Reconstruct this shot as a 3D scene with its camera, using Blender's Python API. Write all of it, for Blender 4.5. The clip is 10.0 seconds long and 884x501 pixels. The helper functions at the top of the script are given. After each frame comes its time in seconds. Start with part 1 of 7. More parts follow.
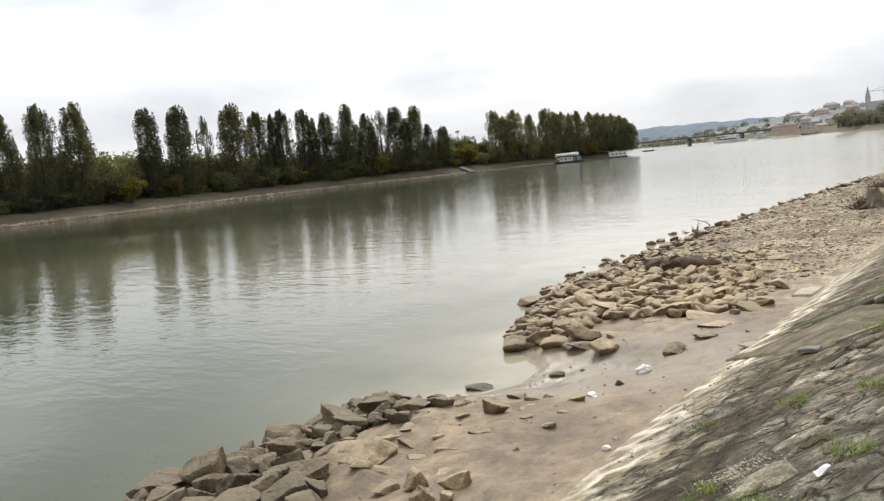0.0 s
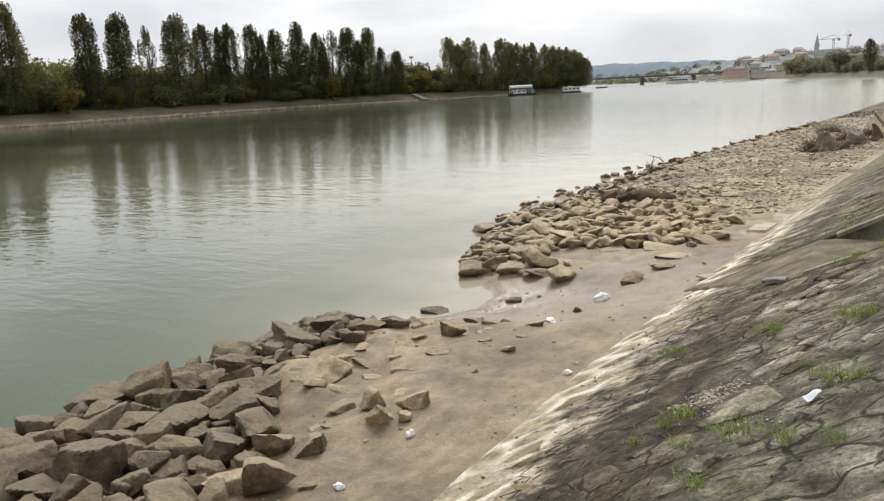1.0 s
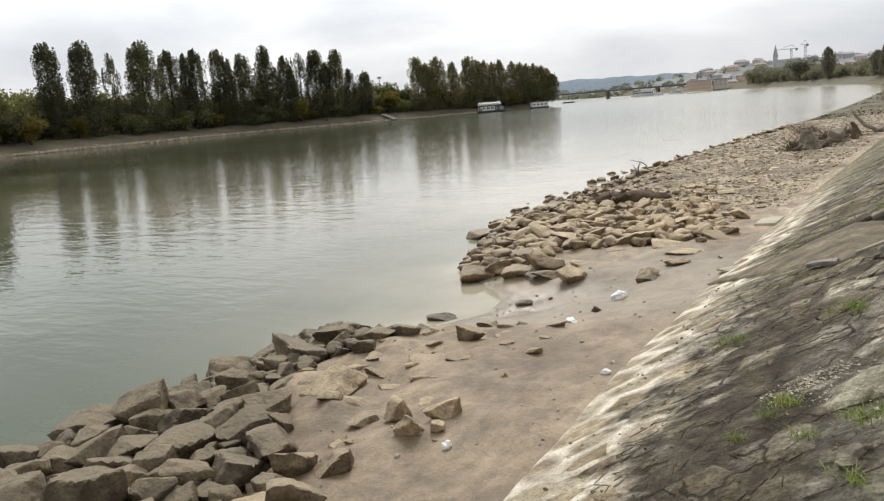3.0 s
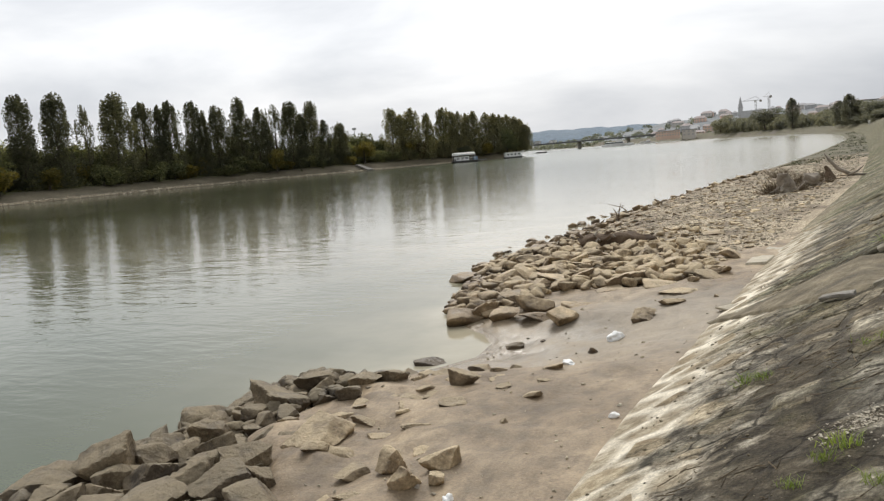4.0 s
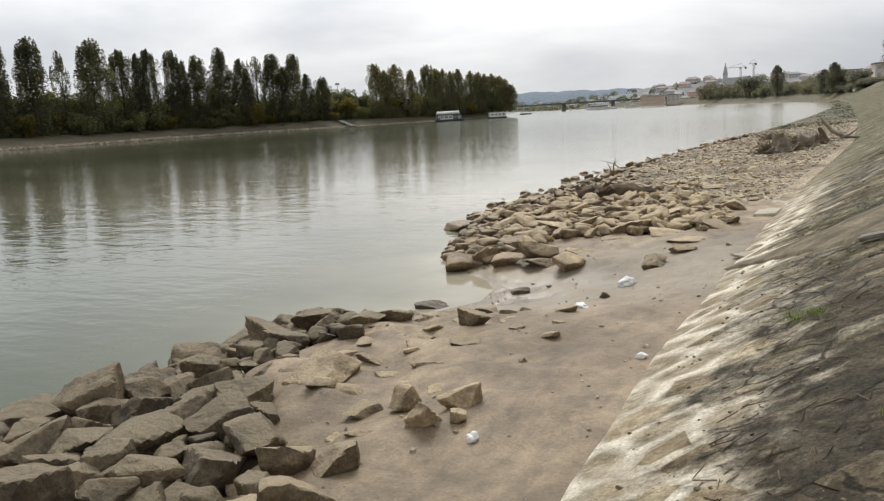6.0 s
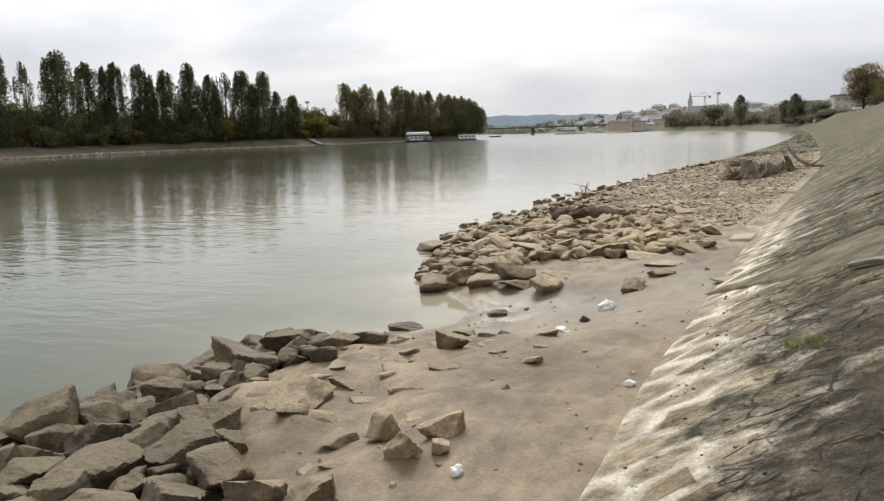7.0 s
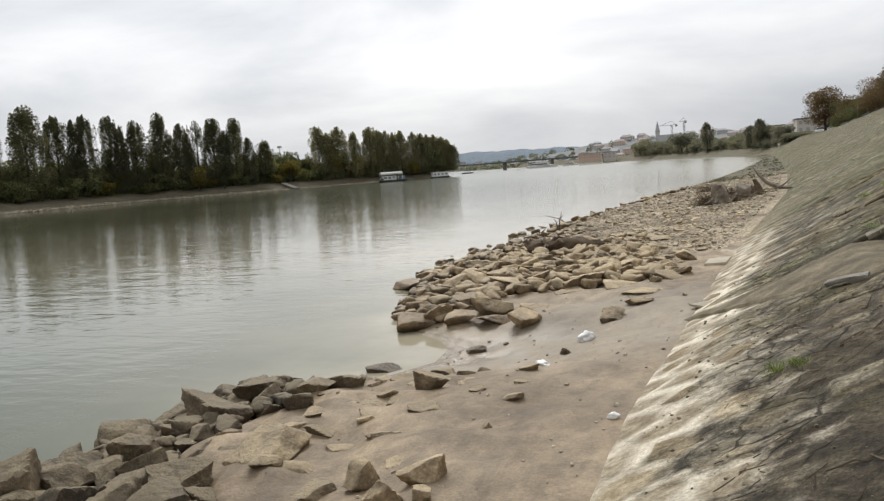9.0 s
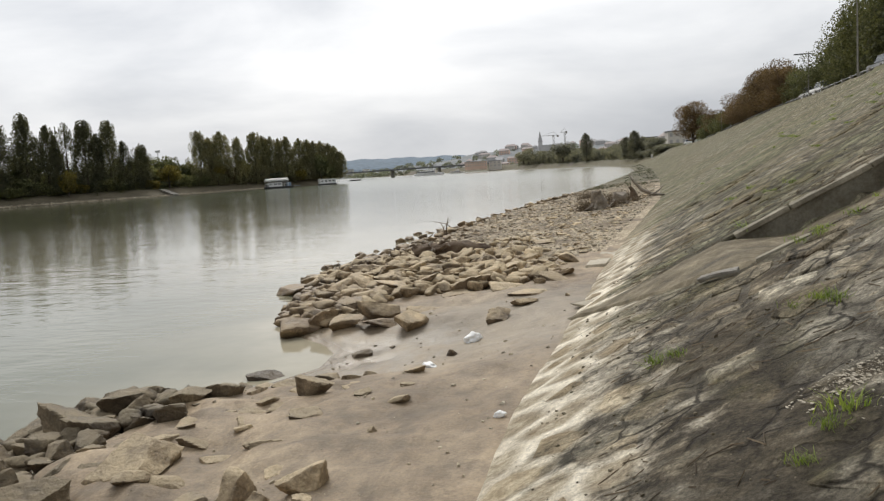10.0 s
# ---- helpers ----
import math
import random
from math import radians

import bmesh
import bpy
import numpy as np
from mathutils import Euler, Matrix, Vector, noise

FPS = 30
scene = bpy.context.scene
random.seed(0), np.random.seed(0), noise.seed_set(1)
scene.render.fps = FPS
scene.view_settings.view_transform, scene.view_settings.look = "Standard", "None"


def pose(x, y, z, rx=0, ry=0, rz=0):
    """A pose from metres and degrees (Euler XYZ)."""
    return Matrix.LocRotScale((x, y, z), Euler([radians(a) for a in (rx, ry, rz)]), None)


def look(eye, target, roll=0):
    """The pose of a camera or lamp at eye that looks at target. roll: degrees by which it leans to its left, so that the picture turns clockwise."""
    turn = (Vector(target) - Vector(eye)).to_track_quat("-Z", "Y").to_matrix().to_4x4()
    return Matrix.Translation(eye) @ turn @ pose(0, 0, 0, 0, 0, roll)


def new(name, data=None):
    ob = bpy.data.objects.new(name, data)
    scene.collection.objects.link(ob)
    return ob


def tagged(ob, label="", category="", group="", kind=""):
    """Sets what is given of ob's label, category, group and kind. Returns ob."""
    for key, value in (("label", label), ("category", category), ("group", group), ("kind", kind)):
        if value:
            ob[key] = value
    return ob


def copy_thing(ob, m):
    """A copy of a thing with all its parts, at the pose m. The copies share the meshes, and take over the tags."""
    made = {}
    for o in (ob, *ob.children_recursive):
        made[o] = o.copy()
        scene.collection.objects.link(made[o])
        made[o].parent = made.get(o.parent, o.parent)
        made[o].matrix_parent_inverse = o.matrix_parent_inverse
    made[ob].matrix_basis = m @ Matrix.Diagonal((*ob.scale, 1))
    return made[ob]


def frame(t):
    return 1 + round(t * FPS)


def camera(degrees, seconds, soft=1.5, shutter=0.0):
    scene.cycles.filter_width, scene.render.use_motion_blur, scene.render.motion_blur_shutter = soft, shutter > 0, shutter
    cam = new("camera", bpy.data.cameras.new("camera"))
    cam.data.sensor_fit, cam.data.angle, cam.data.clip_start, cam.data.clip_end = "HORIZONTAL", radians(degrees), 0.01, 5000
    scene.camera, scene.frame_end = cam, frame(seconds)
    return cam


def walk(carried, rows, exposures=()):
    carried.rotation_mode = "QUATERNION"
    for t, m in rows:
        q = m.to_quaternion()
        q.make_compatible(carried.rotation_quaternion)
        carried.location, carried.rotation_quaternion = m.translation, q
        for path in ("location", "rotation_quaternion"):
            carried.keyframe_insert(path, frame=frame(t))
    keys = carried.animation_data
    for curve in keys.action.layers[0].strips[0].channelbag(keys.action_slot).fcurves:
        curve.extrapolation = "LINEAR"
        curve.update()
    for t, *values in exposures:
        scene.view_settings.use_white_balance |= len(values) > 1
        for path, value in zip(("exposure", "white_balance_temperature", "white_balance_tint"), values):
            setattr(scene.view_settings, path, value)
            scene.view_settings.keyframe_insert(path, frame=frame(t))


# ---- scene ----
cam = camera(60.5, 10.0, soft=1.3)
PATH = [
    (0, (2.828, -0.548, 4.203), (1.661, 1.062, 3.981), -5.8),
    (0.5, (2.654, -0.368, 4.13), (1.434, 1.182, 3.802), -3.6),
    (1, (2.398, -0.324, 3.982), (1.352, 1.329, 3.567), -2.9),
    (1.5, (2.158, -0.243, 3.857), (1.053, 1.39, 3.519), -5.0),
    (2, (1.904, -0.284, 3.698), (0.833, 1.371, 3.367), -6.1),
    (2.5, (1.757, -0.141, 3.625), (0.735, 1.547, 3.303), -5.2),
    (2.7, (1.644, -0.083, 3.657), (0.6, 1.597, 3.362), -6.3),
    (3, (1.527, -0.008, 3.579), (0.539, 1.691, 3.209), -4.6),
    (4.3, (0.933, 0.403, 3.217), (0.028, 2.174, 3.005), -5.4),
    (4.5, (0.853, 0.373, 3.132), (-0.054, 2.144, 2.934), -6.5),
    (5, (0.74, 0.406, 3.117), (-0.125, 2.19, 2.858), -6.3),
    (6.5, (0.296, 0.833, 2.892), (-0.589, 2.588, 2.523), -1.9),
    (7, (0.184, 0.931, 2.888), (-0.624, 2.735, 2.585), -1.9),
    (7.5, (0.152, 0.989, 2.903), (-0.595, 2.83, 2.678), -2.3),
    (8, (0.168, 1.036, 2.9), (-0.582, 2.878, 2.691), -2.9),
    (8.5, (0.163, 1.061, 2.877), (-0.573, 2.913, 2.705), -4.4),
    (9, (0.164, 1.095, 2.858), (-0.59, 2.936, 2.65), -4.3),
    (9.5, (0.194, 1.175, 2.843), (-0.485, 3.046, 2.645), -4.7),
    (10, (0.136, 1.287, 2.747), (-0.338, 3.219, 2.538), -3.8),
]
walk(cam, [(t, look(eye, target, roll)) for t, eye, target, roll in PATH],
     exposures=[(0, 0.34), (0.5, 0.3), (1.0, 0.24), (1.5, 0.3), (2.0, 0.2), (2.5, 0.27), (3.0, 0.24), (4.5, 0.14), (5.0, 0.12), (6.5, 0.1), (7.5, 0.2), (8.0, 0.08), (8.5, 0.05), (9.0, 0.06), (9.5, 0.03), (10, 0.03)])

# ---- world, sun, exposure ----
SUN_EL, SUN_AZ = radians(44), radians(-26)  # azimuth from +y towards +x
world = bpy.data.worlds.new("overcast_sky")
scene.world = world
world.use_nodes = True
wt = world.node_tree
wt.nodes.clear()


def wn(kind, **at):
    n = wt.nodes.new(kind)
    for k, v in at.items():
        n.inputs[k.replace("_", " ")].default_value = v
    return n


sky = wn("ShaderNodeTexSky")
sky.sky_type, sky.sun_disc, sky.sun_elevation, sky.sun_rotation = "NISHITA", False, SUN_EL, SUN_AZ
sky.air_density, sky.dust_density = 1.0, 4.0
coord = wn("ShaderNodeTexCoord")
flat = wn("ShaderNodeMapping", Scale=(1.0, 1.0, 3.4))
cloud = wn("ShaderNodeTexNoise", Scale=2.1, Detail=6.0, Roughness=0.52, Distortion=0.25)
ramp = wn("ShaderNodeValToRGB")
ramp.color_ramp.elements[0].position, ramp.color_ramp.elements[0].color = 0.36, (0.58, 0.605, 0.645, 1)
ramp.color_ramp.elements[1].position, ramp.color_ramp.elements[1].color = 0.62, (0.88, 0.888, 0.9, 1)
dim = wn("ShaderNodeMix")
dim.data_type, dim.blend_type = "RGBA", "MIX"
dim.inputs["Factor"].default_value = 0.94
thin = wn("ShaderNodeVectorMath")
thin.operation = "SCALE"
thin.inputs["Scale"].default_value = 0.1
# the veiled sun brightens the cloud round it
bright = wn("ShaderNodeVectorMath")
bright.operation = "DOT_PRODUCT"
bright.inputs[1].default_value = (math.sin(SUN_AZ) * math.cos(SUN_EL), math.cos(SUN_AZ) * math.cos(SUN_EL), math.sin(SUN_EL))
lift = wn("ShaderNodeMapRange")
for k, v in (("From Min", 0.25), ("From Max", 1.0), ("To Min", 0.74), ("To Max", 1.34)):
    lift.inputs[k].default_value = v
glow = wn("ShaderNodeVectorMath")
glow.operation = "SCALE"
back = wn("ShaderNodeBackground", Strength=1.0)
wout = wn("ShaderNodeOutputWorld")
wl = wt.links.new
wl(coord.outputs["Generated"], flat.inputs["Vector"])
wl(flat.outputs["Vector"], cloud.inputs["Vector"])
wl(cloud.outputs["Fac"], ramp.inputs["Fac"])
wl(sky.outputs["Color"], thin.inputs[0])
wl(coord.outputs["Generated"], bright.inputs[0])
wl(bright.outputs["Value"], lift.inputs["Value"])
wl(ramp.outputs["Color"], glow.inputs[0])
# the cloud thickens towards the horizon
high = wn("ShaderNodeSeparateXYZ")
low = wn("ShaderNodeMapRange")
for k, v in (("From Min", 0.02), ("From Max", 0.15), ("To Min", 0.84), ("To Max", 1.0)):
    low.inputs[k].default_value = v
both = wn("ShaderNodeMath")
both.operation = "MULTIPLY"
wl(coord.outputs["Generated"], high.inputs["Vector"])
wl(high.outputs["Z"], low.inputs["Value"])
wl(low.outputs["Result"], both.inputs[0])
wl(lift.outputs["Result"], both.inputs[1])
wl(both.outputs["Value"], glow.inputs["Scale"])
wl(thin.outputs["Vector"], dim.inputs["A"])
wl(glow.outputs["Vector"], dim.inputs["B"])
wl(dim.outputs["Result"], back.inputs["Color"])
wl(back.outputs["Background"], wout.inputs["Surface"])

sun = bpy.data.lights.new("sun", "SUN")
sun.energy, sun.angle, sun.color = 1.7, radians(24), (1.0, 0.955, 0.88)
new("sun", sun).matrix_world = look(
    (math.sin(SUN_AZ) * 60, math.cos(SUN_AZ) * 60, 60 * math.tan(SUN_EL)), (0, 0, 0))


# ---- materials ----
def blank(name):
    m = bpy.data.materials.new(name)
    m.use_nodes = True
    t = m.node_tree
    t.nodes.clear()
    out = t.nodes.new("ShaderNodeOutputMaterial")
    bsdf = t.nodes.new("ShaderNodeBsdfPrincipled")
    t.links.new(bsdf.outputs["BSDF"], out.inputs["Surface"])
    return m, t, bsdf


def put(t, kind, **at):
    n = t.nodes.new(kind)
    for k, v in at.items():
        n.inputs[k.replace("_", " ")].default_value = v
    return n


def noise_tex(t, scale, detail=6.0, rough=0.6, stretch=None, distortion=0.0, local=False):
    """A noise in metres of the world, or of the object where local."""
    if local:
        src = t.nodes.new("ShaderNodeTexCoord").outputs["Object"]
    else:
        src = t.nodes.new("ShaderNodeNewGeometry").outputs["Position"]
    n = put(t, "ShaderNodeTexNoise", Scale=scale, Detail=detail, Roughness=rough, Distortion=distortion)
    if stretch:
        mp = put(t, "ShaderNodeMapping", Scale=stretch[:3], Rotation=(0, 0, stretch[3] if len(stretch) > 3 else 0))
        t.links.new(src, mp.inputs["Vector"])
        src = mp.outputs["Vector"]
    t.links.new(src, n.inputs["Vector"])
    return n.outputs["Fac"]


def ramp_of(t, fac, stops):
    r = t.nodes.new("ShaderNodeValToRGB")
    e = r.color_ramp.elements
    while len(e) < len(stops):
        e.new(0.5)
    for el, (p, c) in zip(e, stops):
        el.position = p
        el.color = (*c, 1) if len(c) == 3 else c
    t.links.new(fac, r.inputs["Fac"])
    return r.outputs["Color"]


def span(t, value, a, b, lo=0.0, hi=1.0):
    r = t.nodes.new("ShaderNodeMapRange")
    for k, v in (("From Min", a), ("From Max", b), ("To Min", lo), ("To Max", hi)):
        r.inputs[k].default_value = v
    t.links.new(value, r.inputs["Value"])
    return r.outputs["Result"]


def mix(t, fac, a, b, blend="MIX"):
    n = t.nodes.new("ShaderNodeMix")
    n.data_type, n.blend_type = "RGBA", blend
    for sock, v in (("Factor", fac), ("A", a), ("B", b)):
        if isinstance(v, (int, float)):
            n.inputs[sock].default_value = v
        elif isinstance(v, tuple):
            n.inputs[sock].default_value = (*v, 1)
        else:
            t.links.new(v, n.inputs[sock])
    return n.outputs["Result"]


def calc(t, op, a, b):
    n = t.nodes.new("ShaderNodeMath")
    n.operation = op
    for i, v in enumerate((a, b)):
        if isinstance(v, (int, float)):
            n.inputs[i].default_value = v
        else:
            t.links.new(v, n.inputs[i])
    return n.outputs["Value"]


def relief(t, bsdf, heights):
    """heights: (value, strength, distance) laid one on another."""
    last = None
    for h, strength, dist in heights:
        b = put(t, "ShaderNodeBump", Strength=strength, Distance=dist)
        t.links.new(h, b.inputs["Height"])
        if last:
            t.links.new(last, b.inputs["Normal"])
        last = b.outputs["Normal"]
    t.links.new(last, bsdf.inputs["Normal"])


def earthy(name, dark, mid, light, big, fine, rough=(0.7, 0.95), bump=(0.5, 0.02), vary=None, local=False, spread=0.0):
    """Mineral or wooden surfaces: broad stains, fine grain, uneven gloss and relief. vary: 'object' or 'island' shifts each piece."""
    m, t, bsdf = blank(name)
    n1, n2 = noise_tex(t, big, 5, 0.6, local=local), noise_tex(t, fine, 8, 0.68, local=local)
    c = ramp_of(t, n1, ((0.3, dark), (0.5, mid), (0.72, light)))
    g = ramp_of(t, n2, ((0.25, (0.55, 0.55, 0.55)), (0.75, (1.3, 1.3, 1.3))))
    c = mix(t, 0.75, c, g, "MULTIPLY")
    if vary:
        if vary == "object":
            r = t.nodes.new("ShaderNodeObjectInfo").outputs["Random"]
        else:
            r = t.nodes.new("ShaderNodeNewGeometry").outputs["Random Per Island"]
        v = ramp_of(t, r, ((0.0, (1 - spread, 1 - spread, 1 - spread * 0.9)), (0.55, (1, 1, 1)), (1.0, (1 + spread, 1 + spread * 0.95, 1 + spread * 0.85))))
        c = mix(t, 1.0, c, v, "MULTIPLY")
    t.links.new(c, bsdf.inputs["Base Color"])
    t.links.new(span(t, n1, 0.3, 0.7, *rough), bsdf.inputs["Roughness"])
    bsdf.inputs["Specular IOR Level"].default_value = 0.2
    relief(t, bsdf, ((n1, bump[0] * 0.5, bump[1] * 2), (n2, bump[0], bump[1])))
    return m


def stone_material(name, vary, tone, damp=(0.02, 0.3)):
    """Limestone blocks: iron-brown stains, pale dusty patches, dark crevices, chipped relief."""
    m, t, bsdf = blank(name)
    n0, n1, n2 = noise_tex(t, 0.9, 3), noise_tex(t, 4.2, 6, 0.62), noise_tex(t, 30, 8, 0.72)
    c = ramp_of(t, n1, ((0.3, (0.12, 0.094, 0.064)), (0.44, (0.21, 0.17, 0.116)), (0.56, (0.315, 0.262, 0.188)), (0.7, (0.5, 0.43, 0.32))))
    if vary == "object":
        r = t.nodes.new("ShaderNodeObjectInfo").outputs["Random"]
    else:
        r = t.nodes.new("ShaderNodeNewGeometry").outputs["Random Per Island"]
    v = ramp_of(t, r, ((0.0, (0.5, 0.47, 0.45)), (0.5, (0.92, 0.92, 0.92)), (0.8, (1.2, 1.2, 1.2)), (1.0, (1.6, 1.62, 1.62))))
    c = mix(t, 1.0, c, v, "MULTIPLY")
    c = mix(t, 0.8, c, ramp_of(t, n2, ((0.32, (0.52, 0.51, 0.5)), (0.66, (1.4, 1.4, 1.4)))), "MULTIPLY")
    c = mix(t, 0.6, c, ramp_of(t, n0, ((0.35, (0.7, 0.68, 0.66)), (0.65, (1.2, 1.2, 1.18)))), "MULTIPLY")
    c = mix(t, 1.0, c, tone, "MULTIPLY")
    # upward faces paler: silt dust, with the brighter lit tops painted in
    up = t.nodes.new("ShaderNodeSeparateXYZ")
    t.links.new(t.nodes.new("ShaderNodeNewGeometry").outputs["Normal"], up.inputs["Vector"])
    dusty_lit_top = calc(t, "ADD", up.outputs["Z"], calc(t, "MULTIPLY", calc(t, "SUBTRACT", n1, 0.5), 1.2))
    c = mix(t, span(t, dusty_lit_top, 0.42, 0.95, 0.0, 0.62), c, tuple(v * k for v, k in zip((0.5, 0.44, 0.33), tone)))
    # blocks near the waterline are still wet
    lie = t.nodes.new("ShaderNodeSeparateXYZ")
    t.links.new(t.nodes.new("ShaderNodeNewGeometry").outputs["Position"], lie.inputs["Vector"])
    wet = calc(t, "ADD", lie.outputs["Z"], calc(t, "MULTIPLY", calc(t, "SUBTRACT", n0, 0.5), 0.7))
    wet = span(t, wet, *damp, 1.0, 0.0)
    c = mix(t, calc(t, "MULTIPLY", wet, 0.9), c, mix(t, 1.0, c, (0.4, 0.35, 0.3), "MULTIPLY"))
    t.links.new(c, bsdf.inputs["Base Color"])
    t.links.new(calc(t, "SUBTRACT", span(t, n1, 0.3, 0.7, 0.62, 0.92), calc(t, "MULTIPLY", wet, 0.22)), bsdf.inputs["Roughness"])
    relief(t, bsdf, ((n1, 0.9, 0.08), (noise_tex(t, 12, 6, 0.65), 0.9, 0.035), (n2, 0.9, 0.015)))
    return m


def leafy(name, dark, light, spread=0.25):
    m, t, bsdf = blank(name)
    r = t.nodes.new("ShaderNodeNewGeometry").outputs["Random Per Island"]
    o = t.nodes.new("ShaderNodeObjectInfo").outputs["Random"]
    c = ramp_of(t, r, ((0.0, dark), (1.0, light)))
    v = ramp_of(t, o, ((0.0, (1 - spread, 1 - spread, 1 - spread)), (1.0, (1 + spread, 1 + spread * 0.8, 1 + spread * 0.4))))
    c = mix(t, 1.0, c, v, "MULTIPLY")
    n = noise_tex(t, 0.25, 3)
    c = mix(t, 0.5, c, ramp_of(t, n, ((0.3, (0.65, 0.68, 0.7)), (0.7, (1.25, 1.2, 1.0)))), "MULTIPLY")
    t.links.new(c, bsdf.inputs["Base Color"])
    bsdf.inputs["Roughness"].default_value = 0.65
    # light shines through the leaves
    thin_leaf = t.nodes.new("ShaderNodeBsdfTranslucent")
    t.links.new(mix(t, 1.0, c, (1.25, 1.2, 0.75), "MULTIPLY"), thin_leaf.inputs["Color"])
    both = put(t, "ShaderNodeMixShader", Fac=0.45)
    t.links.new(bsdf.outputs["BSDF"], both.inputs[1])
    t.links.new(thin_leaf.outputs["BSDF"], both.inputs[2])
    t.links.new(both.outputs["Shader"], [n for n in t.nodes if n.type == "OUTPUT_MATERIAL"][0].inputs["Surface"])
    return m


def plain(name, colour, rough=0.6, metal=0.0, wear=0.25, scale=3.0, bump=0.1):
    """Painted or moulded surfaces with dirt and slight unevenness."""
    m, t, bsdf = blank(name)
    n = noise_tex(t, scale, 6, 0.65)
    d = tuple(v * (1 - wear) for v in colour)
    c = ramp_of(t, n, ((0.3, d), (0.65, colour)))
    t.links.new(c, bsdf.inputs["Base Color"])
    t.links.new(span(t, n, 0.3, 0.7, min(1, rough + 0.15), rough), bsdf.inputs["Roughness"])
    bsdf.inputs["Metallic"].default_value = metal
    relief(t, bsdf, ((n, bump, 0.01),))
    return m


def mud_material():
    m, t, bsdf = blank("river_silt")
    big, mid, fine = noise_tex(t, 0.55, 4), noise_tex(t, 3.2, 6, 0.62, (1, 0.6, 1, 0.5)), noise_tex(t, 38, 6, 0.7)
    c = ramp_of(t, big, ((0.36, (0.195, 0.142, 0.084)), (0.5, (0.31, 0.234, 0.146)), (0.62, (0.415, 0.322, 0.207))))
    c = mix(t, 0.75, c, ramp_of(t, mid, ((0.3, (0.5, 0.48, 0.46)), (0.62, (1.15, 1.13, 1.1)))), "MULTIPLY")
    c = mix(t, 0.7, c, ramp_of(t, fine, ((0.3, (0.6, 0.6, 0.6)), (0.7, (1.25, 1.25, 1.25)))), "MULTIPLY")
    streak = noise_tex(t, 5.0, 7, 0.7, (0.75, 1.1, 1, 0.9), 0.6)
    c = mix(t, 0.45, c, ramp_of(t, streak, ((0.36, (0.55, 0.52, 0.5)), (0.5, (1.0, 1.0, 1.0)))), "MULTIPLY")
    # darker trodden and weedy blotches
    blot = noise_tex(t, 2.1, 7, 0.7, (1, 0.55, 1, 0.6), 0.5)
    c = mix(t, span(t, blot, 0.54, 0.62, 0.0, 0.35), c, (0.12, 0.083, 0.047))
    # silt that the river has lately left is still wet
    z = t.nodes.new("ShaderNodeSeparateXYZ")
    t.links.new(t.nodes.new("ShaderNodeNewGeometry").outputs["Position"], z.inputs["Vector"])
    wet = calc(t, "ADD", z.outputs["Z"], calc(t, "MULTIPLY", calc(t, "SUBTRACT", mid, 0.5), 0.35))
    wet = span(t, wet, 0.05, 0.26, 1.0, 0.0)
    c = mix(t, calc(t, "MULTIPLY", wet, 0.5), c, (0.16, 0.135, 0.098))
    wash = t.nodes.new("ShaderNodeVectorMath")
    wash.operation = "DISTANCE"
    wash.inputs[1].default_value = (-1.5, 12.6, 0.4)
    t.links.new(t.nodes.new("ShaderNodeNewGeometry").outputs["Position"], wash.inputs[0])
    grey = span(t, calc(t, "ADD", wash.outputs["Value"], calc(t, "MULTIPLY", calc(t, "SUBTRACT", blot, 0.5), 3.0)), 1.2, 3.4, 0.6, 0.0)
    c = mix(t, grey, c, (0.27, 0.238, 0.187))
    pile = t.nodes.new("ShaderNodeVectorMath")
    pile.operation = "DISTANCE"
    pile.inputs[1].default_value = (-3.4, 2.0, 0.3)
    t.links.new(t.nodes.new("ShaderNodeNewGeometry").outputs["Position"], pile.inputs[0])
    damp = span(t, calc(t, "ADD", pile.outputs["Value"], calc(t, "MULTIPLY", calc(t, "SUBTRACT", mid, 0.5), 4.0)), 2.6, 6.2, 0.75, 0.0)
    c = mix(t, damp, c, mix(t, 1.0, c, (0.48, 0.465, 0.45), "MULTIPLY"))
    film = span(t, z.outputs["Z"], 0.03, 0.1, 1.0, 0.0)
    t.links.new(c, bsdf.inputs["Base Color"])
    t.links.new(calc(t, "SUBTRACT", span(t, wet, 0, 1, 0.68, 0.36), calc(t, "MULTIPLY", film, 0.1)), bsdf.inputs["Roughness"])
    relief(t, bsdf, ((mid, 0.7, 0.045), (noise_tex(t, 11, 5, 0.65), 0.6, 0.022), (fine, 0.5, 0.007)))
    return m


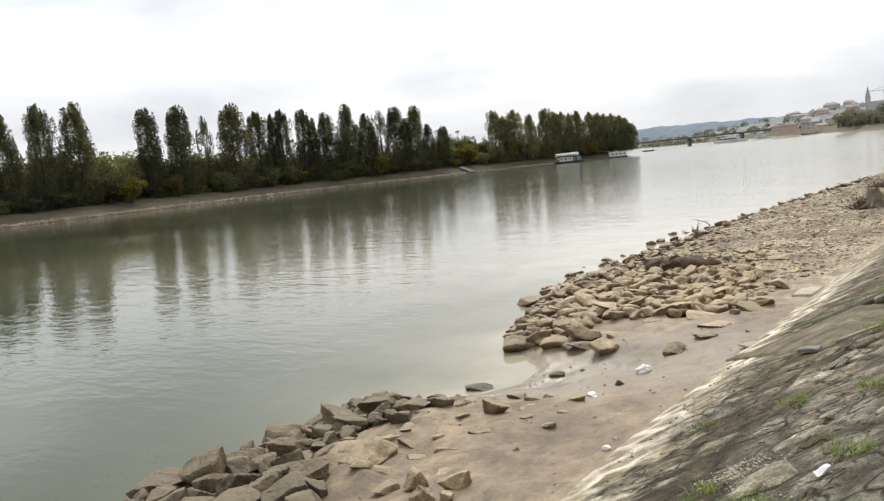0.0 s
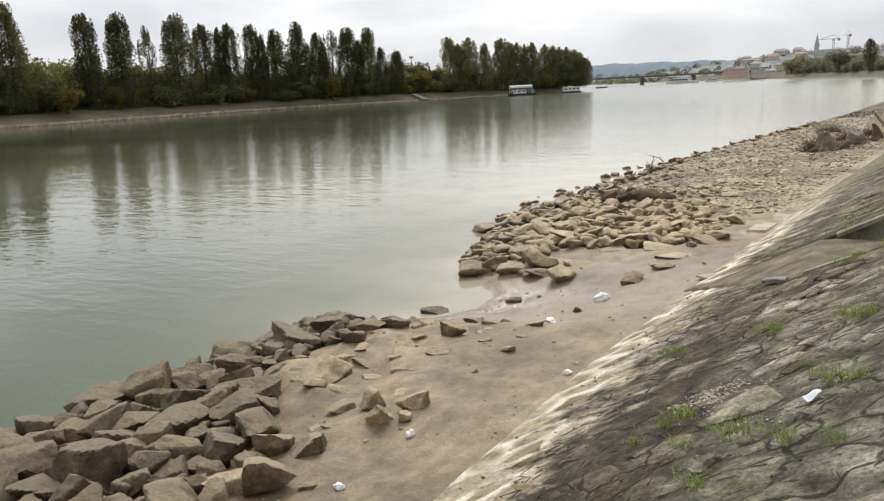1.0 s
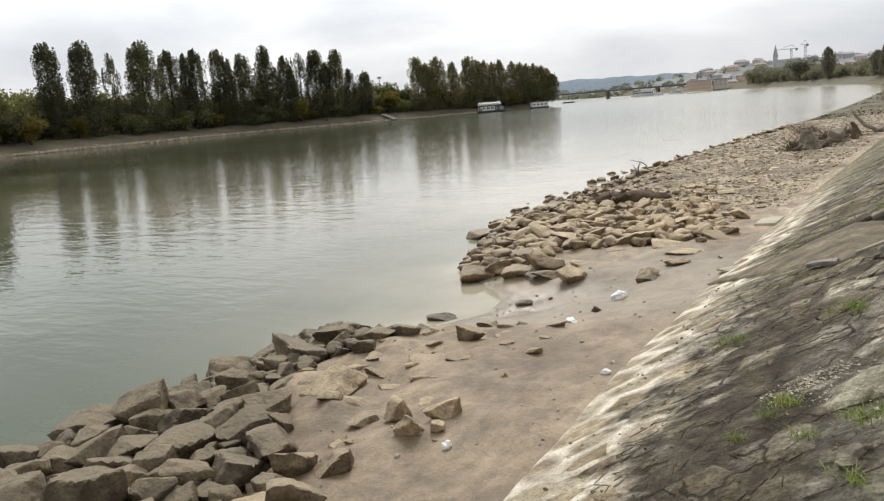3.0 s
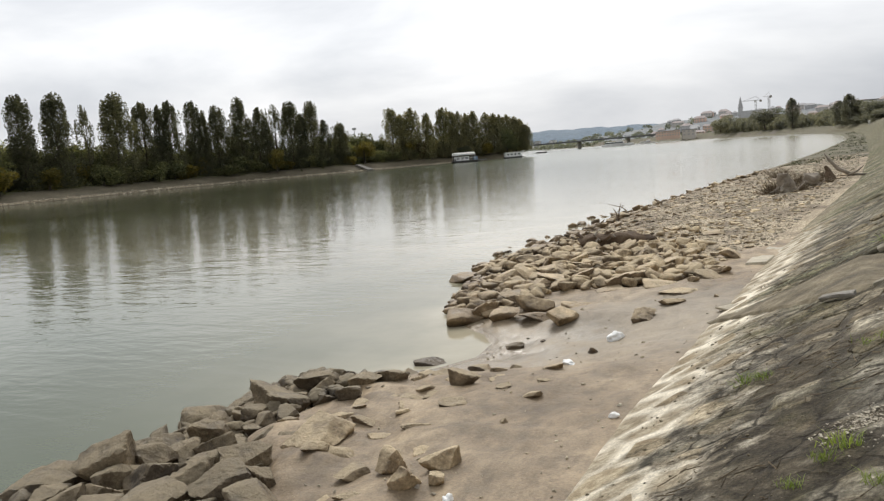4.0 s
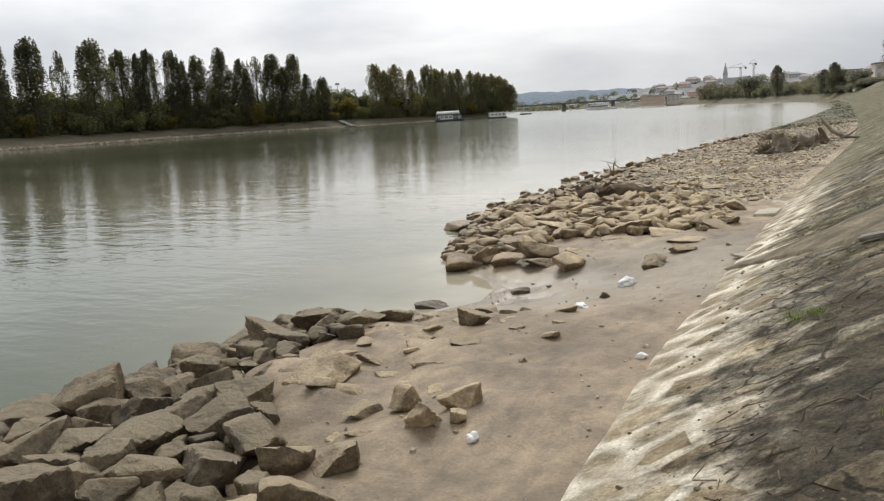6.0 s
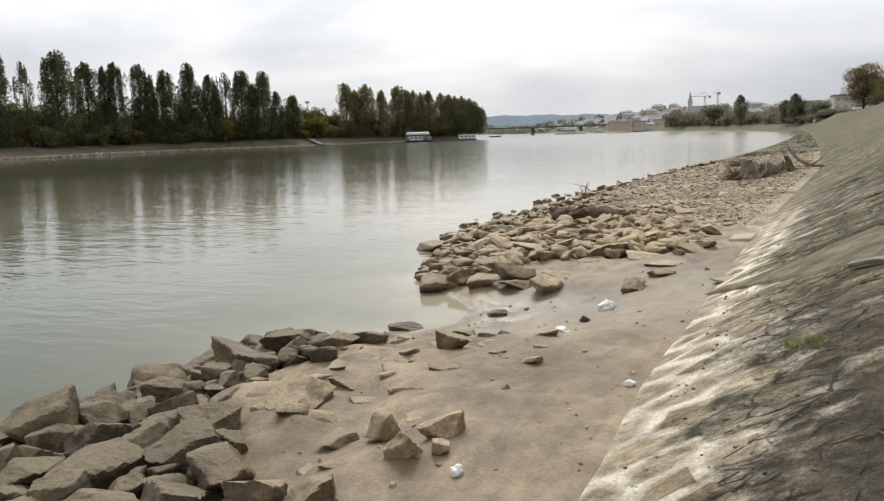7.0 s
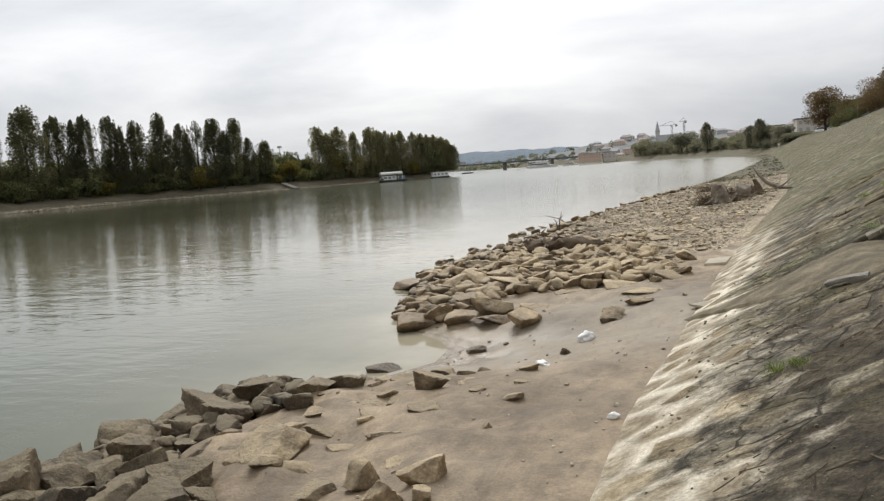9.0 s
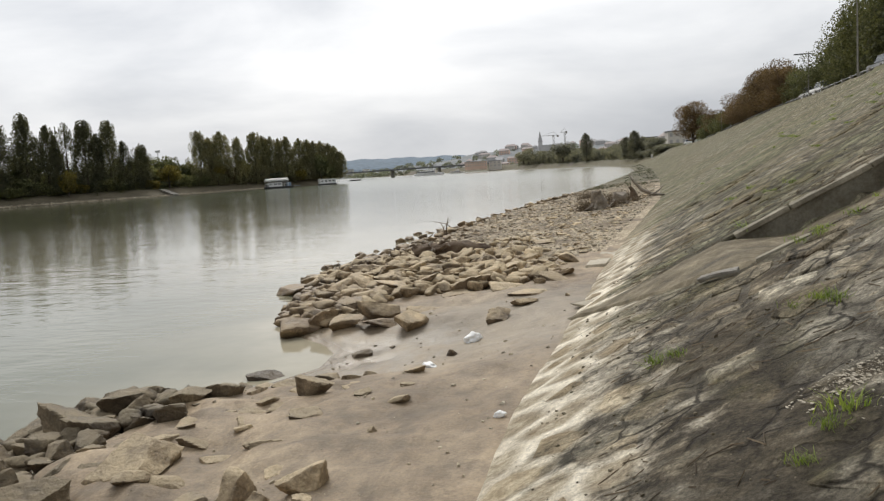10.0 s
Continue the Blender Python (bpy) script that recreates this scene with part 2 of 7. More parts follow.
def gravel_material():
    m, t, bsdf = blank("gravel_bed")
    big, fine = noise_tex(t, 0.5, 4), noise_tex(t, 22, 6, 0.7)
    src = t.nodes.new("ShaderNodeNewGeometry").outputs["Position"]
    v = put(t, "ShaderNodeTexVoronoi", Scale=24.0)
    t.links.new(src, v.inputs["Vector"])
    c = ramp_of(t, v.outputs["Color"], ((0.2, (0.18, 0.143, 0.096)), (0.5, (0.36, 0.3, 0.214)), (0.85, (0.58, 0.505, 0.385))))
    c = mix(t, 0.9, c, ramp_of(t, big, ((0.38, (0.5, 0.45, 0.4)), (0.6, (1.25, 1.22, 1.15)))), "MULTIPLY")
    c = mix(t, 0.5, c, ramp_of(t, fine, ((0.3, (0.6, 0.6, 0.6)), (0.7, (1.25, 1.25, 1.25)))), "MULTIPLY")
    t.links.new(c, bsdf.inputs["Base Color"])
    bsdf.inputs["Roughness"].default_value = 0.9
    relief(t, bsdf, ((v.outputs["Distance"], 0.5, 0.015), (fine, 0.4, 0.01)))
    return m


def revetment_material(name, mortar):
    """Old stone paving, dried silt low down, soil and moss higher up. mortar: uses the joints' own attribute."""
    m, t, bsdf = blank(name)
    big = noise_tex(t, 0.9, 5, 0.6, (0.45, 1, 1, 0.5))
    mid = noise_tex(t, 3.0, 10, 0.78, (0.8, 1.15, 1, 0.4), 0.25)
    crack = noise_tex(t, 8.0, 8, 0.76, (0.85, 1.15, 1, 0.4), 0.4)
    fine = noise_tex(t, 40, 8, 0.75)
    stone = ramp_of(t, mid, ((0.37, (0.078, 0.071, 0.057)), (0.47, (0.175, 0.16, 0.13)), (0.55, (0.29, 0.27, 0.223)), (0.63, (0.48, 0.45, 0.38))))
    soil = ramp_of(t, mid, ((0.37, (0.031, 0.026, 0.017)), (0.51, (0.086, 0.071, 0.049)), (0.66, (0.19, 0.163, 0.118))))
    place = t.nodes.new("ShaderNodeSeparateXYZ")
    t.links.new(t.nodes.new("ShaderNodeNewGeometry").outputs["Position"], place.inputs["Vector"])
    low = calc(t, "MULTIPLY", span(t, place.outputs["Y"], 3.8, 5.4, 0.12, 0.0), span(t, place.outputs["Z"], 1.3, 1.8, 1.0, 0.0))
    worn_slabs = calc(t, "MULTIPLY", span(t, place.outputs["Y"], 7.5, 9.5, 0.09, 0.0), span(t, place.outputs["Z"], 1.3, 1.8, 0.0, 1.0))
    bare = calc(t, "ADD", calc(t, "SUBTRACT", big, low), worn_slabs)
    c = mix(t, span(t, calc(t, "SUBTRACT", 1.0, bare), 0.46, 0.55), stone, soil)
    moss = span(t, noise_tex(t, 0.5, 6, 0.65), 0.5, 0.6, 0.0, 0.45)
    c = mix(t, moss, c, mix(t, fine, (0.045, 0.05, 0.014), (0.14, 0.135, 0.05)))
    z = t.nodes.new("ShaderNodeSeparateXYZ")
    t.links.new(t.nodes.new("ShaderNodeNewGeometry").outputs["Position"], z.inputs["Vector"])
    lev = calc(t, "ADD", z.outputs["Z"], calc(t, "MULTIPLY", calc(t, "SUBTRACT", big, 0.5), 1.5))
    lev = calc(t, "ADD", lev, calc(t, "MULTIPLY", calc(t, "SUBTRACT", mid, 0.5), -0.9))
    silt = calc(t, "MULTIPLY", span(t, lev, 0.82, 1.1, 1.0, 0.0), span(t, z.outputs["Y"], 17, 32, 1.0, 0.0))
    sward = ramp_of(t, noise_tex(t, 5.0, 8, 0.78, (0.55, 1.1, 1, 0.1), 0.3), ((0.4, (0.045, 0.041, 0.024)), (0.48, (0.105, 0.097, 0.061)), (0.54, (0.185, 0.172, 0.12)), (0.61, (0.5, 0.475, 0.385))))
    c = mix(t, span(t, calc(t, "ADD", z.outputs["Y"], calc(t, "MULTIPLY", z.outputs["Z"], 3.0)), 15, 36, 0.0, 0.85), c, sward)
    # moss, earth and bare stone lie in broad patches
    tint = ramp_of(t, noise_tex(t, 0.16, 5, 0.6, (0.5, 1.2, 1, 0.2)), ((0.4, (0.82, 0.86, 0.6)), (0.47, (1.08, 0.98, 0.8)), (0.54, (1.25, 1.22, 1.17)), (0.61, (0.86, 0.88, 0.68))))
    c = mix(t, span(t, z.outputs["Y"], 4, 14, 0.3, 0.85), c, tint, "MULTIPLY")
    pale = ramp_of(t, mid, ((0.36, (0.19, 0.15, 0.096)), (0.48, (0.32, 0.262, 0.178)), (0.61, (0.53, 0.46, 0.34))))
    c = mix(t, calc(t, "MULTIPLY", silt, 0.9), c, pale)
    if mortar:
        a = t.nodes.new("ShaderNodeAttribute")
        a.attribute_name = "mortar"
        worn = calc(t, "MULTIPLY", a.outputs["Fac"], span(t, crack, 0.26, 0.42))
        worn = calc(t, "MULTIPLY", worn, span(t, noise_tex(t, 1.5, 5, 0.6), 0.4, 0.55, 0.3, 1.0))
        c = mix(t, calc(t, "MULTIPLY", worn, silt), c, (0.88, 0.81, 0.67))
        dirt = calc(t, "MULTIPLY", a.outputs["Fac"], span(t, silt, 0, 1, 0.7, 0.0))
        c = mix(t, dirt, c, (0.04, 0.033, 0.023))
    else:
        r = t.nodes.new("ShaderNodeObjectInfo").outputs["Random"]
        c = mix(t, 1.0, c, ramp_of(t, r, ((0.0, (0.74, 0.69, 0.61)), (0.5, (1.02, 0.98, 0.92)), (1.0, (1.4, 1.4, 1.38)))), "MULTIPLY")
    c = mix(t, span(t, silt, 0, 1, 0.85, 0.4), c, ramp_of(t, crack, ((0.33, (0.45, 0.43, 0.41)), (0.47, (1.05, 1.05, 1.05)), (0.7, (1.35, 1.35, 1.35)))), "MULTIPLY")
    c = mix(t, span(t, silt, 0, 1, 0.9, 0.5), c, ramp_of(t, fine, ((0.34, (0.35, 0.35, 0.34)), (0.64, (1.45, 1.45, 1.43)))), "MULTIPLY")
    # open cracks round broken slabs, partly choked with soil
    warp = put(t, "ShaderNodeTexNoise", Scale=2.5, Detail=4.0)
    t.links.new(t.nodes.new("ShaderNodeNewGeometry").outputs["Position"], warp.inputs["Vector"])
    shift = put(t, "ShaderNodeVectorMath")
    shift.operation = "MULTIPLY_ADD"
    shift.inputs[1].default_value = (0.45, 0.45, 0.45)
    t.links.new(warp.outputs["Color"], shift.inputs[0])
    t.links.new(t.nodes.new("ShaderNodeNewGeometry").outputs["Position"], shift.inputs[2])
    cells = put(t, "ShaderNodeTexVoronoi", Scale=2.3)
    cells.feature = "DISTANCE_TO_EDGE"
    t.links.new(shift.outputs["Vector"], cells.inputs["Vector"])
    gap = span(t, cells.outputs["Distance"], 0.012, 0.05, 1.0, 0.0)
    gap = calc(t, "MULTIPLY", gap, span(t, noise_tex(t, 1.6, 3), 0.42, 0.56))
    gap = calc(t, "MULTIPLY", gap, span(t, silt, 0, 1, 0.85, 0.15))
    c = mix(t, gap, c, (0.018, 0.014, 0.009))
    t.links.new(c, bsdf.inputs["Base Color"])
    bsdf.inputs["Roughness"].default_value = 0.9
    bsdf.inputs["Specular IOR Level"].default_value = 0.25
    relief(t, bsdf, ((mid, 0.35, 0.02), (crack, 0.6, 0.015), (fine, 1.0, 0.012), (calc(t, "SUBTRACT", 1.0, gap), 0.6, 0.03)))
    return m


def water_material():
    m, t, bsdf = blank("river_water")
    big = noise_tex(t, 0.04, 4)
    c = ramp_of(t, big, ((0.3, (0.044, 0.058, 0.024)), (0.7, (0.054, 0.073, 0.03))))
    # silt clouds the shallows; its far reach also paints in sky sheen
    a = t.nodes.new("ShaderNodeAttribute")
    a.attribute_name = "silt"
    silt_sheen = calc(t, "MULTIPLY", a.outputs["Fac"], span(t, noise_tex(t, 0.5, 4, 0.55), 0.3, 0.6, 0.75, 1.05))
    c = mix(t, silt_sheen, c, (0.44, 0.395, 0.29))
    t.links.new(c, bsdf.inputs["Base Color"])
    bsdf.inputs["IOR"].default_value = 1.36
    bsdf.inputs["Specular Tint"].default_value = (0.88, 1.0, 0.8, 1)
    off = t.nodes.new("ShaderNodeSeparateXYZ")
    t.links.new(t.nodes.new("ShaderNodeNewGeometry").outputs["Position"], off.inputs["Vector"])
    # far off, waves too small to see spread the reflections
    reach = calc(t, "ADD", off.outputs["Y"], off.outputs["X"])
    t.links.new(span(t, reach, 0, 150, 0.03, 0.17), bsdf.inputs["Roughness"])
    # low wind waves with crests across the river, in drifting patches, and finer ripples inside them
    patch = span(t, noise_tex(t, 0.035, 3, 0.5, (1, 1.6, 1, 0.4)), 0.38, 0.62, 0.55, 1.1)
    # the water is still in the lee of the stones
    patch = calc(t, "MULTIPLY", patch, span(t, calc(t, "SUBTRACT", off.outputs["X"], calc(t, "MULTIPLY", off.outputs["Y"], 0.25)), -20, -7, 1.0, 0.3))

    swell = noise_tex(t, 1.1, 2, 0.5, (0.4, 1.0, 1, 0.42), 0.4)
    ripple = noise_tex(t, 3.4, 3, 0.55, (0.45, 1.0, 1, 0.25))
    relief(t, bsdf, ((calc(t, "MULTIPLY", swell, patch), 1.0, 0.022), (calc(t, "MULTIPLY", ripple, patch), 1.0, 0.014)))
    # chop far off, finer than the relief can carry
    chop = put(t, "ShaderNodeTexNoise", Scale=4.0, Detail=2.0)
    t.links.new(t.nodes.new("ShaderNodeNewGeometry").outputs["Position"], chop.inputs["Vector"])
    tilt = put(t, "ShaderNodeVectorMath")
    tilt.operation = "SUBTRACT"
    tilt.inputs[1].default_value = (0.5, 0.5, 0.5)
    t.links.new(chop.outputs["Color"], tilt.inputs[0])
    much = put(t, "ShaderNodeVectorMath")
    much.operation = "SCALE"
    t.links.new(tilt.outputs["Vector"], much.inputs[0])
    t.links.new(span(t, reach, 10, 100, 0.0, 0.15), much.inputs["Scale"])
    lean = put(t, "ShaderNodeVectorMath")
    lean.operation = "ADD"
    t.links.new(bsdf.inputs["Normal"].links[0].from_socket, lean.inputs[0])
    t.links.new(much.outputs["Vector"], lean.inputs[1])
    unit = put(t, "ShaderNodeVectorMath")
    unit.operation = "NORMALIZE"
    t.links.new(lean.outputs["Vector"], unit.inputs[0])
    t.links.new(unit.outputs["Vector"], bsdf.inputs["Normal"])
    return m


M_MUD = mud_material()
M_GRAVEL = gravel_material()
M_SLOPE = revetment_material("revetment_joints", True)
M_PAVER = revetment_material("revetment_stone", False)
M_WATER = water_material()
M_BED = earthy("river_bed", (0.10, 0.09, 0.07), (0.15, 0.13, 0.10), (0.2, 0.17, 0.13), 0.2, 3)
M_BANK = earthy("island_bank", (0.085, 0.074, 0.047), (0.125, 0.108, 0.072), (0.175, 0.152, 0.105), 0.12, 1.2, bump=(0.6, 0.2))
M_GRASS = earthy("rough_grass", (0.075, 0.08, 0.035), (0.13, 0.125, 0.06), (0.2, 0.18, 0.1), 0.15, 2.5, bump=(0.6, 0.1))
M_TURF = earthy("worn_turf", (0.07, 0.064, 0.037), (0.145, 0.132, 0.085), (0.26, 0.238, 0.165), 0.5, 2.2, bump=(0.6, 0.06))
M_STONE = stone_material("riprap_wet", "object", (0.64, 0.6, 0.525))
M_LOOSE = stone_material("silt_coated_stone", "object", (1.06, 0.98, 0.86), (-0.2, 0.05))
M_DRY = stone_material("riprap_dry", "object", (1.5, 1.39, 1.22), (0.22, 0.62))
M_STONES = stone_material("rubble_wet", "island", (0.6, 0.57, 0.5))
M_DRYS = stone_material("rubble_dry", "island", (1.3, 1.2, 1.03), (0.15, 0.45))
M_CHIP = earthy("gravel_chips", (0.2, 0.168, 0.118), (0.41, 0.352, 0.26), (0.66, 0.6, 0.48), 0.8, 30, (0.7, 0.95), (0.4, 0.01), "island", False, 0.35)
M_WALL = earthy("stained_concrete", (0.2, 0.175, 0.125), (0.38, 0.345, 0.265), (0.52, 0.48, 0.39), 2.2, 24, bump=(0.5, 0.012))
M_CHANNEL = earthy("silted_concrete", (0.075, 0.06, 0.037), (0.175, 0.145, 0.096), (0.33, 0.285, 0.2), 2.4, 16, bump=(0.8, 0.03))
M_CONC = earthy("weathered_concrete", (0.2, 0.185, 0.16), (0.3, 0.28, 0.245), (0.42, 0.4, 0.36), 1.2, 30, bump=(0.5, 0.012))
M_KERB = earthy("mossy_kerb", (0.17, 0.15, 0.11), (0.29, 0.262, 0.2), (0.42, 0.385, 0.3), 2.2, 26, bump=(0.6, 0.015))
M_PALE = earthy("pale_slab", (0.4, 0.355, 0.275), (0.53, 0.475, 0.375), (0.63, 0.575, 0.465), 2.0, 30, bump=(0.4, 0.01))
M_DARKWOOD = earthy("wet_driftwood", (0.08, 0.056, 0.038), (0.15, 0.108, 0.074), (0.25, 0.19, 0.135), 3.0, 26, bump=(0.9, 0.02))
M_DRIFT = earthy("bleached_driftwood", (0.2, 0.17, 0.135), (0.31, 0.27, 0.22), (0.42, 0.38, 0.32), 2.5, 24, bump=(0.8, 0.02))
M_BARK = earthy("bark", (0.05, 0.04, 0.03), (0.09, 0.075, 0.06), (0.14, 0.12, 0.1), 1.0, 12, bump=(0.8, 0.03))
M_TWIG = earthy("dry_litter", (0.09, 0.065, 0.04), (0.17, 0.13, 0.085), (0.27, 0.22, 0.15), 2, 20, vary="island", spread=0.35)
M_POPLAR = leafy("poplar_leaves", (0.085, 0.09, 0.06), (0.185, 0.188, 0.125))
M_GREEN = leafy("broad_leaves", (0.105, 0.12, 0.064), (0.27, 0.285, 0.15))
M_YELLOW = leafy("yellowing_leaves", (0.104, 0.098, 0.026), (0.273, 0.227, 0.058), 0.15)
M_BROWN = leafy("rusty_leaves", (0.095, 0.068, 0.042), (0.24, 0.168, 0.105), 0.15)
# yellowing leaves, also paled in the colour for haze at the island's tip
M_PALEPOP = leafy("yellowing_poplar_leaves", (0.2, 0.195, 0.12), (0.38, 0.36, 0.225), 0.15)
M_WILLOW = leafy("grey_leaves", (0.056, 0.063, 0.042), (0.140, 0.147, 0.098), 0.2)
M_QUAYGREEN = leafy("quay_leaves", (0.06, 0.07, 0.036), (0.185, 0.195, 0.105), 0.2)
M_BLADE = leafy("grass_blades", (0.12, 0.19, 0.03), (0.28, 0.36, 0.09), 0.2)
# distance haze painted in: paler, greyer leaves across the river
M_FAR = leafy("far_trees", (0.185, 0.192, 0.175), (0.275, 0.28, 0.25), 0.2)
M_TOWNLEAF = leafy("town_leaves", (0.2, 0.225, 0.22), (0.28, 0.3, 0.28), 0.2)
M_BAG = plain("white_plastic", (0.9, 0.9, 0.88), 0.4, 0, 0.12, 8)
M_PAPER = plain("white_paper", (0.8, 0.82, 0.84), 0.7, 0, 0.1, 8)
M_WHITE = plain("white_paint", (0.88, 0.87, 0.85), 0.5, 0, 0.2, 0.8)
M_BLUE = plain("blue_paint", (0.2, 0.28, 0.38), 0.5, 0, 0.25, 0.8)
M_HULL = plain("dark_hull", (0.06, 0.055, 0.055), 0.5, 0, 0.3, 0.8)
M_STEEL = plain("galvanised_steel", (0.3, 0.3, 0.3), 0.5, 0.7, 0.3, 2)
M_GREYPAINT = plain("grey_paint", (0.22, 0.225, 0.23), 0.6, 0, 0.25, 0.6)
M_BRIDGE = plain("bridge_steel", (0.17, 0.172, 0.175), 0.7, 0, 0.2, 0.2)
# haze over the town is mixed into this paint and the window colour
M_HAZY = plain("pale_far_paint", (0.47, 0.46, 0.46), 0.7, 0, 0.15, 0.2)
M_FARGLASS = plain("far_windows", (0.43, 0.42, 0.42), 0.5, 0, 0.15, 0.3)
M_GLASS = plain("dark_glass", (0.06, 0.07, 0.08), 0.15, 0, 0.2, 1)
M_RUBBER = plain("tyre_rubber", (0.03, 0.03, 0.03), 0.8, 0, 0.2, 2)
# render and tiles are greyer and paler, with distance haze in the colour
M_OCHRE = plain("ochre_render", (0.78, 0.57, 0.46), 0.85, 0, 0.2, 0.15)
M_CREAM = plain("cream_render", (0.66, 0.62, 0.57), 0.85, 0, 0.2, 0.15)
M_GREYR = plain("grey_render", (0.56, 0.555, 0.55), 0.85, 0, 0.2, 0.15)
M_TILE = plain("clay_tiles", (0.55, 0.475, 0.45), 0.85, 0, 0.3, 0.2)
# hills take their blue and grey from haze, mixed into the base colour
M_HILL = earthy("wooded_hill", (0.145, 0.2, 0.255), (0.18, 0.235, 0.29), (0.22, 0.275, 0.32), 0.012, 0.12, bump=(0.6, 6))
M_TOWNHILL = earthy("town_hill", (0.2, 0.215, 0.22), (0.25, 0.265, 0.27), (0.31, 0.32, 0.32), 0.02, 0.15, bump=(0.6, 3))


# ---- helpers for building ----
def mesh_of(name, verts, faces, material, smooth=False):
    me = bpy.data.meshes.new(name)
    me.from_pydata([tuple(map(float, v)) for v in verts] if not isinstance(verts, np.ndarray) else verts.tolist(), [], faces)
    me.materials.append(material)
    if smooth:
        me.shade_smooth()
    me.update()
    return me


def part(name, bm, material, parent, label="", smooth=False):
    """Links a bmesh, or a ready mesh, as one mesh object under a thing or a part."""
    if isinstance(bm, bpy.types.Mesh):
        me = bm
    else:
        me = bpy.data.meshes.new(name)
        bm.normal_update()
        bm.to_mesh(me)
        bm.free()
        me.materials.append(material)
        if smooth:
            me.shade_smooth()
    ob = new(name, me)
    ob.parent = parent
    if label:
        ob["label"] = label
    return ob


def single(name, bm, material, m, label, category, group="", kind="", smooth=False):
    """A thing of one mesh."""
    ob = part(name, bm, material, None, "", smooth)
    ob.matrix_world = m
    return tagged(ob, label, category, group, kind)


def thing(name, m, label, category, group=""):
    ob = new(name)
    ob.empty_display_size = 0.2
    ob.matrix_world = m
    return tagged(ob, label, category, group)


def box(bm, cx, cy, cz, sx, sy, sz, bevel=0.0, turn=0.0):
    r = bmesh.ops.create_cube(bm, size=1.0, matrix=Matrix.LocRotScale((cx, cy, cz), Euler((0, 0, turn)), (sx, sy, sz)))
    if bevel:
        es = {e for v in r["verts"] for e in v.link_edges}
        bmesh.ops.bevel(bm, geom=list(es), offset=bevel, segments=2, affect="EDGES", profile=0.6)
    return bm


def tube(bm, pts, radii, seg=7):
    """A tapered, bent round bar along pts."""
    rings = []
    for i, p in enumerate(pts):
        p = Vector(p)
        d = (Vector(pts[min(i + 1, len(pts) - 1)]) - Vector(pts[max(i - 1, 0)])).normalized()
        a = d.orthogonal().normalized() if abs(d.z) > 0.9 else d.cross(Vector((0, 0, 1))).normalized()
        b = d.cross(a)
        rings.append([bm.verts.new(p + (a * math.cos(k * math.tau / seg) + b * math.sin(k * math.tau / seg)) * radii[i]) for k in range(seg)])
    for r, s in zip(rings, rings[1:]):
        for k in range(seg):
            bm.faces.new((r[k], r[(k + 1) % seg], s[(k + 1) % seg], s[k]))
    bm.faces.new(rings[0][::-1])
    bm.faces.new(rings[-1])
    return bm


def sheet(name, xs, ys, zs, material, extra=None, extra_name="mortar"):
    """A grid of points (rows by columns) as one mesh."""
    rows, cols = zs.shape
    v = np.stack([xs, ys, zs], -1).reshape(-1, 3)
    i = np.arange(rows * cols).reshape(rows, cols)
    f = np.stack([i[:-1, :-1], i[:-1, 1:], i[1:, 1:], i[1:, :-1]], -1).reshape(-1, 4)
    me = bpy.data.meshes.new(name)
    me.vertices.add(len(v))
    me.vertices.foreach_set("co", v.astype(np.float32).ravel())
    me.loops.add(f.size)
    me.loops.foreach_set("vertex_index", f.astype(np.int32).ravel())
    me.polygons.add(len(f))
    me.polygons.foreach_set("loop_start", np.arange(0, f.size, 4, dtype=np.int32))
    for m in material if isinstance(material, (list, tuple)) else [material]:
        me.materials.append(m)
    me.update(calc_edges=True)
    me.shade_smooth()
    if extra is not None:
        a = me.attributes.new(extra_name, "FLOAT", "POINT")
        a.data.foreach_set("value", extra.astype(np.float32).ravel())
    return me


# ---- the lie of the land ----
TOE_Y = [-400, 5, 8, 12, 17, 24, 43, 75, 110, 170, 260, 400, 520, 600, 1000]
TOE_X = [-1.0, -1.0, -0.97, -0.72, -0.42, 0.15, 1.9, 3.3, 4.2, 5.6, 4.6, -13, -61, -101, -330]
SHORE_Y = [-400, 9.4, 10.0, 10.6, 11.4, 12.2, 12.8, 13.4, 14.1, 14.7, 17, 20, 22, 26, 28, 35, 45, 73, 112, 166, 260, 400, 520, 600, 1000]
SHORE_X = [-7, -6.7, -5.6, -4.7, -4.3, -4.4, -4.8, -5.5, -6.1, -6.5, -7.2, -7.9, -8.1, -7.4, -7.2, -7.6, -6.7, -3.5, -0.6, 2.5, 2, -18, -68, -110, -340]
TOP_Y, TOP_Z = [-400, 98, 120, 141, 205, 280, 600], [7.2, 7.2, 6.5, 5.4, 4.9, 4.3, 4.2]
ISLE_Y = [-900, 60, 124, 165, 205, 236, 275, 298, 316, 326, 335, 350]
ISLE_X = [-185, -186, -186, -190, -188, -170, -152, -136, -118, -138, -200, -420]
GRADE = 0.51


def toe(y):
    return np.interp(y, TOE_Y, TOE_X)


def shore(y):
    return np.interp(y, SHORE_Y, SHORE_X)


def top_z(y):
    return np.interp(y, TOP_Y, TOP_Z)


def run(y):
    """How far the slope reaches inland from its toe."""
    return (top_z(y) - 0.5) / GRADE


def lumps(x, y, scale, seed=0.0):
    """Smooth unevenness between -1 and 1."""
    a = np.sin(x * 1.7 * scale + 1.3 * np.sin(y * 1.1 * scale + seed) + seed)
    b = np.sin(y * 2.3 * scale + 1.7 * np.sin(x * 1.3 * scale + 2 * seed) + 3 * seed)
    return 0.5 * (a + b)


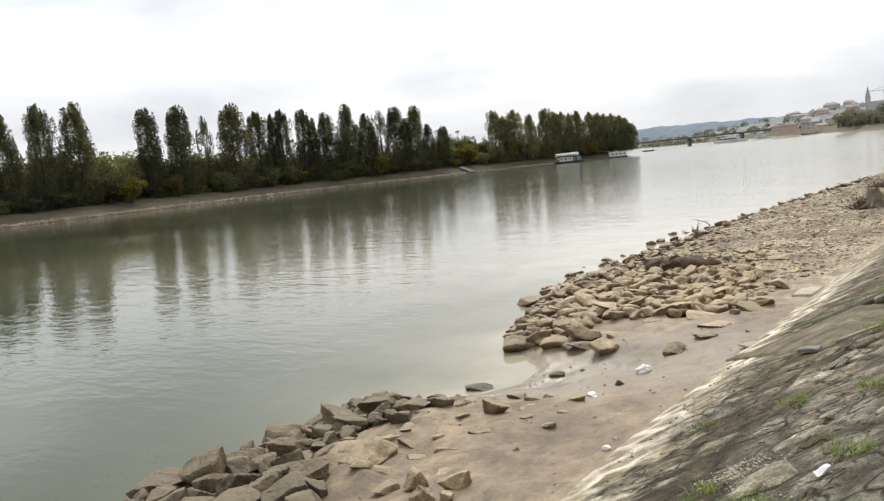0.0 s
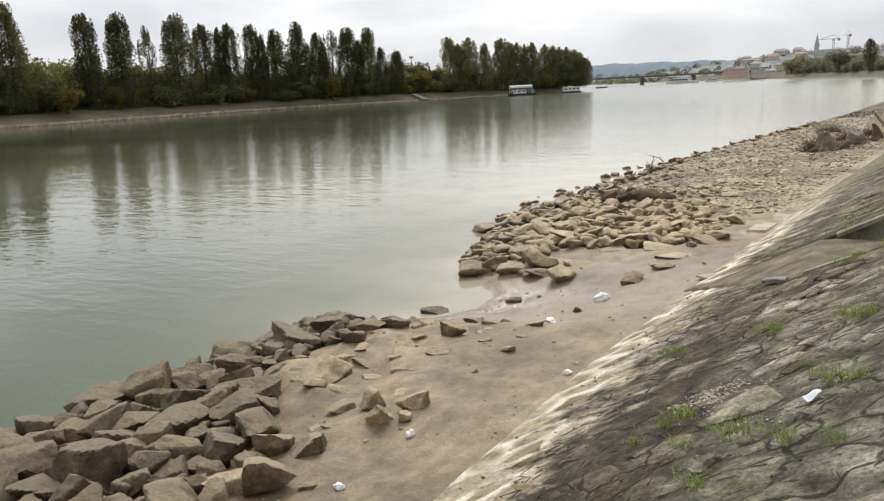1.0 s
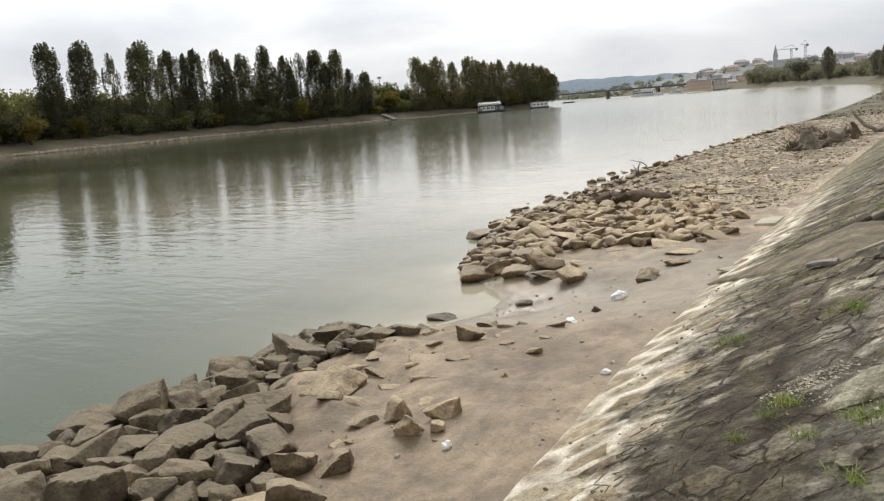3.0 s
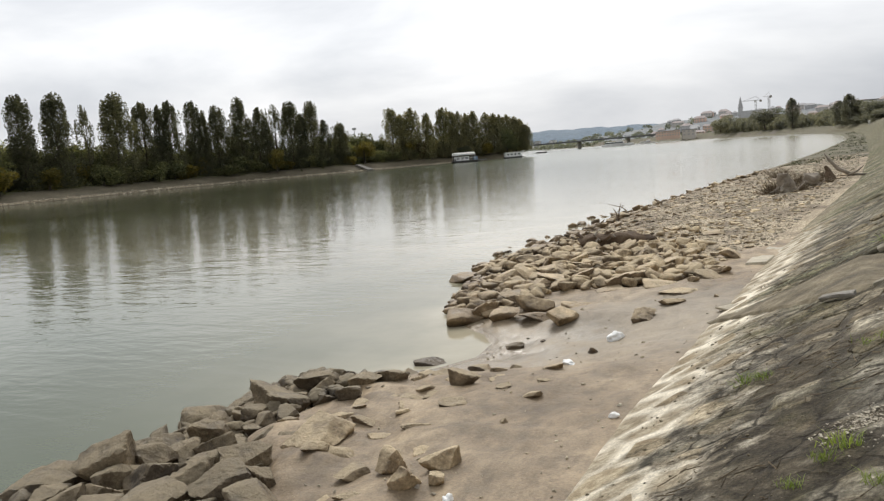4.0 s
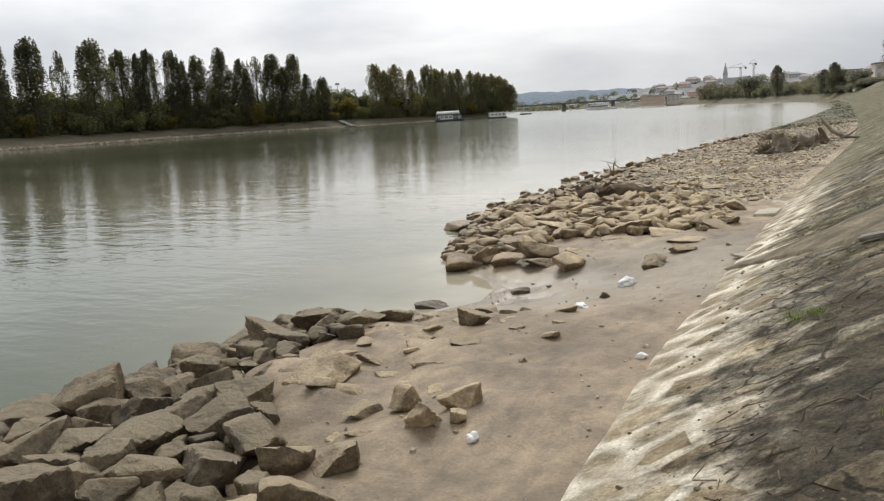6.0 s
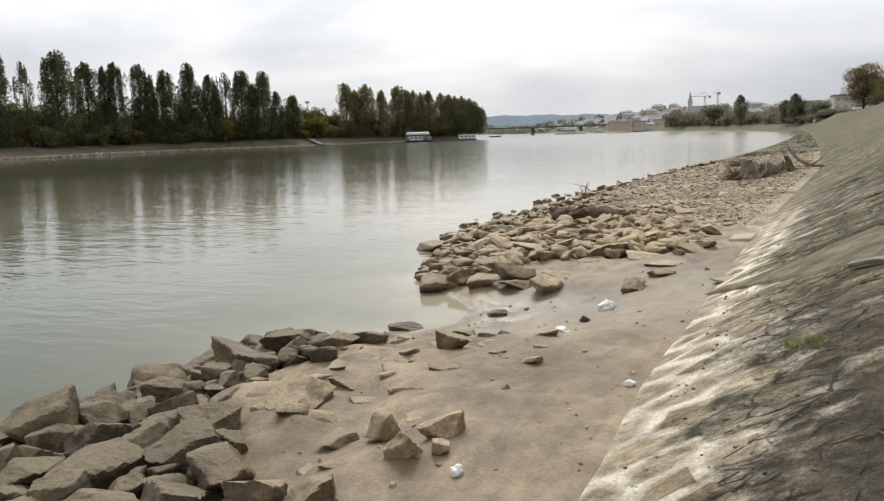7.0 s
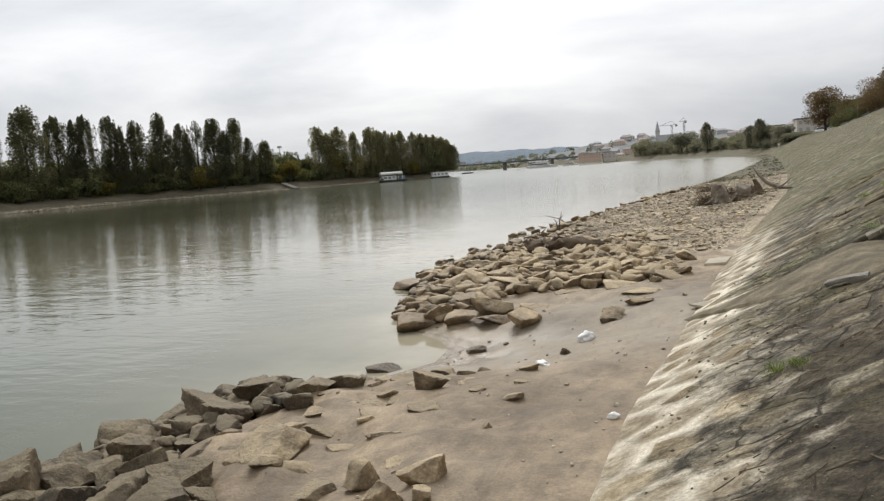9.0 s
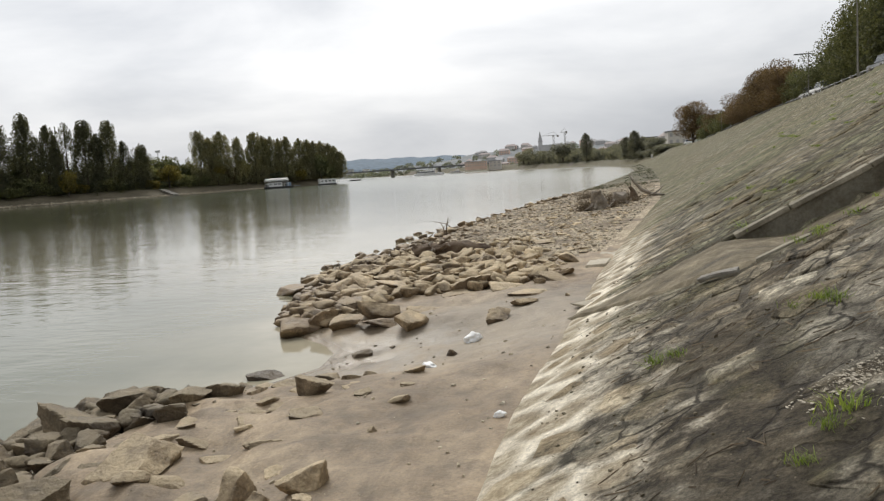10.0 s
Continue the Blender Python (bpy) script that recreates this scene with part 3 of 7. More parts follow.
def value_noise(x, y, scale, seed):
    """Irregular unevenness between -1 and 1 over cells of the given size."""
    table = np.random.RandomState(seed).uniform(-1, 1, (256, 256))
    x, y = np.asarray(x, float) / scale, np.asarray(y, float) / scale
    i, j = np.floor(x).astype(int), np.floor(y).astype(int)
    u, v = x - i, y - j
    u, v = u * u * (3 - 2 * u), v * v * (3 - 2 * v)
    at = lambda p, q: table[np.mod(p, 256), np.mod(q, 256)]
    return (at(i, j) * (1 - u) + at(i + 1, j) * u) * (1 - v) + (at(i, j + 1) * (1 - u) + at(i + 1, j + 1) * u) * v


def foreshore(x, y):
    t, s = toe(y), shore(y)
    u = np.clip((x - s) / (t - s), 0, 1)
    z = 0.5 * u ** np.interp(y, [8.6, 10.2, 12, 12.9, 14, 19, 30], [0.5, 1.5, 1.7, 1.1, 0.8, 0.4, 0.5])
    z = np.where(x < s, np.maximum(0.14 * (x - s), -2.5), z + 0.035 * np.clip(u * 12, 0, 1))
    lumpy = np.clip((-2.2 - x) / 1.0, 0, 1) * np.clip((10.5 - y) / 1.5, 0, 1)
    rough = lumpy * (0.05 * value_noise(x, y, 0.42, 11) + 0.03 * value_noise(x, y, 0.22, 12)) + 0.04 * value_noise(x, y, 0.9, 1) + 0.026 * value_noise(x, y, 0.36, 2) + 0.014 * value_noise(x, y, 0.17, 3)
    return z + rough * np.clip((x - s) * 2, 0, 1) * np.clip((t - x) * 3, 0.3, 1)


def land(x, y):
    """Bed, island and plateau; the near bank lies under its own sheets."""
    z = np.full(np.broadcast(x, y).shape, -2.5)
    t = toe(y)
    z = np.where(x > shore(y) - 14, np.clip(0.14 * (x - shore(y)), -2.5, 0.0) - 0.6, z)
    z = np.where(x > t, np.minimum(0.5 + GRADE * (x - t) - 0.9, top_z(y)), z)
    z = np.where(x > t + run(y) - 0.5, top_z(y), z)
    d = np.interp(y, ISLE_Y, ISLE_X) - x
    isle = np.where(d > 0, np.minimum(0.25 * d, 3.5) + 0.15 * lumps(x, y, 0.3), np.maximum(0.2 * d, -2.5))
    isle = np.where(x < -95, isle, -2.5)
    far = np.where(y > 1150, np.clip((y - 1150) * 0.1, -2.5, 3.0), -2.5)
    return np.maximum(np.maximum(z, isle), far)


gx = np.concatenate([[-4500, -2500, -1500, -900, -600, -450, -380], np.arange(-330, -245, 12), np.arange(-240, -95, 2.5),
                     np.arange(-90, -20, 8), np.arange(-18, 60, 1.5), [65, 75, 90, 120, 170, 260, 400, 700, 1200, 2500, 4500]])
gy = np.concatenate([[-4500, -2000, -900, -400, -200, -100, -50], np.arange(-30, 60, 2.5), np.arange(62, 350, 4.0), np.arange(354, 660, 12.0),
                     [700, 760, 840, 950, 1100, 1150, 1200, 1500, 2200, 3200, 4800]])
X, Y = np.meshgrid(gx, gy)
Z = land(X, Y)
me = sheet("ground", X, Y, Z, [M_BED, M_BANK, M_GRASS])
fx, fy, fz = [0.25 * (a[:-1, :-1] + a[1:, :-1] + a[:-1, 1:] + a[1:, 1:]).ravel() for a in (X, Y, Z)]
zone = np.where(fz > 3.0, 2, np.where((fx < -95) & (fz > -0.5), 1, 0))
me.polygons.foreach_set("material_index", zone.astype(np.int32))
tagged(new("ground", me), "bare river bank and rough grassy land", "ground", kind="structure")

wx = np.concatenate([[-4500, -1500, -500, -200, -100, -60, -40, -30, -24, -20], np.arange(-17, 0.1, 0.4), [4, 12, 60, 400, 4500]])
wy = np.concatenate([[-4400, -900, -200, -60, -20, -8], np.arange(-4, 40, 0.5), [42, 46, 52, 60, 75, 100, 150, 250, 500, 1000, 4700]])
X, Y = np.meshgrid(wx, wy)
off = np.maximum(shore(Y) - X, 0)
cove = np.hypot((X + 4.5) * 0.8, Y - 12.0)
# the wide last term paints sky sheen on open water as paler silt
silt = np.clip(0.85 * np.exp(-off / 0.7) * np.exp(-np.maximum(np.abs(Y - 12.2) - 1.6, 0) / 1.5) + 0.5 * np.exp(-(cove / 4.5) ** 2) + 1.0 * np.exp(-off / 34.0) * np.clip((Y - 11) / 14, 0, 1), 0, 0.95)
tagged(new("water", sheet("water", X, Y, 0 * X, M_WATER, silt, "silt")), "calm grey-green river, silty in the shallows, reflecting trees and sky", "river", kind="structure")

# foreshore: silt flats near by, gravel spit beyond
rows = np.concatenate([np.arange(-40, 1, 1.0), np.arange(1, 24, 0.085), 24 * 1.012 ** np.arange(0, 150), np.linspace(150, 900, 90)])
u = np.concatenate([np.linspace(-0.55, 0, 12)[:-1], np.linspace(0, 1.03, 110)])
Y = np.repeat(rows[:, None], len(u), 1)
X = shore(Y) + u[None, :] * (toe(Y) - shore(Y))
Z = foreshore(X, Y)
# hollows between the piled stones
under = np.clip((-2.5 - 0.55 * np.clip(Y - 3.2, 0, 9) - X) / 0.4, 0, 1) * np.clip((6.4 - Y) / 0.6, 0, 1)
under = np.maximum(under, np.clip((-5.0 - X) / 0.4, 0, 1) * np.clip((9.0 - Y) / 0.6, 0, 1)) * np.clip((Y - 0.6) / 0.4, 0, 1)
gaps = np.clip((-1.5 - 0.12 * (Y - 14) - np.where(Y < 15.5, 3.0, 0) - X) / 0.5, 0, 1) * np.clip((Y - 13.6) / 0.4, 0, 1) * np.clip((20.6 - Y) / 0.6, 0, 1)
under = np.maximum(under, 0.35 * gaps)
Z = np.where(X > shore(Y), np.maximum(Z - 0.26 * under, np.minimum(Z, 0.03)), Z)
me = sheet("foreshore", X, Y, Z, [M_MUD, M_GRAVEL, M_TURF])
fx, fy = [0.25 * (a[:-1, :-1] + a[1:, :-1] + a[:-1, 1:] + a[1:, 1:]).ravel() for a in (X, Y)]
edge = 17.4 + 0.9 * lumps(fx, fy, 1.2) + np.where(fx > -3, (fx + 3) * 1.2, 0)
me.polygons.foreach_set("material_index", np.where(fy > 72 + 9 * lumps(fx, fy, 0.5), 2, fy > edge).astype(np.int32))
tagged(new("foreshore", me), "dried and wet river silt running into a gravel spit", "river bank", kind="structure")

# ---- the paved slope: stones in a jittered bond, with raised joints low down and sunk joints above ----
CELL_Y, CELL_S = 0.62, 0.4
rng = np.random.RandomState(11)
NY, NS = 60, 26  # cells from y = -2 and s = -0.4
jit = rng.uniform(-0.36, 0.36, (NY, NS, 2))


def seed_at(i, j):
    """Centre of paving stone (i, j) along the bank and up the slope."""
    ii, jj = np.mod(i, NY), np.mod(j, NS)
    return (-2 + (i + 0.5 * (j % 2) + 0.5 + jit[ii, jj, 0]) * CELL_Y, -0.4 + (j + 0.5 + jit[ii, jj, 1]) * CELL_S)


def joint(y, s):
    """Distance to the nearest joint."""
    i0, j0 = np.floor((y + 2) / CELL_Y).astype(int), np.floor((s + 0.4) / CELL_S).astype(int)
    best = []
    for di in (-2, -1, 0, 1, 2):
        for dj in (-1, 0, 1):
            a, b = seed_at(i0 + di, j0 + dj)
            best.append((a - y) ** 2 + (b - s) ** 2)
    best = np.sort(np.array(best), 0)
    return (best[1] - best[0]) / (2 * (np.sqrt(best[1]) + np.sqrt(best[0])) + 1e-6) * 1.3


def band(y, s):
    """1 in the silted strip at the foot of the slope, 0 above it."""
    return np.clip((1.25 + 0.35 * lumps(y, s, 1.1, 1.0) - s) / 0.3, 0, 1)


GUTTER_NEAR, GUTTER_FAR = 9.28, 11.74  # edges of the drain channel along the bank


def gutter_edge(x):
    """Where the drain's near edge lies: straight up the slope, then slanting to the toe."""
    return np.where(x > 1.28, GUTTER_NEAR, GUTTER_NEAR + (1.28 - x) * 1.36)


def gutter_depth(x):
    return 0.37 * np.clip((x - 1.3) / 0.9, 0, 1)


def dip(x, y):
    """How far the drain channel is sunk into the slope."""
    inside = np.clip((y - gutter_edge(x)) / 0.06, 0, 1) * np.clip((GUTTER_FAR + 0.02 - y) / 0.06, 0, 1)
    return inside * (gutter_depth(x) + 0.05 + 0.1 * np.clip((x - 1.3) / 0.4, 0, 1))


def paving(y, s):
    near = np.clip((y - 0.4) / 0.6, 0, 1) * np.clip((26 - y) / 6, 0, 1) * np.clip((8 - s) / 2, 0, 1)
    e = joint(y, s)
    ridge = np.exp(-(e / (0.085 + 0.05 * value_noise(y, s, 0.5, 9))) ** 2)
    b = band(y, s)
    rise = ridge * (0.008 * b - 0.02 * (1 - b)) * np.clip(0.7 + 0.8 * value_noise(y, s, 0.35, 7), 0, 1.3)
    rise = rise + 0.012 * value_noise(y, s, 0.62, 4) + 0.008 * value_noise(y, s, 0.23, 5) * (1 - 0.5 * b) + 0.009 * value_noise(y, s, 0.1, 6) * (1 - 0.5 * b)
    rise = rise * np.clip((s + 0.1) / 0.6, 0.25, 1)
    sunk = dip(toe(y) + s, y)
    rise = rise * near + 0.05 * lumps(y, s, 0.6, 3.0) * np.clip(s - 1, 0, 1)
    return np.where(sunk > 0.02, 0.3 * rise, rise) - sunk, ridge * near * (sunk < 0.02)


rows = np.concatenate([np.arange(-40, 0.5, 1.5), np.arange(0.5, 14, 0.05), np.arange(14, 26, 0.14), 26 * 1.03 ** np.arange(0, 66), np.linspace(190, 900, 60)])
cols = np.concatenate([np.arange(-0.25, 4.2, 0.05), 4.2 + 1.09 ** np.arange(0, 38) - 1 + 0.04 * np.arange(0, 38)])
S = np.minimum(cols[None, :], run(rows)[:, None])
Y = np.repeat(rows[:, None], S.shape[1], 1)
rise, ridge = paving(Y, S)
X = toe(Y) + S
Z = 0.5 + GRADE * S + rise - np.where(S < 0, 0.02 - S * 0.2, 0)
me = sheet("embankment", X, Y, Z, [M_SLOPE, M_TURF], ridge)
fy, fs = [0.25 * (p[:-1, :-1] + p[1:, :-1] + p[:-1, 1:] + p[1:, 1:]).ravel() for p in (Y, S)]
me.polygons.foreach_set("material_index", (fy > 320).astype(np.int32))
slope = new("embankment", me)
tagged(slope, "old stone-paved river embankment, silted at its foot and mossy above", "embankment", kind="structure")


def slope_z(x, y):
    return 0.5 + GRADE * (x - float(toe(y)))


def ground_z(x, y):
    return slope_z(x, y) if x > toe(y) else max(float(foreshore(np.float64(x), np.float64(y))), -0.12)


TILT = -math.degrees(math.atan(GRADE))  # turn about y that lays a thing on the slope


def on_slope(x, y, turn=0.0, up=0.0):
    return Matrix.Translation((x, y, slope_z(x, y) + up)) @ pose(0, 0, 0, 0, TILT, 0) @ pose(0, 0, 0, 0, 0, turn)


# ---- riprap stones ----
def stone_mesh(seed, flat, fine=4):
    """A broken quarry block: flat faces, worn edges, chipped surface; one unit wide, deep and high."""
    r = random.Random(seed)
    planes = []
    for _ in range(r.randint(6, 10)):
        n = Vector((r.gauss(0, 1), r.gauss(0, 1), r.gauss(0, 1) * (1 + flat))).normalized()
        planes.append((n, r.uniform(0.5, 1.0)))
    for n in ((1, 0, 0), (-1, 0, 0), (0, 1, 0), (0, -1, 0), (0, 0, 1), (0, 0, -1)):
        planes.append(((Vector(n) + 0.3 * Vector((r.gauss(0, 1), r.gauss(0, 1), r.gauss(0, 1)))).normalized(), r.uniform(0.7, 1.15)))
    bm = bmesh.new()
    bmesh.ops.create_icosphere(bm, subdivisions=fine, radius=1)
    for v in bm.verts:
        d = v.co.normalized()
        s = sum(max(n.dot(d) / h, 0) ** 70 for n, h in planes) ** (-1 / 70)
        k = d * s
        k *= 1 - 0.06 * abs(noise.noise(k * 2.3 + Vector((seed, seed, 0)))) + 0.05 * noise.noise(k * 1.7 + Vector((seed * 3, 0, 0))) + 0.035 * noise.noise(k * 4.5 + Vector((0, seed * 3, 0))) + 0.02 * noise.noise(k * 11)
        v.co = k
    lo, hi = [Vector([f(v.co[i] for v in bm.verts) for i in range(3)]) for f in (min, max)]
    for v in bm.verts:
        v.co = Vector([(v.co[i] - lo[i]) / (hi[i] - lo[i]) - 0.5 for i in range(3)])
    me = bpy.data.meshes.new("riprap_stone")
    bm.to_mesh(me)
    bm.free()
    me.materials.append(M_STONE)
    me.shade_smooth()
    me.set_sharp_from_angle(angle=radians(26))
    return me


STONES = [stone_mesh(k, 0.4 * (k % 3)) for k in range(26)]
DRY = [me.copy() for me in STONES]
LOOSE = [me.copy() for me in STONES]
for me in DRY:
    me.materials[0] = M_DRY
for me in LOOSE:
    me.materials[0] = M_LOOSE
SMALL = [stone_mesh(100 + k, 0.5, 3) for k in range(5)]
stone_rng = random.Random(5)


PILE = "angular dark brown quarry stone in the bank's rubble pile"
SPIT = "pale brown quarry stone among rubble at the spit"
PALER = "pale grey-brown angular boulder in a small cluster on silt"


def stone(x, y, wide, deep, high, turn, lift=0.0, label="angular grey-brown quarry stone half sunk in river silt"):
    r = stone_rng
    loose = label not in (SPIT, PILE, PALER) and x > -4.4 and y < 11
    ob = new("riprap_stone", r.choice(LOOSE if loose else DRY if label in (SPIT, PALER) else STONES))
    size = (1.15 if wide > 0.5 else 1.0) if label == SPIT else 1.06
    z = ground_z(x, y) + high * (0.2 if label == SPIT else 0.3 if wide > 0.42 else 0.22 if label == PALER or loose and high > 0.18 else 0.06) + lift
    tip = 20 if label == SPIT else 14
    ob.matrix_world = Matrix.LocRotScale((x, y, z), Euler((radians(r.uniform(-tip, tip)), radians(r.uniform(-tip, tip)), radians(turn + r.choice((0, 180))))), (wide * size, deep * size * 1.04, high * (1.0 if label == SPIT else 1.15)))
    return tagged(ob, label, "stone", "riprap stones on the river bank")


stone(-6.33, 5.09, 0.80, 0.53, 0.38, 38, 0.0, PILE)
stone(-5.76, 5.33, 0.65, 0.46, 0.48, 38, 0.0, PILE)
stone(-5.79, 6.02, 0.64, 0.39, 0.31, 47, 0.0, PILE)
stone(-5.34, 6.07, 0.41, 0.34, 0.27, 65, 0.0, PILE)
stone(-6.19, 7.25, 0.67, 0.53, 0.25, 34, 0.0, PILE)
stone(-5.51, 6.58, 0.47, 0.34, 0.31, 37, 0.0, PILE)
stone(-5.58, 7.85, 0.74, 0.48, 0.37, 24, 0.0, PILE)
stone(-5.30, 7.75, 0.55, 0.36, 0.23, 65, 0.0, PILE)
stone(-5.83, 8.91, 0.42, 0.34, 0.31, 57, 0.0, PILE)
stone(-5.44, 8.63, 0.60, 0.48, 0.27, 25, 0.0, PILE)
stone(-5.34, 9.05, 0.38, 0.25, 0.24, 45, 0.0, PILE)
stone(-4.75, 8.71, 0.49, 0.38, 0.16, 56, 0.0, PILE)
stone(-4.54, 9.11, 0.44, 0.36, 0.20, 15)
stone(-5.42, 10.19, 0.34, 0.26, 0.12, 45, 0.0, PILE)
stone(-5.17, 9.30, 0.46, 0.33, 0.13, 22, 0.0, PILE)
stone(-4.95, 5.34, 0.71, 0.51, 0.34, 32, 0.0, PILE)
stone(-4.59, 4.78, 0.75, 0.62, 0.37, 72, 0.0, PILE)
stone(-4.37, 5.24, 0.44, 0.32, 0.32, 40, 0.0, PILE)
stone(-3.89, 5.60, 0.38, 0.31, 0.29, 50, 0.0, PILE)
stone(-4.51, 6.03, 0.56, 0.46, 0.31, 64, 0.0, PILE)
stone(-5.54, 4.17, 0.43, 0.31, 0.32, 56, 0.0, PILE)
stone(-5.31, 4.42, 0.62, 0.46, 0.37, 55, 0.0, PILE)
stone(-5.18, 4.79, 0.43, 0.27, 0.31, 46, 0.0, PILE)
stone(-5.95, 3.98, 0.45, 0.36, 0.34, 40, 0.0, PILE)
stone(-6.15, 3.78, 0.47, 0.29, 0.27, 70, 0.0, PILE)
stone(-4.23, 3.52, 0.75, 0.50, 0.57, 61, 0.0, PILE)
stone(-4.84, 3.23, 0.68, 0.49, 0.47, 56, 0.0, PILE)
stone(-4.12, 4.03, 0.35, 0.29, 0.26, 41, 0.0, PILE)
stone(-4.84, 4.30, 0.48, 0.33, 0.27, 42, 0.0, PILE)
stone(-3.56, 3.91, 0.39, 0.30, 0.28, 43, 0.0, PILE)
stone(-3.07, 3.85, 0.28, 0.19, 0.21, 65, 0.0, PILE)
stone(-3.15, 4.13, 0.36, 0.24, 0.27, 54, 0.0, PILE)
stone(-3.17, 4.46, 0.22, 0.18, 0.16, 29)
stone(-2.96, 4.76, 0.41, 0.25, 0.31, 33)
stone(-2.62, 4.89, 0.41, 0.32, 0.24, 49)
stone(-2.42, 4.15, 0.50, 0.33, 0.38, 38)
stone(-2.91, 4.13, 0.25, 0.16, 0.19, 48)
stone(-3.85, 4.24, 0.47, 0.29, 0.29, 63, 0.0, PILE)
stone(-3.97, 6.74, 0.78, 0.64, 0.27, 64)
stone(-2.36, 5.78, 0.35, 0.27, 0.25, 60, 0.0, PALER)
stone(-2.24, 6.22, 0.38, 0.25, 0.22, 24, 0.0, PALER)
stone(-2.70, 6.06, 0.27, 0.22, 0.24, 72, 0.0, PALER)
stone(-2.08, 5.86, 0.18, 0.14, 0.13, 57, 0.0, PALER)
stone(-3.02, 5.91, 0.35, 0.26, 0.15, 57)
stone(-3.25, 8.86, 0.40, 0.27, 0.31, 16)
stone(-4.92, 10.91, 0.52, 0.37, 0.15, 14, 0.0, PILE)
stone(-3.22, 9.84, 0.25, 0.17, 0.07, 52)
stone(-3.80, 11.86, 0.31, 0.21, 0.13, 2)
stone(-2.39, 9.85, 0.28, 0.17, 0.08, 8)
stone(-3.66, 8.53, 0.26, 0.21, 0.08, 27)
stone(-4.89, 5.91, 0.49, 0.33, 0.20, 29, 0.0, PILE)
stone(-5.24, 7.61, 0.45, 0.38, 0.14, 40, 0.0, PILE)
stone(-3.46, 6.39, 0.31, 0.20, 0.11, 19)
stone(-6.18, 4.43, 0.36, 0.22, 0.27, 44, 0.0, PILE)
stone(-4.40, 5.77, 0.38, 0.29, 0.22, 30, 0.0, PILE)
stone(-3.71, 6.25, 0.30, 0.18, 0.10, 42)
stone(-4.02, 4.66, 0.34, 0.23, 0.26, 77, 0.0, PILE)
stone(-2.82, 3.97, 0.39, 0.25, 0.19, 52)
stone(-3.32, 3.73, 0.36, 0.29, 0.20, 50, 0.0, PILE)
stone(-3.70, 3.61, 0.37, 0.32, 0.24, 56, 0.0, PILE)
stone(-5.14, 3.79, 0.43, 0.29, 0.28, 57, 0.0, PILE)
stone(-2.11, 4.30, 0.17, 0.10, 0.07, 40)
stone(-3.49, 7.63, 0.20, 0.13, 0.06, 56)
stone(-2.65, 8.68, 0.19, 0.15, 0.05, 29)
stone(-2.27, 9.10, 0.16, 0.09, 0.05, 14)
stone(-4.13, 7.69, 0.19, 0.12, 0.05, 24)
stone(-2.14, 7.45, 0.12, 0.08, 0.06, 48)
stone(-2.17, 8.44, 0.24, 0.16, 0.07, 5)
stone(-2.96, 7.89, 0.32, 0.27, 0.09, 36)
stone(-5.59, 13.62, 0.69, 0.58, 0.44, 19, 0.0, SPIT)
stone(-5.22, 13.95, 0.58, 0.48, 0.36, 30, 0.0, SPIT)
stone(-4.88, 14.59, 0.60, 0.48, 0.33, 32, 0.0, SPIT)
stone(-4.60, 13.41, 0.55, 0.40, 0.30, 0, 0.0, SPIT)
stone(-4.12, 13.90, 0.78, 0.51, 0.39, 37, 0.0, SPIT)
stone(-3.36, 13.16, 0.63, 0.52, 0.33, 37, 0.0, SPIT)
stone(-3.33, 14.09, 0.65, 0.44, 0.27, 23, -0.13, SPIT)
stone(-4.00, 13.36, 0.54, 0.43, 0.20, 26, 0.0, SPIT)
stone(-6.41, 15.60, 0.41, 0.33, 0.24, 25, 0.0, SPIT)
stone(-1.87, 12.87, 0.44, 0.34, 0.20, 19, 0.0, SPIT)
stone(-1.58, 13.81, 0.43, 0.29, 0.14, 29, 0.0, SPIT)
stone(-7.75, 19.60, 0.65, 0.54, 0.31, 4, 0.0, SPIT)
stone(-1.30, 16.98, 0.51, 0.43, 0.17, 28, 0.0, SPIT)
stone(-3.23, 18.46, 0.67, 0.52, 0.35, -11, 0.0, SPIT)
stone(-3.02, 19.04, 0.58, 0.48, 0.30, -8, 0.0, SPIT)
stone(-2.90, 16.02, 0.85, 0.71, 0.30, 20, 0.0, SPIT)
stone(-2.13, 15.38, 0.69, 0.43, 0.20, -7, -0.06, SPIT)
stone(-2.35, 18.03, 0.68, 0.52, 0.21, 12, 0.0, SPIT)
stone(-2.31, 19.43, 0.56, 0.44, 0.25, 29, 0.0, SPIT)
stone(-1.29, 16.18, 0.56, 0.36, 0.16, -18, 0.0, SPIT)
stone(-1.59, 14.79, 0.62, 0.51, 0.18, -16, -0.07, SPIT)
stone(-7.72, 18.24, 0.90, 0.73, 0.34, 5, 0.0, SPIT)
stone(-6.70, 17.31, 0.84, 0.67, 0.29, 37, 0.0, SPIT)
stone(-6.02, 16.85, 0.67, 0.55, 0.33, 24, 0.0, SPIT)
stone(-5.64, 17.33, 0.69, 0.56, 0.31, 4, 0.0, SPIT)
stone(-5.17, 17.57, 0.72, 0.55, 0.31, 9, 0.0, SPIT)
stone(-4.50, 16.27, 0.88, 0.73, 0.25, 30, 0.0, SPIT)
stone(-4.05, 16.62, 0.59, 0.42, 0.24, 16, 0.0, SPIT)
stone(-3.82, 17.42, 0.67, 0.41, 0.23, -9, 0.0, SPIT)
stone(-3.20, 15.39, 0.70, 0.53, 0.20, 12, -0.06, SPIT)
stone(-4.93, 15.87, 0.75, 0.61, 0.24, 24, 0.0, SPIT)
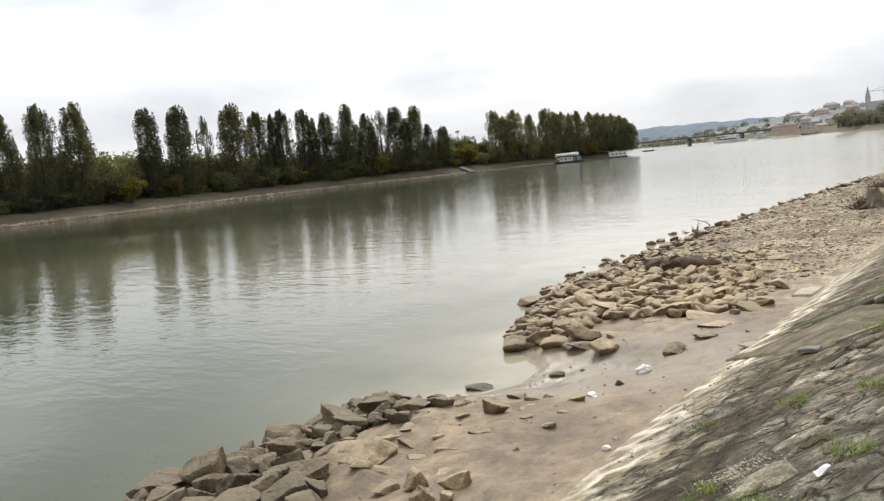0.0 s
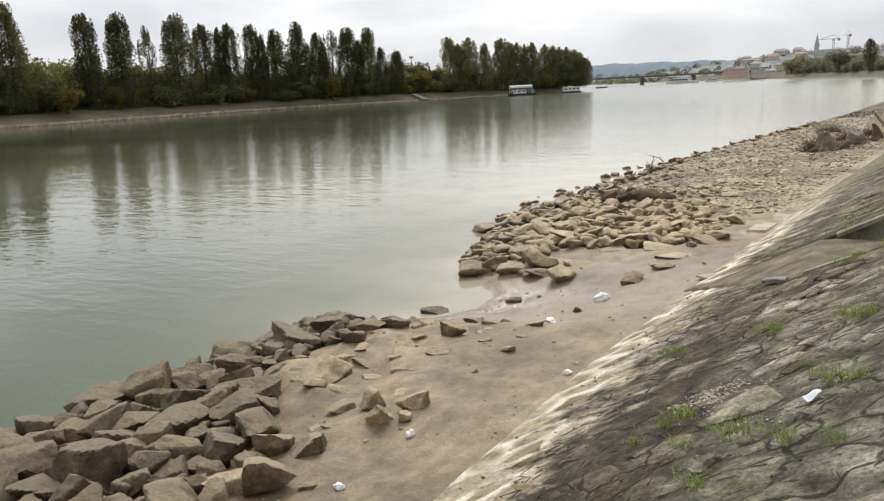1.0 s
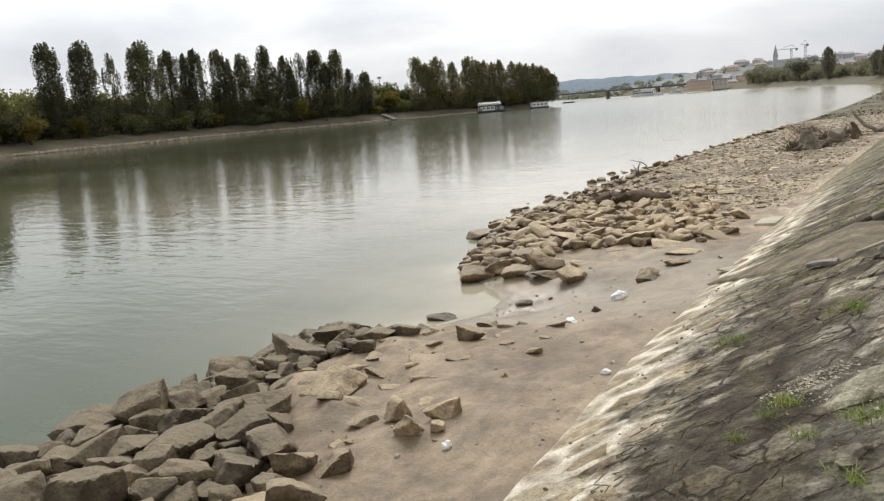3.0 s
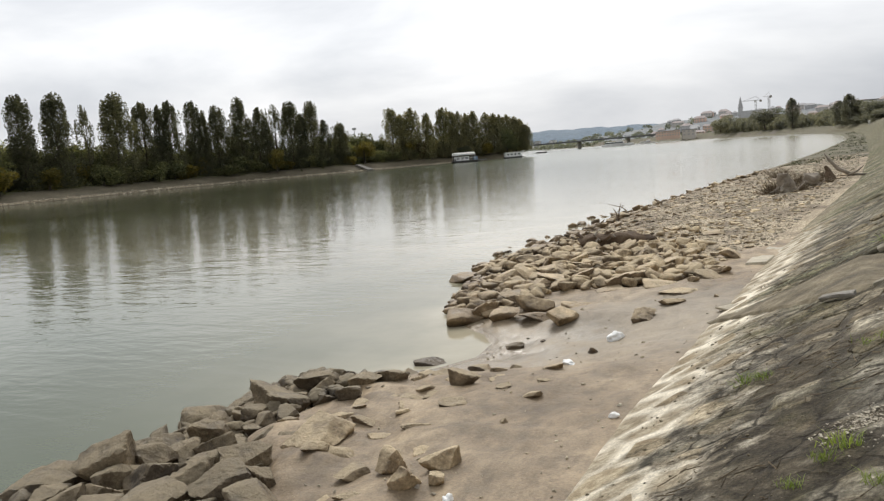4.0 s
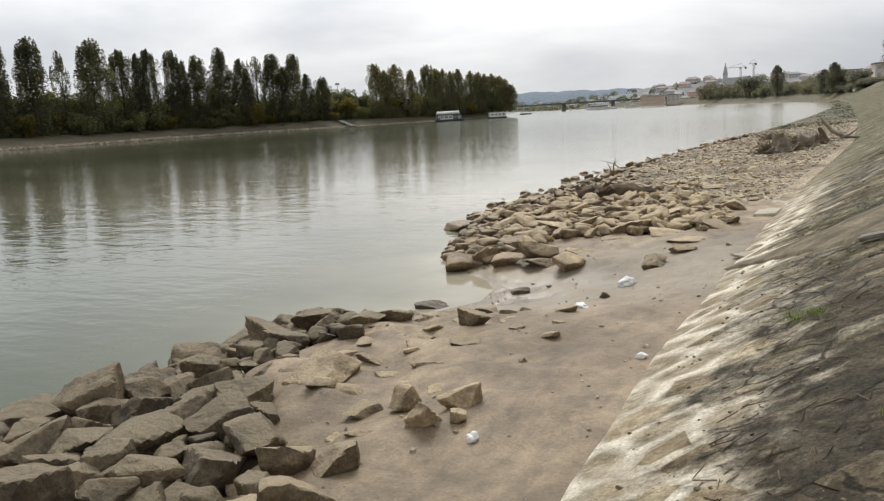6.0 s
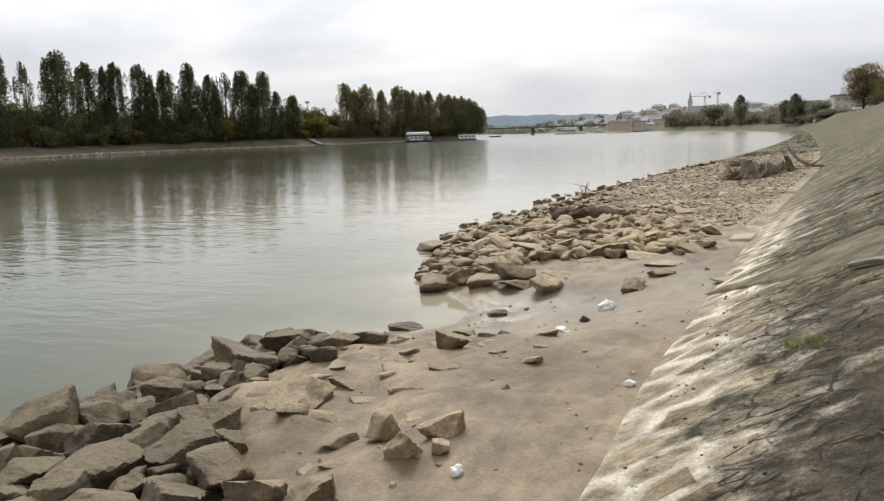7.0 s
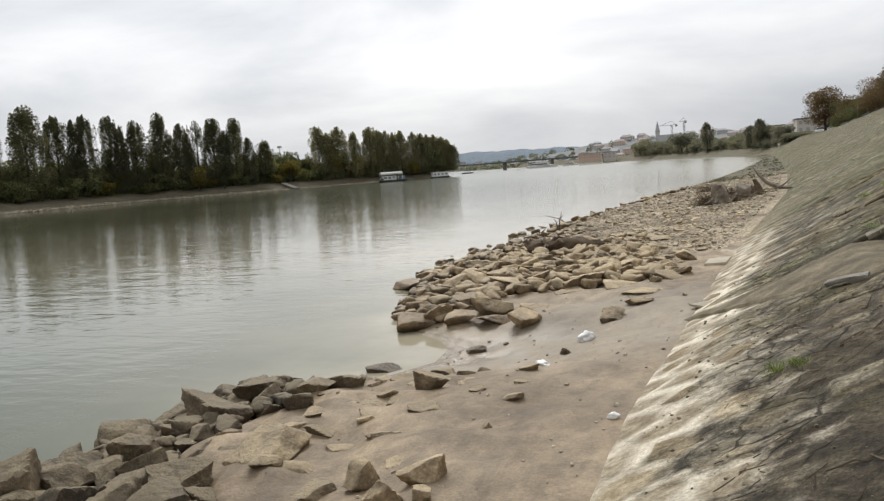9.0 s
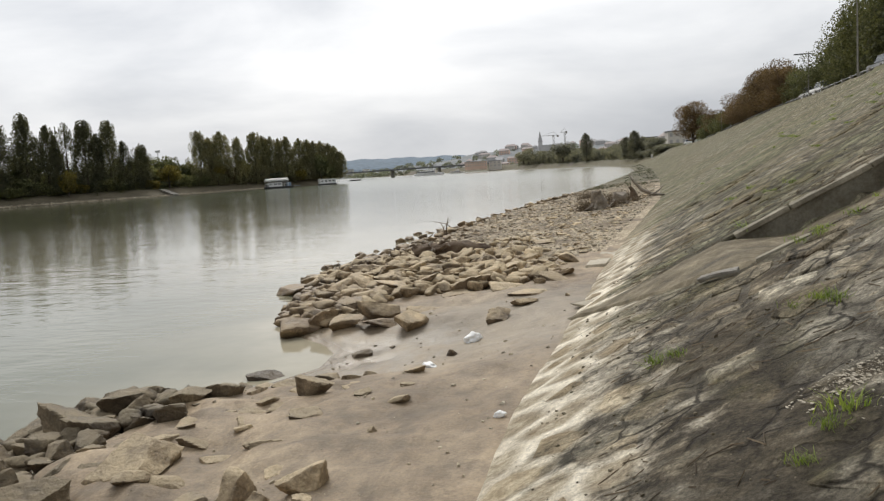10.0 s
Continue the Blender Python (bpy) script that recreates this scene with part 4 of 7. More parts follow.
stone(-6.74, 18.88, 0.67, 0.42, 0.29, 14, 0.0, SPIT)
stone(-6.24, 19.21, 0.79, 0.63, 0.35, 20, 0.0, SPIT)
stone(-5.34, 18.75, 0.71, 0.43, 0.31, 34, 0.0, SPIT)
stone(-4.58, 18.08, 0.56, 0.45, 0.24, -4, 0.0, SPIT)
stone(-7.20, 22.40, 0.64, 0.47, 0.24, 13, 0.0, SPIT)
stone(-8.14, 28.46, 0.45, 0.36, 0.30, 7, 0.0, SPIT)
stone(-7.81, 26.33, 0.46, 0.30, 0.22, 16, 0.0, SPIT)
stone(-6.94, 25.96, 0.41, 0.35, 0.23, -4, 0.0, SPIT)
stone(-8.81, 25.35, 0.19, 0.12, 0.14, 26, 0.0, SPIT)
stone(-7.32, 31.17, 0.39, 0.32, 0.26, 14, 0.0, SPIT)
stone(-7.80, 30.73, 0.39, 0.28, 0.23, 33, 0.0, SPIT)
stone(-6.68, 22.16, 0.46, 0.36, 0.17, -3, 0.0, SPIT)
stone(-1.11, 16.68, 0.50, 0.41, 0.14, -10, 0.0, SPIT)
stone(-3.42, 12.19, 0.11, 0.08, 0.05, 33, 0.0, SPIT)
stone(-2.23, 11.14, 0.17, 0.11, 0.11, 32, 0.0, SPIT)
stone(-0.87, 14.12, 0.08, 0.07, 0.06, -19, 0.0, SPIT)
stone(-2.02, 20.73, 0.53, 0.36, 0.21, 8, 0.0, SPIT)
stone(-2.15, 23.05, 0.53, 0.38, 0.17, 17, 0.0, SPIT)
stone(-1.05, 18.42, 0.55, 0.40, 0.24, -16, 0.0, SPIT)
stone(-4.06, 20.45, 0.72, 0.48, 0.30, 29, 0.0, SPIT)
stone(-4.43, 19.87, 0.61, 0.42, 0.23, 27, 0.0, SPIT)
stone(-4.42, 18.74, 0.64, 0.54, 0.19, 21, 0.0, SPIT)
# blocks between the larger ones
fill = random.Random(21)
laid = [(o.location.x, o.location.y, o.scale.x) for o in bpy.data.objects if o.name.startswith("riprap_stone")]


def room(x, y, w, close=0.62):
    """Whether a block of that width finds room among those laid."""
    if any((x - a) ** 2 + (y - d) ** 2 < (close * (w + e) / 2) ** 2 for a, d, e in laid):
        return False
    laid.append((x, y, w))
    return True


for _ in range(900):
    y = fill.uniform(1.2, 5.2)
    x, w = fill.uniform(-6.0, -2.15 - 0.55 * max(y - 3.2, 0)), fill.uniform(0.3, 0.62)
    if room(x, y, w):
        stone(x, y, w, w * fill.uniform(0.65, 0.9), w * fill.uniform(0.5, 0.75), fill.uniform(0, 180), 0.03, PILE)
for _ in range(400):
    y = fill.uniform(4.5, 9.2)
    x, w = fill.uniform(-6.2, -5.0 if y < 8.0 else -4.6), fill.uniform(0.24, 0.48)
    if room(x, y, w):
        stone(x, y, w, w * fill.uniform(0.6, 0.9), w * fill.uniform(0.45, 0.7), fill.uniform(0, 180), 0.0, PILE)
for _ in range(900):
    y = fill.uniform(13.7, 20)
    lo, hi = float(shore(y)) + 0.1, -1.3 - 0.12 * (y - 14) - (3.0 if y < 15.5 else 0)
    x, w = lo + (hi - lo) * fill.random() ** 1.3, fill.uniform(0.22, 0.5)
    if len(laid) < 258 and room(x, y, w, 0.6):
        stone(x, y, w, w * fill.uniform(0.6, 0.95), w * fill.uniform(0.35, 0.65), fill.uniform(0, 180), 0.0, SPIT)


# stones that the silt has almost covered
for _ in range(160):
    y = fill.uniform(3.4, 10.2)
    lo, hi = (-4.9, -2.3) if y < 7 else (-4.9, -2.9)
    x, w = lo + (hi - lo) * fill.random() ** 1.6, fill.uniform(0.16, 0.42)
    if len(laid) < 296 and room(x, y, w, 0.75):
        stone(x, y, w, w * fill.uniform(0.6, 0.9), w * fill.uniform(0.35, 0.5), fill.uniform(0, 180), -0.03 - 0.08 * w, "silt-coated quarry stone almost buried in river mud")


def heap(name, spots, label, material):
    """Many smaller blocks joined into one mesh."""
    base = []
    for me in SMALL:
        co = np.empty(len(me.vertices) * 3, np.float32)
        me.vertices.foreach_get("co", co)
        base.append((co.reshape(-1, 3), np.array([p.vertices[:] for p in me.polygons])))
    vs, fs, at = [], [], 0
    for k, (x, y, w, d, h) in enumerate(spots):
        co, f = base[fill.randrange(len(base))]
        m = np.array(Matrix.LocRotScale((x, y, ground_z(x, y) + 0.25 * h), Euler((fill.uniform(-0.4, 0.4), fill.uniform(-0.4, 0.4), fill.uniform(0, 6.28))), (w, d, h)))
        vs.append(co @ m[:3, :3].T + m[:3, 3])
        fs.append(f + at)
        at += len(co)
    me = mesh_of(name, np.concatenate(vs), np.concatenate(fs).tolist(), material, True)
    tagged(new(name, me), label, "stones", kind="stuff")


spots = []
for _ in range(190):
    y = fill.uniform(1.0, 9.6)
    x = fill.uniform(-6.4, -2.4 - 0.5 * max(y - 2.5, 0)) if y < 6.2 else fill.uniform(-6.4, -4.9)
    w = fill.uniform(0.1, 0.36)
    spots.append((x, y, w, w * fill.uniform(0.6, 0.95), w * fill.uniform(0.4, 0.7)))
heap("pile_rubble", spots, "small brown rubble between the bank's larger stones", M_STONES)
spots = []
for _ in range(430):
    y = 13.7 + 11 * fill.random() ** 0.9
    lo, hi = float(shore(y)) - (0.12 if y > 15 else -0.1), -1.6 - 0.12 * (y - 14) - (3.0 if y < 15.5 else 0)
    w = fill.uniform(0.1, 0.34)
    spots.append((lo + (hi - lo) * fill.random() ** 1.5, y, w, w * fill.uniform(0.6, 0.95), w * fill.uniform(0.35, 0.65)))
for _ in range(900):
    y = fill.uniform(13.8, 21)
    lo, hi = float(shore(y)) + 0.1, -1.3 - 0.12 * (y - 14) - (3.0 if y < 15.5 else 0)
    x, w = lo + (hi - lo) * fill.random() ** 1.3, fill.uniform(0.24, 0.48)
    if room(x, y, w, 0.56):
        spots.append((x, y, w, w * fill.uniform(0.6, 0.95), w * fill.uniform(0.45, 0.75)))
for x, y in ((-7.75, 26.9), (-7.4, 27.4), (-7.9, 28.5), (-8.9, 26.2), (-7.1, 30.4), (-7.3, 31.6), (-8.3, 25.4), (-7.6, 29.3)):
    spots.append((x, y, 0.42, 0.36, 0.3))
for _ in range(90):
    y = fill.uniform(23, 64)
    w = fill.uniform(0.18, 0.5)
    spots.append((float(shore(y)) + abs(fill.gauss(-0.2, 0.9)) - 0.3, y, w, w * 0.75, w * 0.5))
for _ in range(34):
    y = fill.uniform(19.5, 36)
    w = fill.uniform(0.22, 0.5)
    spots.append((float(shore(y)) - 0.15 - abs(fill.gauss(0, 0.7)), y, w, w * 0.8, w * 0.75))
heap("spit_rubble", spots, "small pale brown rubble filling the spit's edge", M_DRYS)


# ---- gravel, driftwood and litter on the foreshore ----
def chunks(name, centres, sizes, seed, material, flat=0.55):
    """Many small broken stones as one mesh."""
    r = np.random.RandomState(seed)
    n = len(centres)
    c = np.array([[-1, -1, -1], [1, -1, -1], [1, 1, -1], [-1, 1, -1], [-1, -1, 1], [1, -1, 1], [1, 1, 1], [-1, 1, 1]], float) * 0.5
    v = c[None] * (1 + r.uniform(-0.4, 0.25, (n, 8, 3)))
    v[:, 4:, :2] *= r.uniform(0.45, 0.9, (n, 1, 1))
    v *= sizes[:, None, None] * np.stack([np.ones(n), r.uniform(0.5, 1, n), flat * r.uniform(0.5, 1.1, n)], -1)[:, None]
    a, b = r.uniform(0, 6.28, n), r.uniform(-0.35, 0.35, n)
    ca, sa, cb, sb = np.cos(a)[:, None], np.sin(a)[:, None], np.cos(b)[:, None], np.sin(b)[:, None]
    x, y, z = v[..., 0], v[..., 1], v[..., 2]
    x, z = x * cb + z * sb, z * cb - x * sb
    v = np.stack([x * ca - y * sa, x * sa + y * ca, z], -1) + centres[:, None]
    f = np.array([[0, 3, 2, 1], [4, 5, 6, 7], [0, 1, 5, 4], [1, 2, 6, 5], [2, 3, 7, 6], [3, 0, 4, 7]])
    faces = (f[None] + 8 * np.arange(n)[:, None, None]).reshape(-1, 4)
    return mesh_of(name, v.reshape(-1, 3), faces.tolist(), material)


r = np.random.RandomState(3)
n = 21000
y = 16.5 + (r.uniform(0, 1, n) ** 1.7) * 62
w = r.uniform(0, 1, n) ** 0.9
x = shore(y) - 0.2 + w * (toe(y) - shore(y) - 0.1)
keep = y > 17.2 + 0.8 * lumps(x, y, 1.2) + np.where(x > -3, (x + 3) * 1.2, 0)
x, y = x[keep], y[keep]
size = (0.025 + 0.12 * r.uniform(0, 1, len(x)) ** 5) * (1 + np.clip((y - 22) / 40, 0, 0.4))
c = np.stack([x, y, foreshore(x, y) + size * 0.1], -1)
k = 1500
big_y = 17.5 + r.uniform(0, 1, k) ** 1.4 * 34
big_x = shore(big_y) + r.uniform(0, 1, k) ** 1.2 * (toe(big_y) - shore(big_y) - 0.6)
big = 0.1 + 0.28 * r.uniform(0, 1, k) ** 2.5
tagged(new("flat_stones", chunks("flat_stones", np.stack([big_x, big_y, foreshore(big_x, big_y) + big * 0.04], -1), big, 18, M_DRYS, 0.3)), "flat brown stones strewn over the gravel spit", "stones", kind="stuff")
tagged(new("gravel", chunks("gravel", c, size, 8, M_CHIP, 0.3)), "broken brown and grey gravel covering the spit", "gravel", kind="stuff")
n = 620
y, w = r.uniform(3.5, 17.5, n), r.uniform(0.02, 1, n)
x = shore(y) + w * (toe(y) - shore(y))
size = 0.012 + 0.05 * r.uniform(0, 1, n) ** 4
tagged(new("pebbles", chunks("pebbles", np.stack([x, y, foreshore(x, y) + size * 0.15], -1), size, 9, M_CHIP)), "scattered pebbles and shells on river silt", "pebbles", kind="stuff")


def driftwood_log():
    ob = thing("driftwood_log", pose(-4.7, 21.95, 0.36, 0, 0, 0), "dark waterlogged tree trunk with torn roots on the rubble", "log")
    bm = tube(bmesh.new(), [(-1.0, -0.2, 0.06), (-0.55, -0.05, 0.12), (0.1, 0.1, 0.16), (0.65, 0.25, 0.16), (1.1, 0.4, 0.08)], [0.22, 0.27, 0.22, 0.19, 0.14], 12)
    bmesh.ops.subdivide_edges(bm, edges=bm.edges, cuts=2, use_grid_fill=True)
    for v in bm.verts:
        v.co += 0.12 * noise.noise_vector(v.co * 2.6) + 0.06 * noise.noise_vector(v.co * 8)
    part("trunk", bm, M_DARKWOOD, ob, smooth=True)
    q = random.Random(2)
    for k in range(20):
        bm = bmesh.new()
        a = q.uniform(0, 6.28)
        d = Vector((q.uniform(-0.5, 0.55), math.cos(a) * 0.6, abs(math.sin(a)) * 0.3 - 0.12))
        p = Vector((q.uniform(-0.85, -0.35), q.uniform(-0.25, 0.0), q.uniform(0.05, 0.25)))
        r0 = q.uniform(0.035, 0.1)
        tube(bm, [p, p + d * 0.35, p + d * 0.7 + Vector((0, 0, 0.08)), p + d * q.uniform(0.8, 1.0)], [r0, r0 * 0.75, r0 * 0.5, 0.015], 6)
        pale = r0 < 0.06
        part("root", bm, M_DRIFT if pale else M_DARKWOOD, ob, "thin bleached root" if pale else "")


def stump(x, y, tall, seed, label):
    ob = thing("driftwood_stump", pose(x, y, ground_z(x, y), 0, 0, seed * 40), label, "tree stump", "driftwood on the spit")
    q = random.Random(seed)
    bm = tube(bmesh.new(), [(0, 0, -0.1), (0.02, 0, tall * 0.1), (0.02, 0, tall * 0.3), (-0.08, 0.05, tall * 0.6), (-0.16, 0.0, tall * 0.95)], [0.42, 0.38, 0.31, 0.27, 0.22], 11)
    bmesh.ops.subdivide_edges(bm, edges=bm.edges, cuts=1, use_grid_fill=True)
    for v in bm.verts:
        v.co += 0.22 * noise.noise_vector(v.co * 2.4 + Vector((seed, 0, 0))) + 0.12 * noise.noise_vector(v.co * 7 + Vector((0, seed, 0)))
    part("trunk", bm, M_DRIFT, ob, smooth=True)
    for k in range(5):
        a = k * 1.3 + q.uniform(-0.3, 0.3)
        d = Vector((math.cos(a), math.sin(a), 0))
        bm = tube(bmesh.new(), [(0, 0, 0.15), d * 0.3 + Vector((0, 0, 0.2)), d * 0.5 + Vector((0, 0, 0.05)), d * q.uniform(0.55, 0.8) + Vector((0, 0, q.uniform(-0.05, 0.4)))], [0.16, 0.1, 0.06, 0.02], 6)
        part("root", bm, M_DRIFT, ob)


def fallen_branch():
    ob = thing("fallen_branch", pose(1.15, 44.5, ground_z(1.15, 44.5)), "bleached forked branch with a dark root end lying on gravel", "branch", "driftwood on the spit")
    bm = tube(bmesh.new(), [(-0.75, 0, 1.35), (-0.5, 0, 0.95), (-0.1, 0, 0.5), (0.5, 0.1, 0.2), (1.3, 0.1, 0.14)], [0.04, 0.07, 0.1, 0.09, 0.04], 8)
    part("limb", bm, M_DRIFT, ob, smooth=True)
    bm = tube(bmesh.new(), [(-0.5, 0, -0.05), (-0.55, 0.05, 0.25), (-0.62, 0.02, 0.45), (-0.72, 0, 0.68)], [0.24, 0.2, 0.14, 0.08], 8)
    for v in bm.verts:
        v.co += 0.12 * noise.noise_vector(v.co * 3.4)
    part("root_end", bm, M_DARKWOOD, ob, "dark rotten root end")
    bm = tube(bmesh.new(), [(0.3, 0.08, 0.16), (0.7, -0.2, 0.35), (1.05, -0.3, 0.65)], [0.07, 0.05, 0.02], 6)
    part("side_branch", bm, M_DRIFT, ob)


def twig_bush(x, y, w, h, seed):
    q = random.Random(seed)
    bm = bmesh.new()
    for _ in range(230):
        a, l = q.uniform(0, 6.28), q.uniform(0.3, 1)
        d = Vector((math.cos(a) * w * q.uniform(0.1, 0.6), math.sin(a) * w * q.uniform(0.1, 0.6), h * q.uniform(0.15, 1))) * l
        p = Vector((q.gauss(0, 0.2) * w, q.gauss(0, 0.2) * w, -0.03))
        bend = Vector((q.gauss(0, 0.06), q.gauss(0, 0.06), 0.06)) * w
        tube(bm, [p, p + d * 0.5 + bend, p + d], [0.009, 0.007, 0.003], 3)
    single("dry_bush", bm, M_TWIG, pose(x, y, ground_z(x, y)), "dry leafless brown brushwood caught on the gravel", "bush", "brushwood on the spit")


driftwood_log()
stump(-1.05, 37.6, 0.85, 1, "weathered pale tree stump with spread roots on gravel")
stump(-0.15, 40.5, 0.6, 4, "low weathered tree stump with spread roots on gravel")
fallen_branch()
twig_bush(-2.0, 50, 1.7, 0.9, 1)
twig_bush(-1.6, 37.9, 1.3, 0.9, 11)
twig_bush(-0.6, 42.5, 1.3, 0.8, 2)
twig_bush(0.2, 46.0, 1.3, 0.7, 3)
twig_bush(-1.5, 38.6, 0.9, 0.6, 4)
twig_bush(-0.55, 38.2, 1.2, 0.7, 5)
twig_bush(0.5, 42.0, 1.0, 0.5, 6)
# sticks standing at the water's edge
for x, y, h, l in ((-6.9, 30.8, 0.75, 0.15), (-7.0, 31.2, 0.5, -0.2), (-7.9, 37.0, 0.4, -1.1), (-7.5, 29.9, 0.35, 0.3)):
    bm = tube(bmesh.new(), [(0, 0, -0.1), (l * 0.4, 0, h * 0.6), (l, 0, h)], [0.03, 0.022, 0.008], 5)
    tube(bm, [(l * 0.4, 0, h * 0.55), (l * 0.4 + 0.15, 0.05, h * 0.85)], [0.012, 0.005], 4)
    single("stick", bm, M_DARKWOOD, pose(x, y, ground_z(x, y)), "thin dark stick washed up at the waterline", "stick", "sticks at the waterline")


def crumpled(name, w, d, h, seed, material, m, label, category):
    """A crumpled scrap of film or paper."""
    bm = bmesh.new()
    bmesh.ops.create_icosphere(bm, subdivisions=4, radius=0.5)
    for v in bm.verts:
        v.co *= 1 + 0.4 * noise.noise(v.co * 3.0 + Vector((seed, 0, 0))) + 0.08 * noise.noise(v.co * 9 + Vector((0, seed, 0)))
        v.co = Vector((v.co.x * w, v.co.y * d, max(v.co.z, -0.25) * h))
    single(name, bm, material, m, label, category, "litter on the river bank", smooth=True)


def litter(x, y, w, d, h, seed, label):
    crumpled("plastic_bag", w, d, h, seed, M_BAG, pose(x, y, ground_z(x, y) + h * 0.22, 0, 0, seed * 70), label, "litter")


litter(-2.08, 11.85, 0.36, 0.17, 0.17, 1, "crumpled white plastic bag lying on silt")
litter(-2.31, 10.2, 0.25, 0.13, 0.09, 2, "flattened white plastic bag lying on silt")
litter(-1.03, 7.8, 0.12, 0.08, 0.07, 3, "small white plastic scrap at the foot of the slope")
litter(-1.85, 5.6, 0.12, 0.09, 0.09, 4, "small crumpled white plastic scrap on silt")
litter(-1.83, 4.42, 0.11, 0.08, 0.06, 5, "small white plastic scrap half trodden into silt")


def slab(x, y, w, d, h, turn, label, m=None):
    bm = box(bmesh.new(), 0, 0, 0, w, d, h, 0.02)
    for v in bm.verts:
        v.co += 0.12 * noise.noise_vector(v.co * 3 + Vector((x, y, 0)))
    single("concrete_slab", bm, m or M_PALE, pose(x, y, ground_z(x, y) - h * 0.1, 0, -6, turn), label, "slab", "pale slabs at the foot of the slope")


slab(-0.2, 20.1, 0.55, 2.3, 0.1, -5, "pale concrete slab lying at the foot of the slope")
slab(-0.47, 17.95, 0.38, 1.1, 0.09, -8, "broken pale concrete slab at the foot of the slope")
slab(-0.5, 12.9, 0.22, 0.4, 0.06, -12, "broken pale stone slab at the foot of the slope")

# ---- the drain channel that crosses the slope ----
drain = thing("slope_drain", pose(0, 0, 0), "sunken concrete drain channel running down the paved slope to the silt", "drain channel")
xs = np.concatenate([np.linspace(-0.82, 1.6, 50), np.linspace(1.68, 6.6, 50)])
far = GUTTER_FAR + 0.42 * np.clip((-0.2 - xs) / 0.6, 0, 1)
near = np.minimum(gutter_edge(xs), far - 0.02)
U = np.linspace(0, 1, 24)[:, None]
Y = near[None] + U * (far - near)[None]
X = np.repeat(xs[None], 24, 0)
Z = 0.5 + GRADE * (X - toe(Y)) - gutter_depth(X) + 0.03 + 0.022 * value_noise(X, Y, 0.5, 31) + 0.014 * value_noise(X, Y, 0.17, 32)
Z = Z - np.where(U < 0.01, 0.07, np.where(U > 0.99, 0.02, 0.0))
part("channel_floor", sheet("channel_floor", X, Y, Z, M_CHANNEL), M_CHANNEL, drain, "smooth silted concrete floor")
# the far wall under its coping
bm = bmesh.new()
strip = [[bm.verts.new((x, GUTTER_FAR - 0.02 + 0.008 * math.sin(x * 11), slope_z(x, GUTTER_FAR) - 0.03 - (1 - v) * (float(gutter_depth(x)) + 0.06))) for v in (0, 0.35, 0.7, 1)] for x in np.linspace(1.42, 6.6, 34)]
for a, b in zip(strip, strip[1:]):
    for k in range(3):
        bm.faces.new((a[k], b[k], b[k + 1], a[k + 1]))
bmesh.ops.solidify(bm, geom=bm.faces, thickness=-0.1)
part("wall", bm, M_WALL, drain, "stained concrete wall")
q = random.Random(8)
x = 1.5
while x < 6.4:
    l = q.uniform(0.6, 0.95)
    bm = box(bmesh.new(), 0, 0, 0, l * 1.12 - 0.02, 0.17, 0.07, 0.015)
    bmesh.ops.subdivide_edges(bm, edges=bm.edges, cuts=1, use_grid_fill=True)
    for v in bm.verts:
        v.co += 0.015 * noise.noise_vector(v.co * 6 + Vector((x, 0, 0)))
    ob = part("coping_stone", bm, M_KERB, drain)
    ob.matrix_world = on_slope(x + l * 0.5, GUTTER_FAR + 0.04, 0, 0.0)
    x += l
# worn kerb along the near edge
for x, y, l, turn, up in ((1.62, 9.2, 0.5, -6, 0.0), (2.3, 9.19, 0.7, 2, -0.045), (3.05, 9.2, 0.7, -2, -0.04), (3.8, 9.2, 0.7, 1, -0.04)):
    bm = box(bmesh.new(), 0, 0, 0, l * 1.1, 0.1, 0.06, 0.012)
    bmesh.ops.subdivide_edges(bm, edges=bm.edges, cuts=1, use_grid_fill=True)
    for v in bm.verts:
        v.co += 0.03 * noise.noise_vector(v.co * 5 + Vector((x, 0, 0)))
    ob = part("kerb_stone", bm, M_KERB, drain)
    ob.matrix_world = on_slope(x, y, turn, up)
bm = box(bmesh.new(), 0, 0, 0, 0.6, 0.08, 0.05, 0.01)
bmesh.ops.subdivide_edges(bm, edges=bm.edges, cuts=2, use_grid_fill=True)
for v in bm.verts:
    v.co += 0.03 * noise.noise_vector(v.co * 9) + 0.012 * noise.noise_vector(v.co * 30)
ob = part("kerb_stone", bm, M_CONC, drain, "pale broken kerb stone")
ob.matrix_world = on_slope(1.03, 9.4, -52, 0.035)
# ---- grass, twigs and scraps on the slope ----
def tuft_mesh(seed, n=70):
    q = random.Random(seed)
    v, f = [], []
    for _ in range(n):
        a, l, w = q.uniform(0, 6.28), q.uniform(0.45, 1.0), q.uniform(0.008, 0.015)
        b = Vector((q.gauss(0, 0.2), q.gauss(0, 0.2), -0.05))
        d, s = Vector((math.cos(a), math.sin(a), 0)), Vector((-math.sin(a), math.cos(a), 0))
        lean = q.uniform(0.15, 0.75)
        k = len(v)
        for t, ww in ((0, w), (0.5, w * 0.8)):
            p = b + Vector((0, 0, l * (t - 0.25 * lean * t * t))) + d * lean * l * t * t
            v += [p - s * ww, p + s * ww]
        v.append(b + Vector((0, 0, l * (1 - 0.4 * lean))) + d * lean * l)
        f += [(k, k + 1, k + 3, k + 2), (k + 2, k + 3, k + 4)]
    return mesh_of("grass_tuft", v, f, M_BLADE)


TUFTS = [tuft_mesh(k) for k in range(4)]
tuft_rng = random.Random(9)


